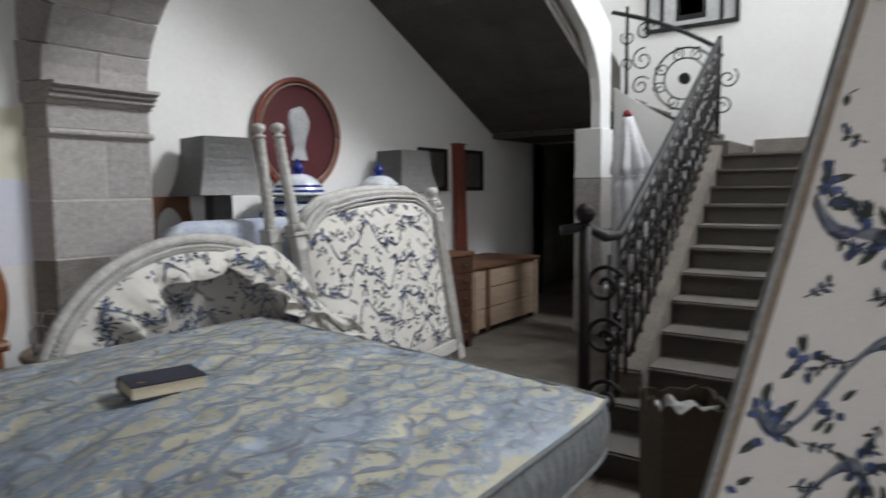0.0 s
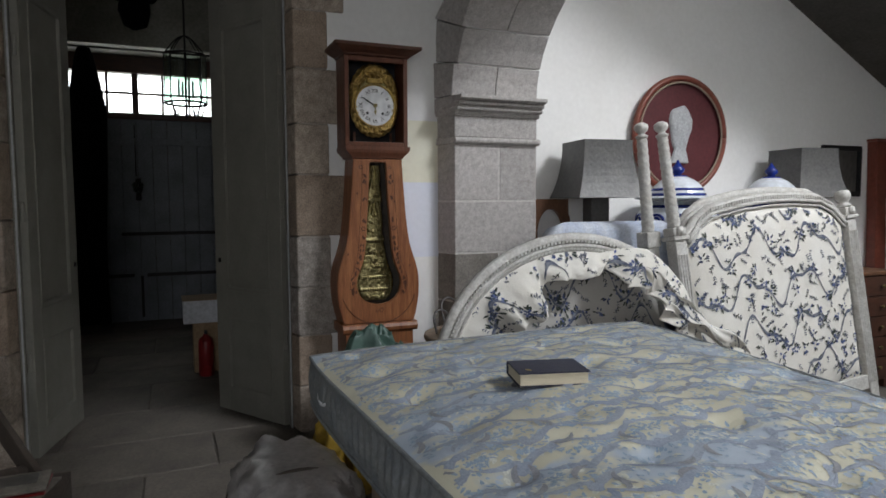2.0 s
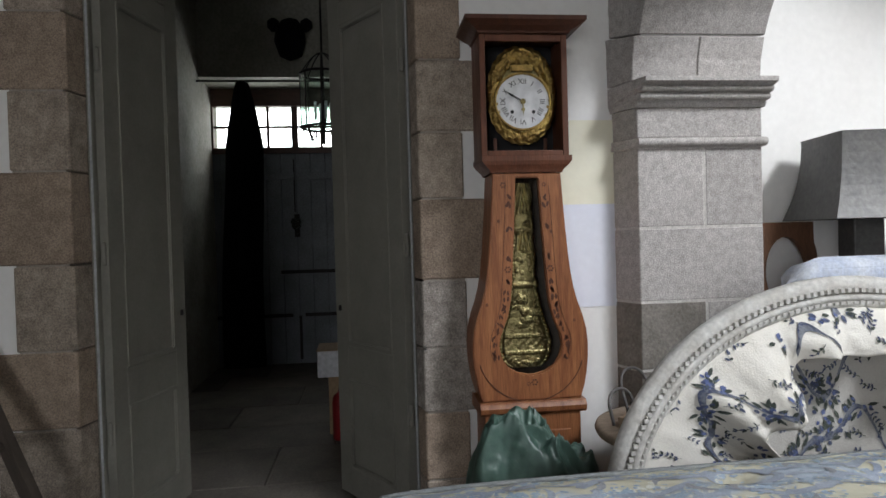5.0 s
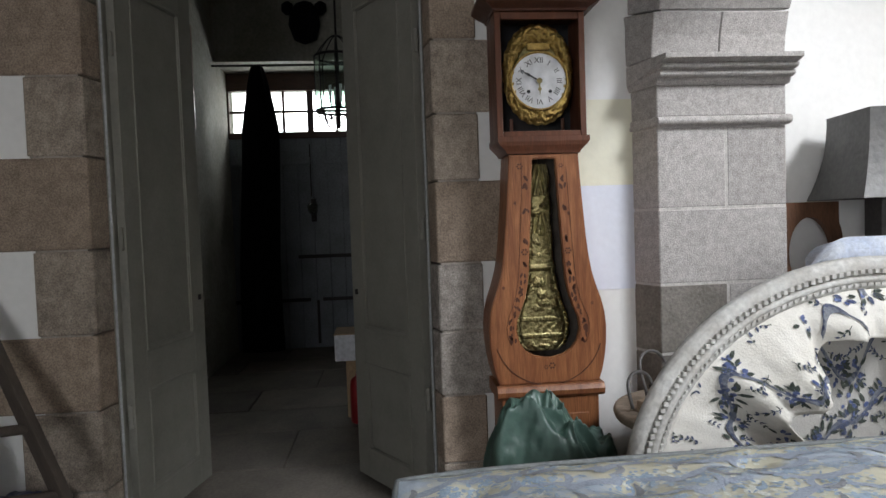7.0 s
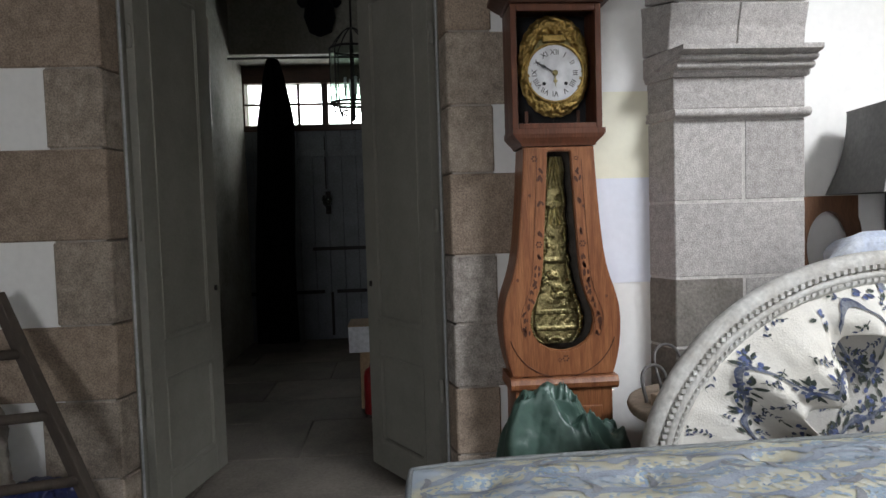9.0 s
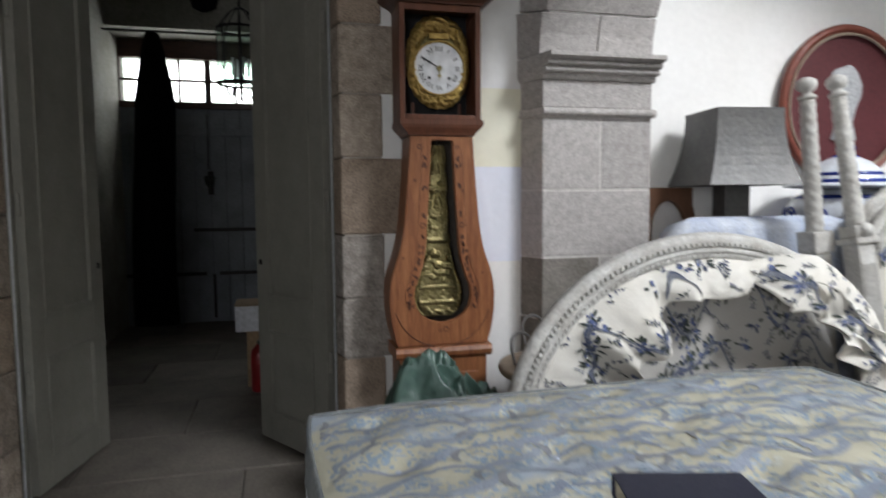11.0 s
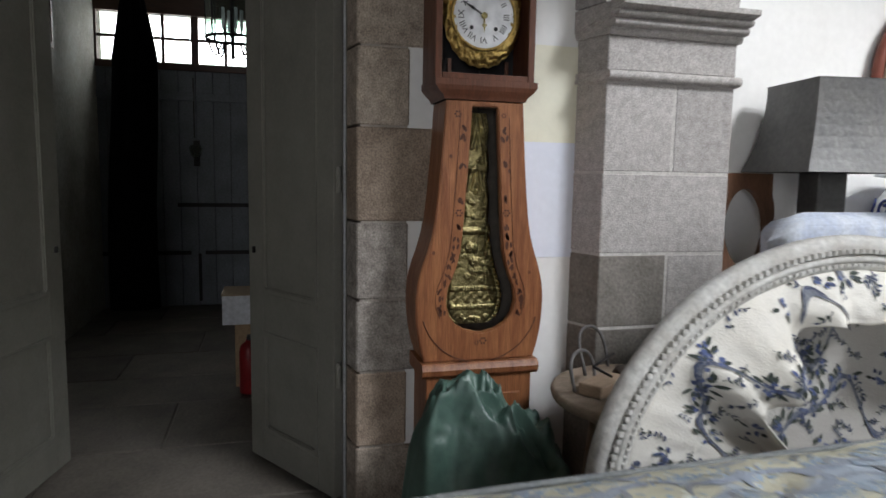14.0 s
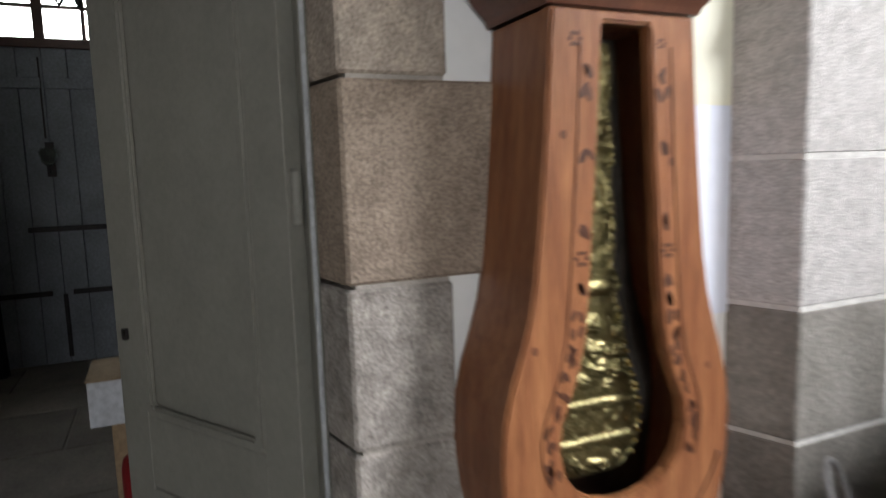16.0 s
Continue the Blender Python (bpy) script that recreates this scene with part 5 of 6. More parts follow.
def tall_headboard():
    """A tall padded headboard between fluted stiles; one stile still carries its twisted post."""
    m = pose(-3.80, 3.80, 0.0, 4.2, -7.5, 0)
    h = thing("headboard", "tall floral padded headboard with white twisted bedpost", "headboard", m)
    W = 1.46
    for y in (0, W):
        s = part("stile", boxed(-0.04, 0.04, y - 0.042, y + 0.042, 0.0, 1.20, 0.006), GILTWHITE, h)
        for k in range(4):
            part("flute", boxed(0.0405, 0.046, y - 0.033 + k * 0.019, y - 0.023 + k * 0.019, 0.12, 1.12, 0.002), GILTWHITE, s)
        part("capital", boxed(-0.055, 0.055, y - 0.058, y + 0.058, 1.20, 1.225, 0.006), GILTWHITE, h)
        part("capital", boxed(-0.045, 0.045, y - 0.047, y + 0.047, 1.225, 1.275, 0.008), GILTWHITE, h)
        part("rosette", lathe(bmesh.new(), [(0.03, 0.0), (0.032, 0.006), (0.012, 0.012), (0.010, 0.016)], 12), GILTWHITE, h, "carved rosette", Matrix.Translation((0.046, y, 1.25)) @ Matrix.Rotation(radians(90), 4, 'Y'))
    part("twisted_post", twisted(bmesh.new(), 1.277, 1.80, 0.036, 12, 0, 0), GILTWHITE, h, "white twisted post")
    part("finial", lathe(bmesh.new(), post_top(1.80), 16), GILTWHITE, h)
    part("finial", lathe(bmesh.new(), [(0.045, 1.277), (0.05, 1.29), (0.03, 1.30), (0.028, 1.315), (0.045, 1.33), (0.05, 1.36), (0.04, 1.385), (0.02, 1.39)], 14, 0, W), GILTWHITE, h, "carved cup finial")
    shoulder = [(0.055, 1.20), (0.09, 1.225), (0.16, 1.30), (0.27, 1.355)]
    top = shoulder + [(W / 2 - 0.2, 1.385), (W / 2, 1.392), (W / 2 + 0.2, 1.385)] + [(W - y, z) for y, z in reversed(shoulder)]
    bar(h, "top_rail", [(0.0, y, z) for y, z in top], 0.034, GILTWHITE, 10)
    bar(h, "top_bead", [(0.034, y, z - 0.022) for y, z in top], 0.012, GILTWHITE, 8)
    bar(h, "top_bead", [(-0.055, y, z + 0.022) for y, z in top], 0.016, GILTWHITE, 8)

    beads = bmesh.new()
    run = [Vector((y, z)) for y, z in top]
    for p, q in zip(run, run[1:]):
        n = max(1, round((q - p).length / 0.021))
        for i in range(n):
            c = p + (q - p) * ((i + 0.5) / n)
            box(beads, 0.030, 0.041, c.x - 0.0055, c.x + 0.0055, c.y - 0.010, c.y + 0.012)
    part("carved_beading", beads, GILTWHITE, h, "carved beading")["kind"] = "stuff"
    rear = thing("headboard", "white carved headboard frame standing behind another", "headboard", pose(-3.95, 3.86, 0.0, 4.2, -6.0, 0))
    bar(rear, "top_rail", [(0.0, y, z + 0.035) for y, z in top], 0.030, GILTWHITE, 10)
    bar(rear, "top_bead", [(0.030, y, z + 0.010) for y, z in top], 0.010, GILTWHITE, 8)
    part("panel", boxed(-0.02, 0.0, 0.06, W - 0.06, 0.10, 1.30, 0.004), LINING, rear)
    for y in (0.03, W - 0.03):
        part("stile", boxed(-0.03, 0.03, y - 0.028, y + 0.028, 0.0, 1.23, 0.005), GILTWHITE, rear)

    def edge(y):
        for (y0, z0), (y1, z1) in zip(top, top[1:]):
            if y0 <= y <= y1:
                return z0 + (z1 - z0) * (y - y0) / (y1 - y0)
        return 1.2

    def pad(u, v):
        y = 0.060 + (W - 0.12) * u
        z = 0.16 + (edge(y) - 0.045 - 0.16) * v
        e = min(u, 1 - u, v, 1 - v)
        return (0.0 + 0.045 * min(1, e * 9) ** 0.5 + 0.005 * noise.noise(Vector((y * 5, z * 5, 0))), y, z)

    padding = part("padding", sheet(bmesh.new(), 40, 44, pad), FLORAL, h, "blue floral cotton padding")

    def on_pad(a, b):
        u = a / (W - 0.12)
        if not 0.01 < u < 0.99:
            return None
        v = b / (edge(0.060 + (W - 0.12) * u) - 0.205)
        return pad(u, v) if 0.01 < v < 0.99 else None

    cotton_print(padding, on_pad, W - 0.12, 1.2, (1, 0, 0), 24, 1.0, 0.004)
    bar(h, "padding_cord", [(0.03, y, z - 0.05) for y, z in top], 0.007, GILTWHITE, 6)
    part("bottom_rail", boxed(-0.035, 0.035, 0.042, W - 0.042, 0.08, 0.17, 0.006), GILTWHITE, h)
    part("back_board", boxed(-0.035, -0.015, 0.042, W - 0.042, 0.17, 1.2), LINING, h)


tall_headboard()

bp = thing("bedpost", "white twisted bedpost leaning behind the headboards", "bedpost", pose(-4.02, 3.70, 0.0, 4.5, -2.0, 0))
part("foot", boxed(-0.04, 0.04, -0.04, 0.04, 0.0, 1.15, 0.006), GILTWHITE, bp)
part("capital", boxed(-0.05, 0.05, -0.05, 0.05, 1.15, 1.24, 0.008), GILTWHITE, bp)
part("twisted_shaft", twisted(bmesh.new(), 1.24, 1.78, 0.036, 12), GILTWHITE, bp)
part("finial", lathe(bmesh.new(), post_top(1.78), 16), GILTWHITE, bp)


def blue_headboard():
    h = thing("headboard", "pale blue damask padded headboard standing behind others", "headboard", pose(-4.16, 3.02, 0.0, 0, -5, 0))
    W, T = 1.0, 1.30

    def face(sign):
        def place(u, v):
            y, z = W * u, 0.1 + (T - 0.1) * v
            e = min(u, 1 - u) * W
            ez = (1 - v) * T
            r = 0.05
            if e < 0.16:
                z = min(z, T - 0.10 * (1 - e / 0.16) ** 2)
            k = min(1, min(e, ez + 0.0) / r)
            return (sign * 0.07 * math.sqrt(max(0, 1 - (1 - k) ** 2)), y, z)
        return place

    bm = sheet(bmesh.new(), 40, 40, face(1))
    part("front_pad", bm, BLUECLOTH, h)
    part("back_pad", sheet(bmesh.new(), 40, 40, face(-1)), BLUECLOTH, h)
    bar(h, "cord", [(0.062, 0.05 + (W - 0.1) * i / 20, T - 0.045 - (0.05 if i in (0, 20) else 0)) for i in range(21)], 0.007, BLUECLOTH, 6, "blue corded seam")
    for y in (0.06, W - 0.06):
        part("leg", boxed(-0.03, 0.03, y - 0.03, y + 0.03, 0.0, 0.15), GREYWOOD, h)


blue_headboard()

# ---- side table row with lamps and jars ----
con = thing("console_table", "long dark wooden table along the white wall", "table", pose(-4.76, 5.10, 0))
part("tabletop", boxed(-0.31, 0.31, -1.05, 1.15, 0.70, 0.74, 0.006), DARKWOOD, con)
for x in (-0.26, 0.26):
    for y in (-0.97, 1.07):
        part("leg", boxed(x - 0.03, x + 0.03, y - 0.03, y + 0.03, 0, 0.70, 0.004), DARKWOOD, con)
part("apron", boxed(0.255, 0.275, -0.94, 1.04, 0.60, 0.70), DARKWOOD, con)


def table_lamp(m, label, col=0.70):
    """A square column lamp under a large flared four-sided metal shade."""
    l = thing("table_lamp", label, "lamp", m, "lamps on the long table")
    part("foot", boxed(-0.11, 0.11, -0.11, 0.11, 0.0, 0.04, 0.006), BLACK, l)
    part("column", boxed(-0.068, 0.068, -0.068, 0.068, 0.04, col, 0.006), ZINC, l, "dark metal square column")
    prof = []
    for i in range(9):
        t = i / 8
        w = 0.242 - 0.066 * (1 - (1 - t) ** 2.2)
        prof.append((w, col + 0.385 * t))
    for sx, sy in ((1, 0), (0, 1), (-1, 0), (0, -1)):
        b2 = bmesh.new()

        def place(u, v, sx=sx, sy=sy):
            i = min(int(v * 8), 7)
            f = v * 8 - i
            w = prof[i][0] + (prof[i + 1][0] - prof[i][0]) * f
            z = prof[i][1] + (prof[i + 1][1] - prof[i][1]) * f
            s = (2 * u - 1) * w
            return (sx * w + sy * s, sy * w - sx * s, z)
        sheet(b2, 4, 8, place)
        for f in b2.faces:
            f.smooth = False
        part("shade_panel", thicken(b2, 0.004), ZINC, l, "tarnished metal shade panel")
    part("shade_top", boxed(-0.178, 0.178, -0.178, 0.178, col + 0.382, col + 0.387), ZINC, l)
    return l


table_lamp(pose(-4.80, 3.77, 0.931, 0, 0, -9), "tarnished metal lamp with flared square shade", 0.51)
table_lamp(pose(-4.80, 5.80, 0.741, 0, 0, -9), "tarnished metal lamp beside a lidded jar")


def dark_chest():
    c = thing("dark_chest", "dark wooden chest with a greenish worn top", "chest", pose(-4.95, 3.68, 0))
    part("carcass", boxed(-0.13, 0.14, -0.34, 0.33, 0.05, 0.90, 0.005), DARKWOOD, c)
    part("top", boxed(-0.14, 0.165, -0.36, 0.35, 0.90, 0.93, 0.006), GREYWOOD, c, "greenish worn wooden top")
    part("plinth", boxed(-0.14, 0.15, -0.35, 0.34, 0.0, 0.05, 0.004), DARKWOOD, c)
    for z0, z1 in ((0.10, 0.35), (0.37, 0.62), (0.64, 0.87)):
        part("drawer", boxed(0.1405, 0.150, -0.32, 0.31, z0, z1, 0.004), DARKWOOD, c)


dark_chest()


def jar(m):
    """A shouldered ginger jar with painted bands and a domed lid."""
    j = thing("lidded_jar", "large blue and white porcelain jar with domed lid", "jar", m, "jars on the long table")
    prof = [(0.16, 0.0), (0.165, 0.02), (0.20, 0.12), (0.25, 0.26), (0.285, 0.40), (0.295, 0.50), (0.28, 0.58), (0.24, 0.635), (0.19, 0.665), (0.17, 0.675)]
    body = part("body", lathe(bmesh.new(), prof, 40), PORCELAIN, j)
    for z0, z1, r0, r1 in ((0.628, 0.648, 0.248, 0.224), (0.43, 0.445, 0.2905, 0.2925), (0.10, 0.12, 0.198, 0.204)):
        part("band", lathe(bmesh.new(), [(r0 * 0.98, z0), (r0 + 0.003, z0 + 0.001), (r1 + 0.003, z1 - 0.001), (r1 * 0.98, z1)], 40), COBALT, body, "cobalt blue band")
    rad = lambda z: next((a[0] + (b[0] - a[0]) * (z - a[1]) / (b[1] - a[1]) for a, b in zip(prof, prof[1:]) if a[1] <= z <= b[1]), 0.2)
    for k in range(10):
        a0 = k * math.pi / 5
        pts = []
        for i in range(30):
            t = i / 29 * 2 * math.pi * 1.3
            z = 0.54 + 0.045 * math.sin(t) * (1 - i / 45)
            a = a0 + 0.20 * math.cos(t) * (1 - i / 45)
            pts.append(((rad(z) + 0.001) * math.cos(a), (rad(z) + 0.001) * math.sin(a), z))
        bar(body, "painted_scroll", pts, 0.009, COBALT, 5, "cobalt blue scroll")
    for k in range(16):
        a = k * math.pi / 8
        pts = [((rad(z) + 0.001) * math.cos(a + 0.1 * math.sin(z * 30)), (rad(z) + 0.001) * math.sin(a + 0.1 * math.sin(z * 30)), z) for z in [0.14 + 0.26 * i / 12 for i in range(13)]]
        bar(body, "painted_scroll", pts, 0.008, COBALT, 5, "cobalt blue scroll")
    lid = part("lid", lathe(bmesh.new(), [(0.17, 0.676), (0.290, 0.688), (0.300, 0.695), (0.290, 0.702), (0.195, 0.712), (0.19, 0.735), (0.165, 0.785), (0.120, 0.825), (0.07, 0.850), (0.04, 0.855)], 36), PORCELAIN, j)
    for r, z in ((0.194, 0.722), (0.178, 0.758), (0.062, 0.85)):
        part("band", lathe(bmesh.new(), [(r * 0.97, z - 0.012), (r + 0.006, z - 0.008), (r + 0.006, z + 0.006), (r * 0.95, z + 0.012)], 36), COBALT, lid, "cobalt blue band")
    for k in range(7):
        a = k * 2 * math.pi / 7
        pts = [((0.155 - 0.06 * t) * math.cos(a + 0.25 * math.sin(6 * t)), (0.155 - 0.06 * t) * math.sin(a + 0.25 * math.sin(6 * t)), 0.765 + 0.06 * t) for t in [i / 8 for i in range(9)]]
        bar(lid, "painted_scroll", pts, 0.013, COBALT, 5, "cobalt blue scroll")
    part("knob", lathe(bmesh.new(), [(0.03, 0.855), (0.026, 0.87), (0.045, 0.885), (0.05, 0.905), (0.03, 0.93), (0.012, 0.955), (0.004, 0.972)], 16), COBALT, lid, "cobalt blue knob")
    return j


j1 = jar(pose(-4.74, 4.44, 0.741))
copy_thing(j1, pose(-4.74, 5.38, 0.741, 0, 0, 40))


def medallion():
    m = thing("oval_medallion", "burgundy oval wall medallion with grey relief profile", "wall ornament", pose(-5.06, 4.75, 1.925, 0, 1.5, 0))
    part("ground", prism(bmesh.new(), arc(0, 0, 0.43, 0.43, 0, 355, 71), -0.02, 0.0, "x"), BURGUNDY, m)
    bar(m, "frame", [(0.008, 0.445 * math.cos(radians(a)), 0.445 * math.sin(radians(a))) for a in range(0, 365, 5)], 0.026, REDWOOD, 10, "red-brown oval frame")
    bar(m, "frame_bead", [(0.022, 0.412 * math.cos(radians(a)), 0.412 * math.sin(radians(a))) for a in range(0, 365, 5)], 0.008, GREYWOOD, 8)
    def relief(u, v):
        a = 2 * math.pi * u
        r = 0.13 * v * (1 + 0.10 * math.sin(3 * a) + 0.05 * math.sin(5 * a + 1))
        y, z = r * 0.85 * math.cos(a), 1.45 * r * math.sin(a) + 0.06
        return (0.035 * math.sqrt(max(0, 1 - v * v)) + 0.006 * noise.noise(Vector((y * 40, z * 40, 0))) + 0.001, y, z)
    part("relief", sheet(bmesh.new(), 40, 12, relief), PLASTERGREY, m, "plain grey relief shape")
    bm = bmesh.new()
    prism(bm, [(-0.10, -0.21), (0.09, -0.21), (0.07, -0.15), (0.045, -0.08), (-0.055, -0.08), (-0.08, -0.15)], 0.001, 0.022, "x")
    bmesh.ops.bevel(bm, geom=list(bm.edges), offset=0.008, segments=2, affect='EDGES')
    part("relief_base", bm, PLASTERGREY, m)


medallion()


# ---- beside the clock ----
def stool():
    s = thing("round_stool", "round weathered wooden stool beside the clock", "stool", pose(-4.42, 2.69, 0))
    part("seat", lathe(bmesh.new(), [(0.315, 0.612), (0.332, 0.618), (0.338, 0.634), (0.333, 0.648), (0.322, 0.652)], 48), GREYWOOD, s)
    for k in range(4):
        a = math.pi / 4 + k * math.pi / 2
        bar(s, "leg", [(0.17 * math.cos(a), 0.17 * math.sin(a), 0.62), (0.23 * math.cos(a), 0.23 * math.sin(a), 0.0)], 0.020, GREYWOOD, 10)
    part("skirt", lathe(bmesh.new(), [(0.22, 0.56), (0.225, 0.56), (0.225, 0.614), (0.22, 0.614)], 32), GREYWOOD, s)
    b = thing("wire_basket", "bent iron wire handles on a pale wooden block", "iron tool", pose(-4.44, 2.53, 0.653, 0, 0, 32))
    part("block", boxed(-0.045, 0.045, -0.095, 0.095, 0.0, 0.045, 0.006), PALEWOOD, b, "pale worn wooden block")
    loop = lambda x, y0, y1, h, lean: [(x + lean * math.sin(math.pi * t), y0 + (y1 - y0) * (t - 0.22 * math.sin(2 * math.pi * t)), 0.012 + h * math.sin(math.pi * t) ** 0.8) for t in [i / 28 for i in range(29)]]
    bar(b, "handle", loop(-0.05, -0.11, 0.03, 0.125, -0.03), 0.0065, WIRE, 8)
    bar(b, "handle", loop(-0.12, 0.08, 0.25, 0.165, -0.05), 0.0065, WIRE, 8)
    bar(b, "rod", [(-0.02, -0.04, 0.092), (-0.05, 0.06, 0.083), (-0.09, 0.24, 0.072)], 0.005, IRON, 8)
    bar(b, "rod", [(-0.02, -0.04, 0.092), (0.02, 0.02, 0.052)], 0.005, IRON, 8)
    part("weight", crumple(lathe(bmesh.new(), [(0.02, 0.0), (0.05, 0.008), (0.058, 0.03), (0.045, 0.052), (0.02, 0.06)], 14, 0.01, 0.165), 20, 0.010, 2), OLDWOOD, b, "dark iron weight")


stool()


def heap(name, label, category, center, size, mat, seed, folds=0.05, peak=0.0, parts="sheet"):
    """A slumped plastic bag: a rounded heap, creased and gathered."""
    h = thing(name, label, category, pose(*center))

    def place(u, v):
        a = 2 * math.pi * u
        c = math.cos(v * math.pi / 2)
        s = math.sin(v * math.pi / 2)
        d = Vector((math.cos(a), math.sin(a), 0))
        crease = noise.noise(Vector((3 * d.x, 3 * d.y, v * 3 + seed))) + 0.7 * abs(noise.noise(Vector((8 * d.x + seed, 8 * d.y, v * 6)))) + 0.5 * abs(noise.noise(Vector((14 * d.x, 14 * d.y + seed, v * 11))))
        r = c ** 0.55 * (1 + folds * 4 * crease)
        z = s ** (1.0 + peak) * (1 + folds * 3 * noise.noise(Vector((2 * d.x, 2 * d.y, seed + 4))) * c)
        return (size[0] * r * d.x, size[1] * r * d.y, max(0.0, size[2] * z + folds * 0.35 * crease * c))

    bm = sheet(bmesh.new(), 84, 40, place)
    part(parts, bm, mat, h)
    return h




def green_sack():
    """A stiff polythene sack: two pinched peaks, flat facets between sharp creases, sagging to one side."""
    h = thing("plastic_bag", "crumpled dark green plastic sack before the clock", "plastic bag", pose(-4.47, 2.06, 0))
    peaks = ((-0.06, -0.09, 0.80, 0.085), (-0.02, 0.05, 0.685, 0.075), (0.05, -0.03, 0.60, 0.10), (0.02, 0.20, 0.52, 0.13), (0.08, 0.34, 0.40, 0.14), (0.0, -0.20, 0.50, 0.09))

    def place(u, v):
        a = 2 * math.pi * u
        r = v
        x, y = 0.005 + 0.20 * r * math.cos(a), 0.10 + 0.39 * r * math.sin(a)
        rim = max(0.0, 1 - r ** 5)
        z = max(pz + 0.03 - 1.05 * math.sqrt((x - px) ** 2 + ((y - py) * 0.8) ** 2 + 0.0012) for px, py, pz, w in peaks)
        p = Vector((x * 9, y * 7, 2.3))
        fold = abs(noise.noise(p)) + 0.55 * abs(noise.noise(p * 2.3 + Vector((4, 1, 7)))) + 0.25 * abs(noise.noise(p * 5.1))
        z = max(0.0, (z - 0.15 * fold + 0.05) * rim)
        return (x + 0.05 * noise.noise(p * 1.4) * rim, y + 0.05 * noise.noise(p * 1.4 + Vector((9, 0, 3))) * rim, z)

    part("sheet", sheet(bmesh.new(), 120, 60, place), GREENBAG, h)


green_sack()
wrap = heap("wrapped_bundle", "bundle wrapped in dusty clear plastic on the floor", "bundle", (-3.50, 1.43, 0), (0.50, 0.25, 0.43), CLEARBAG, 8, 0.035, -0.45)
for x, k in ((-3.78, 0.90), (-3.40, 1.0)):
    pts = [(x + 0.50 - 0.012 * math.sin(3 * a), 0.262 * k * math.cos(a), 0.018 + 0.418 * k * math.sin(a) ** 0.62) for a in [math.pi * i / 24 for i in range(25)]]
    part("cord", tube(bmesh.new(), [(p[0] - 0.5 + 3.50, p[1], p[2]) for p in pts], 0.006, 6), OLDWOOD, wrap, "dark cord round the bundle")
heap("yellow_bag", "small crumpled yellow bag behind the bundle", "plastic bag", (-4.12, 1.78, 0), (0.15, 0.14, 0.40), YELLOW, 12, 0.07, 0.0)
heap("blue_bag", "small dark blue plastic bag by the doorway", "plastic bag", (-4.76, -0.02, 0), (0.15, 0.17, 0.36), BLUEPLASTIC, 17, 0.07, 0.0)
def ladder():
    l = thing("wooden_ladder", "short old dark wooden ladder leaning by the doorway", "ladder")
    a0, a1, off = Vector((-4.42, 0.50, 0.0)), Vector((-4.87, -0.19, 1.10)), Vector((0.10, -0.42, 0.0))
    d = (a1 - a0).normalized()
    for base in (a0, a0 + off):
        bm = boxed(-0.018, 0.018, -0.036, 0.036, 0.0, (a1 - a0).length, 0.004)
        part("rail", bm, OLDWOOD, l, "", Matrix.Translation(base + Vector((0, 0, 0.015))) @ d.to_track_quat('Z', 'Y').to_matrix().to_4x4())
    for k in range(4):
        p = a0 + d * (0.22 + 0.29 * k) + Vector((0, 0, 0.015))
        bar(l, "rung", [p, p + off], 0.021, OLDWOOD, 8)


ladder()
heap("paper_bundle", "pile of crumpled old newspapers behind the ladder", "paper", (-4.79, -0.36, 0), (0.16, 0.22, 0.70), NEWSPRINT, 29, 0.08, 0.0)


def floor_stack():
    c = thing("folded_cushion", "grey folded cushion lying on a low crate", "cushion", pose(-3.49, 0.42, 0.27, 0, 0, 8))

    def top(u, v):
        p, q = 2 * u - 1, 2 * v - 1
        e = max(abs(p), abs(q))
        return (0.16 * p, 0.22 * q, 0.104 - 0.05 * e ** 8 + 0.010 * math.cos(p * 9) + 0.006 * noise.noise(Vector((p * 3, q * 3, 6))))

    part("cover", thicken(sheet(bmesh.new(), 30, 30, top), 0.05), LINING, c, "grey dusty cover")
    part("lower_fold", boxed(-0.155, 0.155, -0.215, 0.215, 0.0, 0.05, 0.02), LINING, c)
    k = thing("crate", "low dark wooden crate by the doorway", "crate", pose(-3.75, 0.40, 0))
    for x0, x1, y0, y1 in ((-0.42, 0.42, -0.20, -0.18), (-0.42, 0.42, 0.18, 0.20), (-0.42, -0.40, -0.178, 0.178), (0.40, 0.42, -0.178, 0.178)):
        for z in (0.01, 0.135):
            part("slat", boxed(x0, x1, y0, y1, z, z + 0.11, 0.004), OLDWOOD, k)
    part("top", boxed(-0.42, 0.42, -0.20, 0.20, 0.247, 0.268, 0.003), OLDWOOD, k)
    rnd = random.Random(9)
    for n, (mat, name) in enumerate(((NEWSPRINT, "yellowed"), (RED, "red"), (NEWSPRINT, "yellowed"))):
        m = thing("magazine", "crumpled %s magazine on a low crate" % name, "magazine", pose(-4.03 + rnd.uniform(-0.02, 0.02), 0.42 + rnd.uniform(-0.02, 0.02), 0.269 + 0.014 * n, 0, 0, rnd.uniform(-20, 20)), "magazines on the crate")
        part("page_block", crumple(boxed(-0.10, 0.10, -0.14, 0.14, 0.0, 0.010), 9, 0.003, n), mat, m)
        part("picture_band", boxed(-0.07, 0.03, -0.10, 0.10, 0.0125, 0.0135), DARKPRINT if mat is NEWSPRINT else PAPERMAT, m)


floor_stack()


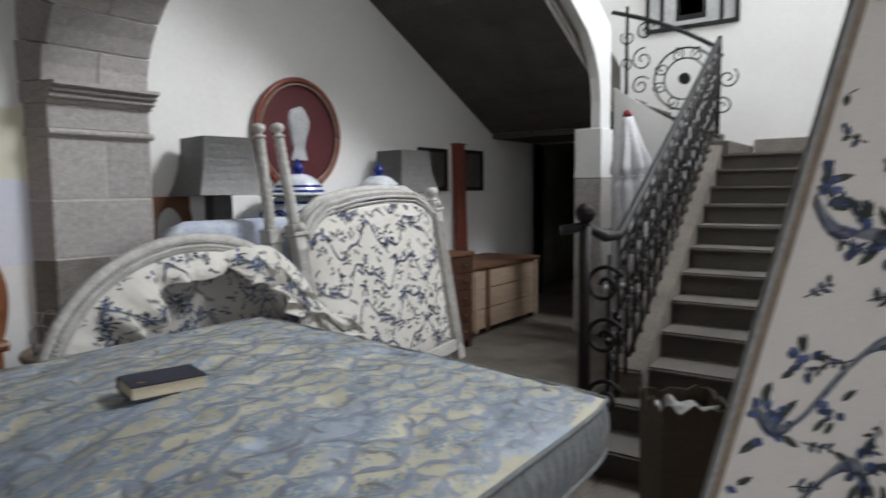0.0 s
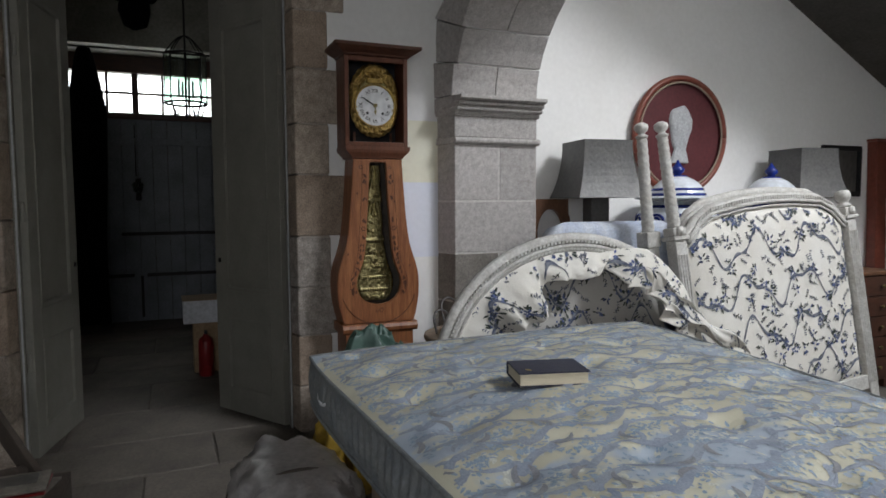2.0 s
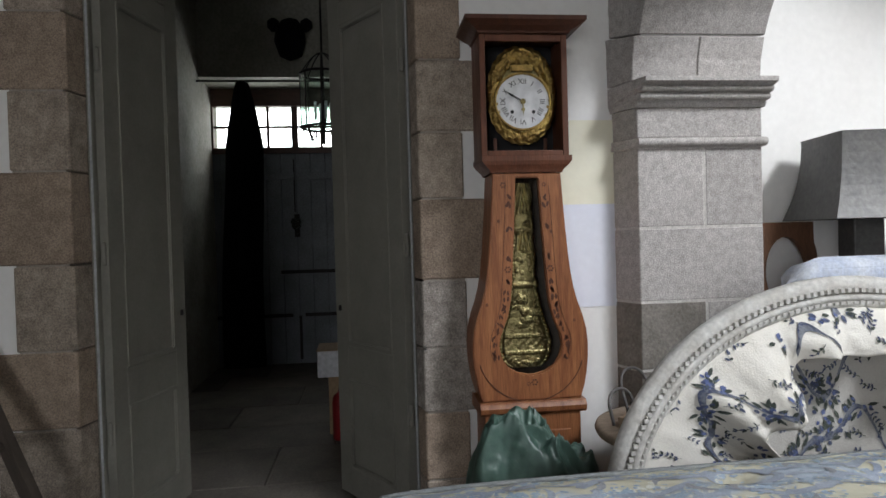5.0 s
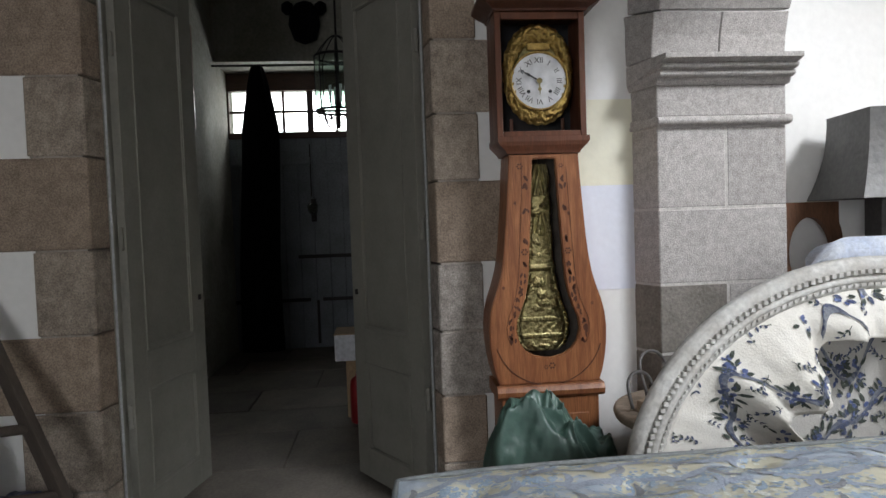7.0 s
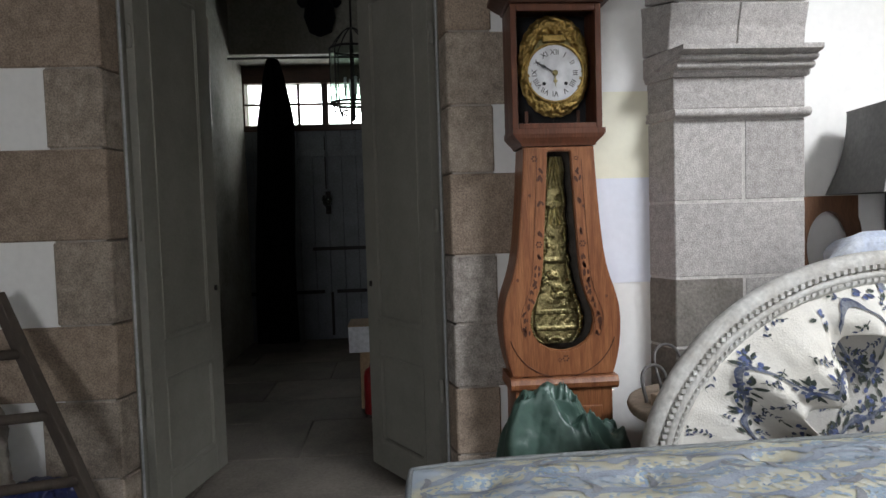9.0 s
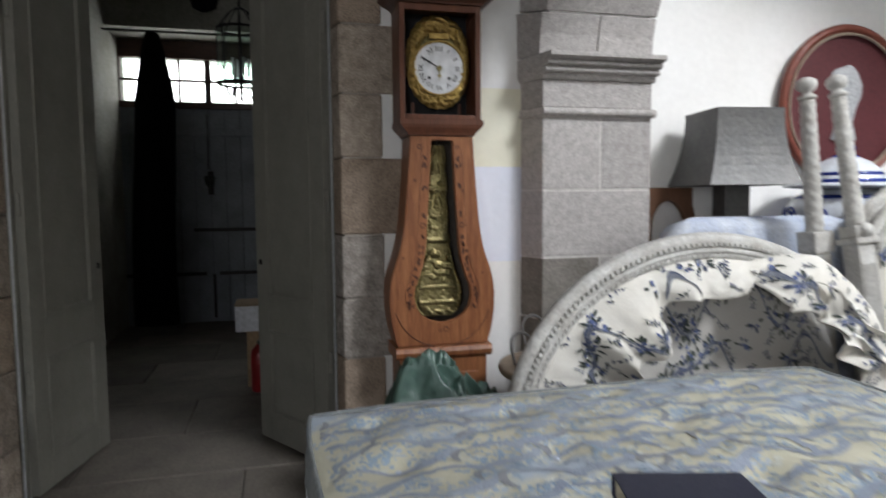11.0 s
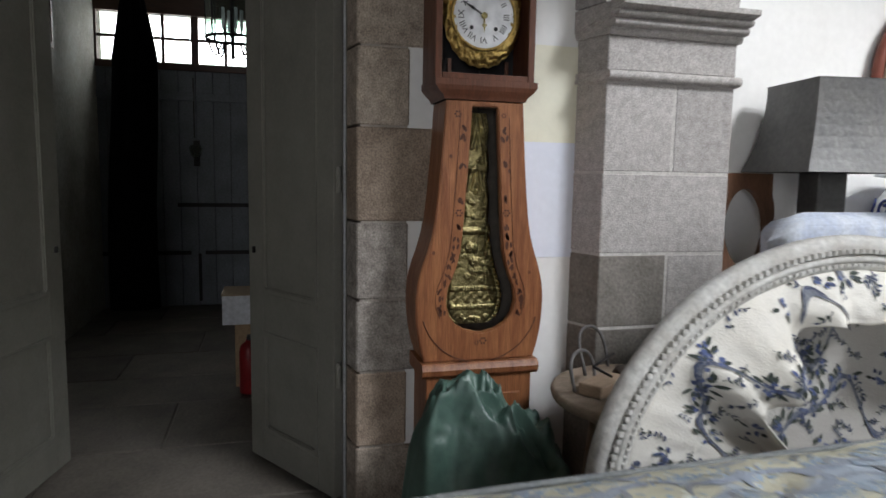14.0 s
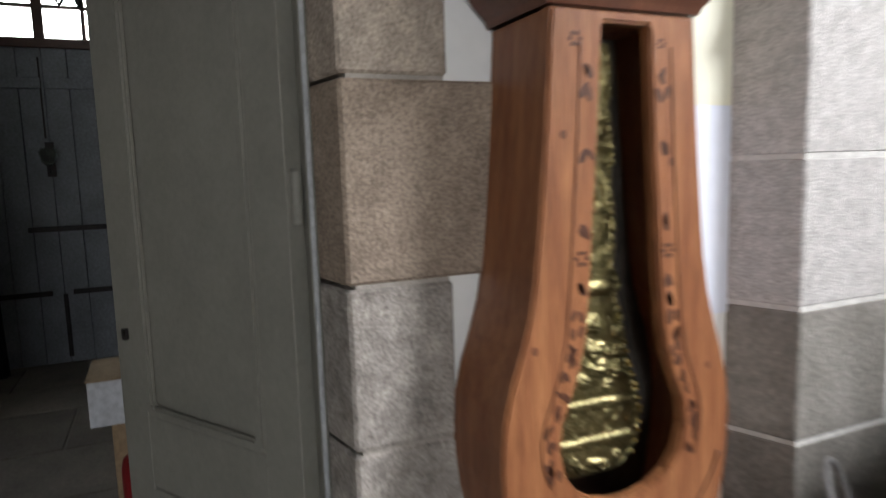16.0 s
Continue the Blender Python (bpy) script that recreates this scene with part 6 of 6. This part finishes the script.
def oval_stand():
    """A dressing-mirror frame: a waisted board with an oval opening, on a small foot."""
    c = thing("dressing_mirror", "walnut dressing mirror frame with empty oval opening", "mirror", pose(-4.93, 3.49, 0.931, 0, -3, 4))
    n = 60
    inner = arc(0, 0.255, 0.118, 0.178, 0, 354, n - 1)
    outer = []
    for y, z in inner:
        a = math.atan2((z - 0.255) / 0.178, y / 0.118)
        k = abs(math.sin(a)) ** 1.2
        oy = (0.155 + 0.035 * max(0.0, math.sin(2 * a) * math.copysign(1, math.cos(a) * math.sin(a)))) * math.cos(a)
        oz = 0.255 + 0.225 * math.sin(a) * (1 + 0.12 * abs(math.sin(2 * a)))
        if abs(math.sin(a)) > 0.62:
            oy = 0.155 * math.copysign(min(1, abs(math.cos(a)) * 1.35), math.cos(a))
            oz = 0.255 + math.copysign(0.248, math.sin(a))
        outer.append((oy, oz))
    bm = bmesh.new()
    ring_prism(bm, outer, inner, -0.016, 0.016, "x")
    part("frame_board", bm, BROWNWOOD, c)
    part("foot", boxed(-0.06, 0.06, -0.17, 0.17, 0.0, 0.012, 0.004), BROWNWOOD, c)


oval_stand()


def dress_form():
    """A plain black bust with a turned wooden cap, one mesh."""
    prof = [(0.02, 0.0), (0.16, 0.005), (0.16, 0.03), (0.025, 0.05), (0.025, 0.30), (0.12, 0.31), (0.155, 0.36), (0.15, 0.46), (0.175, 0.58), (0.185, 0.66), (0.165, 0.72), (0.10, 0.755), (0.062, 0.775), (0.058, 0.80)]
    cap = [(0.058, 0.801), (0.072, 0.803), (0.074, 0.812), (0.060, 0.822), (0.030, 0.832), (0.014, 0.840), (0.012, 0.846), (0.026, 0.856), (0.031, 0.874), (0.027, 0.890), (0.014, 0.900), (0.012, 0.918), (0.009, 0.935), (0.003, 0.940)]
    bm = bmesh.new()
    lathe(bm, prof, 32)
    for v in bm.verts:
        if 0.3 < v.co.z < 0.76:
            v.co.y *= 1.30
            v.co.x *= 0.80
    k = len(bm.faces)
    lathe(bm, cap, 24)
    bm.faces.ensure_lookup_table()
    for f in bm.faces[k:]:
        f.material_index = 1
    me = mesh_of(bm, "dress_form")
    me.materials.append(CURTAIN)
    me.materials.append(CAPWOOD)
    ob = tagged(new("dress_form", me), "black dress form with turned pale wooden cap", "dress form")
    ob.matrix_basis = pose(-4.64, 3.15, 0, 0, 0, 8)


dress_form()


# ---- under the stairs ----
def drawers():
    d = thing("chest_of_drawers", "dark mahogany chest of drawers under the stairs", "chest of drawers", pose(-4.19, 6.06, 0))
    part("carcass", boxed(-0.45, -0.012, -0.78, 0.0, 0.06, 0.86, 0.004), DARKWOOD, d)
    part("top", boxed(-0.47, 0.015, -0.80, 0.015, 0.86, 0.89, 0.006), BROWNWOOD, d)
    for k in range(5):
        z = 0.09 + k * 0.154
        f = part("drawer", boxed(-0.0115, 0.004, -0.76, -0.02, z, z + 0.146, 0.003), DARKWOOD, d)
        for y in (-0.60, -0.16):
            part("knob", lathe(bmesh.new(), [(0.006, 0.004), (0.006, 0.014), (0.014, 0.02), (0.012, 0.028)], 10), BRASSDIM, f, "brass knob", Matrix.Translation((0, y, z + 0.073)) @ Matrix.Rotation(radians(90), 4, 'Y'))
    for x in (-0.42, -0.04):
        for y in (-0.74, -0.04):
            part("foot", boxed(x - 0.03, x + 0.03, y - 0.03, y + 0.03, 0, 0.06), DARKWOOD, d)


drawers()


def long_chest():
    d = thing("wooden_chest", "long pale board chest with dark lid", "chest", pose(-4.36, 6.98, 0))
    part("lid", boxed(-0.70, 0.03, -0.72, 0.72, 0.672, 0.70, 0.005), BROWNWOOD, d, "dark wooden lid")
    part("carcass", boxed(-0.67, -0.024, -0.70, 0.70, 0.05, 0.67), DARKWOOD, d)
    for k in range(3):
        z = 0.06 + k * 0.204
        part("board", boxed(-0.023, 0.0, -0.69, 0.69, z, z + 0.196, 0.004), PALEWOOD, d)
    for y in (-0.62, -0.40, 0.64):
        part("batten", boxed(0.001, 0.020, y - 0.03, y + 0.03, 0.03, 0.66, 0.003), BROWNWOOD if y == -0.40 else PALEWOOD, d)
    for x in (-0.6, -0.06):
        for y in (-0.65, 0.65):
            part("foot", boxed(x - 0.03, x + 0.03, y - 0.03, y + 0.03, 0, 0.05), DARKWOOD, d)


long_chest()
pl = thing("wooden_post", "red-brown wooden post leaning on the wall", "post", pose(-5.00, 7.10, 0, 0, -1.5, 0))
part("shaft", boxed(-0.05, 0.04, -0.075, 0.075, 0.0, 1.96, 0.008), REDWOOD, pl)
part("cap", boxed(-0.055, 0.05, -0.085, 0.085, 1.96, 1.98, 0.004), REDWOOD, pl)


def picture(name, m, w, h, face, frame_mat, label, mats=()):
    p = thing(name, label, "picture", m)
    bm = bmesh.new()
    ring_prism(bm, [(-w / 2, 0), (w / 2, 0), (w / 2, h), (-w / 2, h)], [(-w / 2 + 0.045, 0.045), (w / 2 - 0.045, 0.045), (w / 2 - 0.045, h - 0.045), (-w / 2 + 0.045, h - 0.045)], 0.0, 0.03, "x")
    bmesh.ops.bevel(bm, geom=list(bm.edges), offset=0.005, segments=2, affect='EDGES')
    part("frame", bm, frame_mat, p)
    part("print", boxed(0.002, 0.008, -w / 2 + 0.04, w / 2 - 0.04, 0.04, h - 0.04), face, p)
    for y0, y1, z0, z1, mt in mats:
        part("image", boxed(0.0085, 0.0105, y0, y1, z0, z1), mt, p)
    return p


picture("framed_picture", pose(-5.098, 6.66, 1.45), 0.52, 0.46, DARKPRINT, BLACK, "dark framed print on the wall under the stairs")
picture("framed_picture", pose(-5.098, 7.45, 1.45), 0.42, 0.47, DARKPRINT, BLACK, "dark framed print on the wall under the stairs")
picture("framed_picture", pose(-3.05, 8.968, 3.30, 0, 0, -90), 1.05, 0.75, PAPERMAT, BLACK, "black framed triptych of prints above the stairs", ((-0.17, 0.17, 0.10, 0.65, BLACK), (-0.13, 0.13, 0.16, 0.60, PAPERMAT), (-0.09, 0.09, 0.20, 0.5, DARKPRINT), (-0.36, -0.31, 0.05, 0.7, BLACK), (0.31, 0.36, 0.05, 0.7, BLACK)))
br = thing("wall_bracket", "small black iron bracket on the stair wall", "bracket", pose(-1.35, 8.968, 2.98))
part("plate", boxed(-0.07, 0.05, -0.012, 0.0, -0.12, 0.12, 0.003), IRON, br)
part("arm", boxed(-0.09, 0.15, -0.09, -0.012, 0.04, 0.09, 0.004), IRON, br)


# ---- wrought iron railings ----
def scroll(cx, cz, r, turn, start, n=26):
    """Points of one spiral scroll, as (u, v)."""
    return [(cx + r * (1 - 0.80 * i / n) * math.cos(start + turn * 2 * math.pi * 1.4 * i / n), cz + r * (1 - 0.80 * i / n) * math.sin(start + turn * 2 * math.pi * 1.4 * i / n)) for i in range(n + 1)]


def flight_rail():
    r = thing("stair_railing", "black wrought iron stair railing with scrolls", "railing")
    xs = lambda y: stair_x(y) - 0.085
    zt = lambda y: 0.08 + S * (y - Y1 + RUN)
    H = 0.86
    top = [(xs(3.94) - 0.16, 3.86, 1.26), (xs(3.94) - 0.06, 3.92, 1.28), (xs(4.05), 4.05, 1.22)] + [(xs(y), y, zt(y) + H) for y in [4.3 + 0.3 * i for i in range(12)]]
    bar(r, "handrail", top, 0.024, BLACK, 10)
    bar(r, "lower_rail", [(xs(y), y, zt(y) + 0.06) for y in (4.52, 6.0, 7.6)], 0.012, IRON, 6)
    bar(r, "upper_bar", [(xs(y), y, zt(y) + H - 0.12) for y in (4.3, 6.0, 7.6)], 0.010, IRON, 6)
    newel = bar(r, "newel", [(xs(3.94) - 0.06, 3.92, 0.14), (xs(3.94) - 0.06, 3.92, 1.28)], 0.030, IRON, 10)
    bm = bmesh.new()
    bmesh.ops.create_icosphere(bm, subdivisions=2, radius=0.05, matrix=Matrix.Translation((xs(3.94) - 0.06, 3.92, 1.34)))
    part("newel_ball", bm, IRON, newel)
    bar(r, "end_post", [(xs(7.66), 7.66, zt(7.6)), (xs(7.66), 7.66, zt(7.6) + H + 0.05)], 0.022, IRON, 8)
    y = 4.12
    k = 0
    while y < 7.6:
        z0 = max(zt(y), 0.30 if y < 4.5 else 0) 
        bar(r, "baluster", [(xs(y), y, z0), (xs(y), y, zt(y) + H)], 0.010, IRON, 6)
        for cz, rr, t in ((0.25, 0.075, 1), (0.47, 0.085, -1), (0.66, 0.06, 1)):
            pts = [(xs(u), u, v) for u, v in scroll(y + 0.085, zt(y + 0.085) + cz, rr, t, (k % 2) * math.pi)]
            bar(r, "scroll", pts, 0.010, IRON, 5)
        bm = bmesh.new()
        bmesh.ops.create_icosphere(bm, subdivisions=1, radius=0.028, matrix=Matrix.Translation((xs(y), y, zt(y) + 0.42)))
        part("collar", bm, IRON, r)
        y += 0.17
        k += 1
    for cz in (0.45, 0.75, 1.0):
        pts = [(xs(3.94) - 0.06 + (u - 4), 3.92, v) for u, v in scroll(4.10, cz, 0.10, 1, 0.5)]
        bar(r, "scroll", pts, 0.011, IRON, 5)


flight_rail()


def landing_rail():
    r = thing("stair_railing", "black wrought iron landing railing of open scrolls", "railing")
    x0, x1, y = XT - 0.09, XI + 0.02, 7.735
    g = lambda x: LAND + 0.14 + 0.49 * (x0 - x)
    H = 0.86
    bar(r, "handrail", [(x0, y - 0.03, g(x0) + H - 0.06)] + [(x, y, g(x) + H + 0.05 * math.sin(3 * (x0 - x))) for x in [x0 - 0.1 * i for i in range(1, 12)]], 0.022, BLACK, 10)
    bar(r, "lower_rail", [(x0, y, g(x0) + 0.03), (x1, y, g(x1) + 0.03)], 0.011, IRON, 6)
    bar(r, "post", [(x1, y, g(x1)), (x1, y, g(x1) + H + 0.1)], 0.018, IRON, 8)
    mid = (x0 + x1) / 2 + 0.12
    c = g(mid) + 0.46
    ring = [(mid + 0.30 * math.cos(radians(a)), y, c + 0.30 * math.sin(radians(a))) for a in range(0, 365, 12)]
    bar(r, "ring", ring, 0.010, IRON, 6)
    bar(r, "ring", [(mid + 0.20 * math.cos(radians(a)), y, c + 0.20 * math.sin(radians(a))) for a in range(0, 365, 12)], 0.008, IRON, 6)
    part("boss", prism(bmesh.new(), arc(mid, c, 0.055, 0.055, 0, 342, 19), y - 0.02, y + 0.02, "y"), IRON, r)
    for k in range(8):
        a = k * math.pi / 4 + 0.3
        pts = [(u, y, v) for u, v in scroll(mid + 0.25 * math.cos(a), c + 0.25 * math.sin(a), 0.07, 1 if k % 2 else -1, a)]
        bar(r, "scroll", pts, 0.007, IRON, 5)
    rnd = random.Random(4)
    for dx, dz, rr in ((0.42, 0.05, 0.12), (0.44, -0.22, 0.10), (-0.36, -0.14, 0.09), (-0.40, 0.14, 0.10), (0.40, 0.34, 0.10), (0.58, 0.22, 0.08), (-0.30, 0.36, 0.07), (0.60, -0.05, 0.07)):
        pts = [(u, y, v) for u, v in scroll(mid - dx, c + dz + 0.49 * dx * 0.9, rr, 1 if dx > 0 else -1, rnd.uniform(0, 6))]
        bar(r, "scroll", pts, 0.008, IRON, 5)


landing_rail()


def parasol(m, tip):
    p = thing("closed_parasol", "closed white canvas parasol standing by the stairs", "parasol", m, "parasols by the stairs")
    bar(p, "pole", [(0, 0, 0), (0, 0, 2.12)], 0.018, GREYWOOD, 8)

    def place(u, v):
        a = 2 * math.pi * u
        r = (0.045 + 0.13 * min(1, v * 3.0) - 0.02 * v) * (1 + 0.22 * math.cos(8 * a) * min(1, v * 3)) * (0.72 if 0.36 < v < 0.42 else 1)
        return (r * math.cos(a), r * math.sin(a), 2.10 - 1.35 * v)

    part("canopy", thicken(sheet(bmesh.new(), 48, 28, place), 0.004), WHITECLOTH, p, "folded white canvas")
    part("tip", lathe(bmesh.new(), [(0.035, 2.10), (0.045, 2.115), (0.03, 2.15), (0.01, 2.165)], 12), tip, p)
    bar(p, "strap", [(0.118 * math.cos(radians(a)), 0.118 * math.sin(radians(a)), 1.57) for a in range(0, 370, 15)], 0.012, WHITECLOTH, 6)
    return p


parasol(pose(-2.84, 6.86, 0, 3, -4, 0), RED)
parasol(pose(-2.63, 6.98, 0, 2, 2, 20), WHITECLOTH)
wb = thing("white_tub", "white plastic tub standing behind the stair railing", "tub", pose(-2.72, 6.15, 0))
part("shell", lathe(bmesh.new(), [(0.16, 0.0), (0.17, 0.02), (0.20, 0.62), (0.215, 0.63), (0.215, 0.66), (0.19, 0.66), (0.185, 0.60), (0.15, 0.10)], 24), WHITEBOX, wb)

tb = thing("torn_bin", "stained tan board bin with a torn top", "bin", pose(-1.50, 3.22, 0, 0, 0, 35))
bm = bmesh.new()


def bin_side(u, v):
    k = u * 4
    i, f = int(k) % 4, k - int(k)
    c = ((-0.12, -0.12), (0.12, -0.12), (0.12, 0.12), (-0.12, 0.12))
    a, b = c[i], c[(i + 1) % 4]
    jag = 0.035 * noise.noise(Vector((u * 23, 1, 0))) * v ** 6
    return ((a[0] + (b[0] - a[0]) * f) * (0.94 + 0.06 * v), (a[1] + (b[1] - a[1]) * f) * (0.94 + 0.06 * v), (0.75 + jag) * v)


part("shell", thicken(sheet(bm, 80, 12, bin_side), 0.006), TANBIN, tb)
part("bottom", boxed(-0.11, 0.11, -0.11, 0.11, 0.002, 0.012), TANBIN, tb)
part("filling", crumple(sheet(bmesh.new(), 18, 18, lambda u, v: (-0.105 + 0.21 * u, -0.105 + 0.21 * v, 0.70)), 16, 0.05, 7), LINING, tb, "grey torn paper filling")


def leaning_panel():
    """A padded floral bed panel leaning at a slant on its lower corner; its grey edge strips stand in for shadow."""
    W, H, A = 0.80, 2.15, radians(14.8)
    start = Vector((-1.385, 2.348, 0.0))
    m = Matrix.Translation(start + Vector((0.812, 0.583, 0)) * (W * math.cos(A))) @ Matrix.Rotation(radians(35.7), 4, 'Z') @ Matrix.Rotation(A, 4, 'Y')
    p = thing("padded_panel", "floral padded bed panel with shadow-grey edge, leaning upright", "bed panel", m)

    def pad(u, v):
        e = min(u, 1 - u, v, 1 - v)
        return (-W + 0.02 + (W - 0.04) * u, -0.03 - 0.018 * min(1, e * 12) ** 0.5, 0.02 + (H - 0.04) * v)

    padding = part("padding", sheet(bmesh.new(), 24, 40, pad), FLORAL_PALE, p, "pale floral cotton padding")
    cotton_print(padding, lambda a, b: pad(a / W, b / H) if 0.005 < a < W - 0.005 and 0.01 < b < H - 0.01 else None, W, H, (0, -1, 0), 25, 1.35, 0.004)
    part("board", boxed(-W + 0.004, -0.004, -0.029, -0.007, 0.004, H - 0.004, 0.003), GREYWOOD, p)
    # Thin grey strips draw the shadow line along both panel edges.
    part("edge", boxed(-W - 0.006, -W + 0.0035, -0.030, -0.006, 0.0, H, 0.003), LINING, p, "grey strip for the edge shadow")
    part("edge", boxed(-0.0035, 0.006, -0.030, -0.006, 0.0, H, 0.003), LINING, p, "grey strip for the edge shadow")


leaning_panel()


# ---- vestibule ----
def lantern():
    l = thing("hall_lantern", "hanging iron and glass hall lantern", "lantern", pose(-7.0, 1.19, 0))
    Z0, Z1, R = 2.26, 2.66, 0.165
    for z in (Z0, Z1):
        bar(l, "ring", [(R * math.cos(radians(a)), R * math.sin(radians(a)), z) for a in range(0, 370, 15)], 0.010, IRON, 6)
    for k in range(8):
        a = k * math.pi / 4
        bar(l, "upright", [(R * math.cos(a), R * math.sin(a), Z0), (R * math.cos(a), R * math.sin(a), Z1)], 0.006, IRON, 6)
        b = a + math.pi / 4
        bm = bmesh.new()
        q = [bm.verts.new(p) for p in ((R * math.cos(a), R * math.sin(a), Z0 + 0.01), (R * math.cos(b), R * math.sin(b), Z0 + 0.01), (R * math.cos(b), R * math.sin(b), Z1 - 0.01), (R * math.cos(a), R * math.sin(a), Z1 - 0.01))]
        bm.faces.new(q)
        pane = part("pane", thicken(bm, 0.003), LAMPGLASS, l, "greenish glass pane")
        pane.visible_shadow = False
        pts = [(R * (1 - t) * math.cos(a), R * (1 - t) * math.sin(a), Z1 + 0.16 * math.sin(t * 1.57)) for t in [i / 8 for i in range(9)]]
        bar(l, "crown_arm", pts, 0.005, IRON, 5)
        pts = [((R - 0.01) * (1 - 0.55 * t) * math.cos(a), (R - 0.01) * (1 - 0.55 * t) * math.sin(a), Z0 - 0.09 * math.sin(t * 3.14) - 0.03 * t) for t in [i / 8 for i in range(9)]]
        bar(l, "lower_scroll", pts, 0.006, IRON, 5)
    for k in range(4):
        a = k * math.pi / 2 + 0.4
        bar(l, "candle", [(0.06 * math.cos(a), 0.06 * math.sin(a), Z0 + 0.06), (0.06 * math.cos(a), 0.06 * math.sin(a), Z0 + 0.19)], 0.011, WHITECLOTH, 8, "white candle tube")
        bar(l, "candle_arm", [(0, 0, Z0 + 0.02), (0.05 * math.cos(a), 0.05 * math.sin(a), Z0 + 0.03), (0.06 * math.cos(a), 0.06 * math.sin(a), Z0 + 0.06)], 0.006, IRON, 6)
    bar(l, "stem", [(0, 0, Z0 - 0.10), (0, 0, Z1 + 0.16)], 0.007, IRON, 6)
    bar(l, "chain", [(0, 0, Z1 + 0.16), (0, 0, 9.2)], 0.008, IRON, 6)
    part("drop", lathe(bmesh.new(), [(0.006, Z0 - 0.13), (0.016, Z0 - 0.11), (0.010, Z0 - 0.09)], 10), IRON, l)


lantern()


def black_curtain():
    c = thing("curtain", "long black curtain gathered on a thin rod", "curtain", pose(-9.02, 0.24, 0))

    def place(u, v):
        a = 2 * math.pi * u
        w = 0.055 + 0.11 * min(1, v * 4.5) ** 0.8 + 0.03 * v
        r = 1 + 0.16 * math.cos(9 * a + 2 * v)
        return (0.07 * r * math.cos(a), w * r * math.sin(a) - 0.05 * v + 0.02 * math.sin(v * 6), 3.08 - 2.98 * v)

    part("cloth", sheet(bmesh.new(), 54, 40, place), CURTAIN, c)
    bar(c, "rod", [(0.0, -0.55, 3.10), (0.0, 1.5, 3.10)], 0.012, IRON, 8, "thin iron rod")


black_curtain()
wl = thing("wall_sconce", "small glass and iron sconce on the entrance door", "wall lamp", pose(-9.60, 0.70, 1.62))
part("back_plate", boxed(-0.012, 0.0, -0.03, 0.03, -0.16, 0.10, 0.003), IRON, wl)
bar(wl, "arm", [(0.0, 0, -0.12), (0.06, 0, -0.14), (0.09, 0, -0.08)], 0.008, IRON, 6)
part("shade", lathe(bmesh.new(), [(0.02, -0.08), (0.05, -0.05), (0.065, 0.02), (0.05, 0.05)], 14, 0.09, 0), LAMPGLASS, wl, "small glass shade")
ep = thing("white_box", "white cardboard box stacked on a tan carton", "box", pose(-6.93, 1.28, 0.42))
part("shell", boxed(-0.17, 0.17, -0.175, 0.175, 0.0, 0.19, 0.004), WHITEBOX, ep)
part("lid_flap", boxed(-0.175, 0.175, -0.18, 0.18, 0.191, 0.197), CARD, ep)
cb = thing("carton", "tall tan carton standing in the vestibule", "box", pose(-6.93, 1.33, 0))
part("shell", boxed(-0.15, 0.15, -0.15, 0.15, 0.0, 0.418, 0.004), CARD, cb)
fe = thing("fire_extinguisher", "small red fire extinguisher beside a carton", "fire extinguisher", pose(-6.66, 1.27, 0))
part("cylinder", lathe(bmesh.new(), [(0.052, 0.0), (0.06, 0.01), (0.06, 0.27), (0.05, 0.31), (0.02, 0.335), (0.018, 0.35)], 20), RED, fe)
part("valve", boxed(-0.015, 0.05, -0.012, 0.012, 0.35, 0.375, 0.003), BLACK, fe)
picture("framed_picture", pose(-7.97, -0.218, 2.33, 0, 0, 90), 0.52, 0.95, DARKPRINT, BROWNWOOD, "dark framed picture in the vestibule")
tro = thing("wall_ornament", "plain dark knobbed ornament high over the entrance", "wall ornament", pose(-9.09, 0.75, 3.55))
part("shield", crumple(lathe(bmesh.new(), [(0.02, -0.24), (0.12, -0.20), (0.16, -0.05), (0.15, 0.10), (0.08, 0.18), (0.02, 0.2)], 18, 0.09, 0, 0.5), 6, 0.02, 4), CURTAIN, tro)
for s in (-1, 1):
    part("knob", lathe(bmesh.new(), [(0.02, 0.06), (0.06, 0.10), (0.06, 0.17), (0.02, 0.20)], 12, 0.09, s * 0.17, 0.6), CURTAIN, tro)

# ---- floor slabs ----
rnd = random.Random(11)
slab_mesh = {}
x = -9.6
row = 0
while x < -0.9:
    w = (0.62, 0.55, 0.70)[row % 3]
    y = -1.6 - 0.37 * (row % 3)
    while y < 4.0:
        l = (0.95, 1.2, 0.8)[(row + int(y * 3)) % 3]
        key = (w, l)
        if key not in slab_mesh:
            bm = boxed(0.004, w - 0.004, 0.004, l - 0.004, -0.03, 0.0)
            bmesh.ops.bevel(bm, geom=[e for e in bm.edges if all(v.co.z > -0.001 for v in e.verts)], offset=0.006, segments=1, affect='EDGES')
            slab_mesh[key] = mesh_of(bm, "slab")
            slab_mesh[key].materials.append(FLAG)
        if not (-5.45 < x + w / 2 < -5.0 and not 0.2 < y + l / 2 < 1.8):
            s = new("slab", slab_mesh[key])
            s.location = (x, y, rnd.uniform(-0.002, 0.001))
            s.parent = floor
        y += l
    x += w
    row += 1
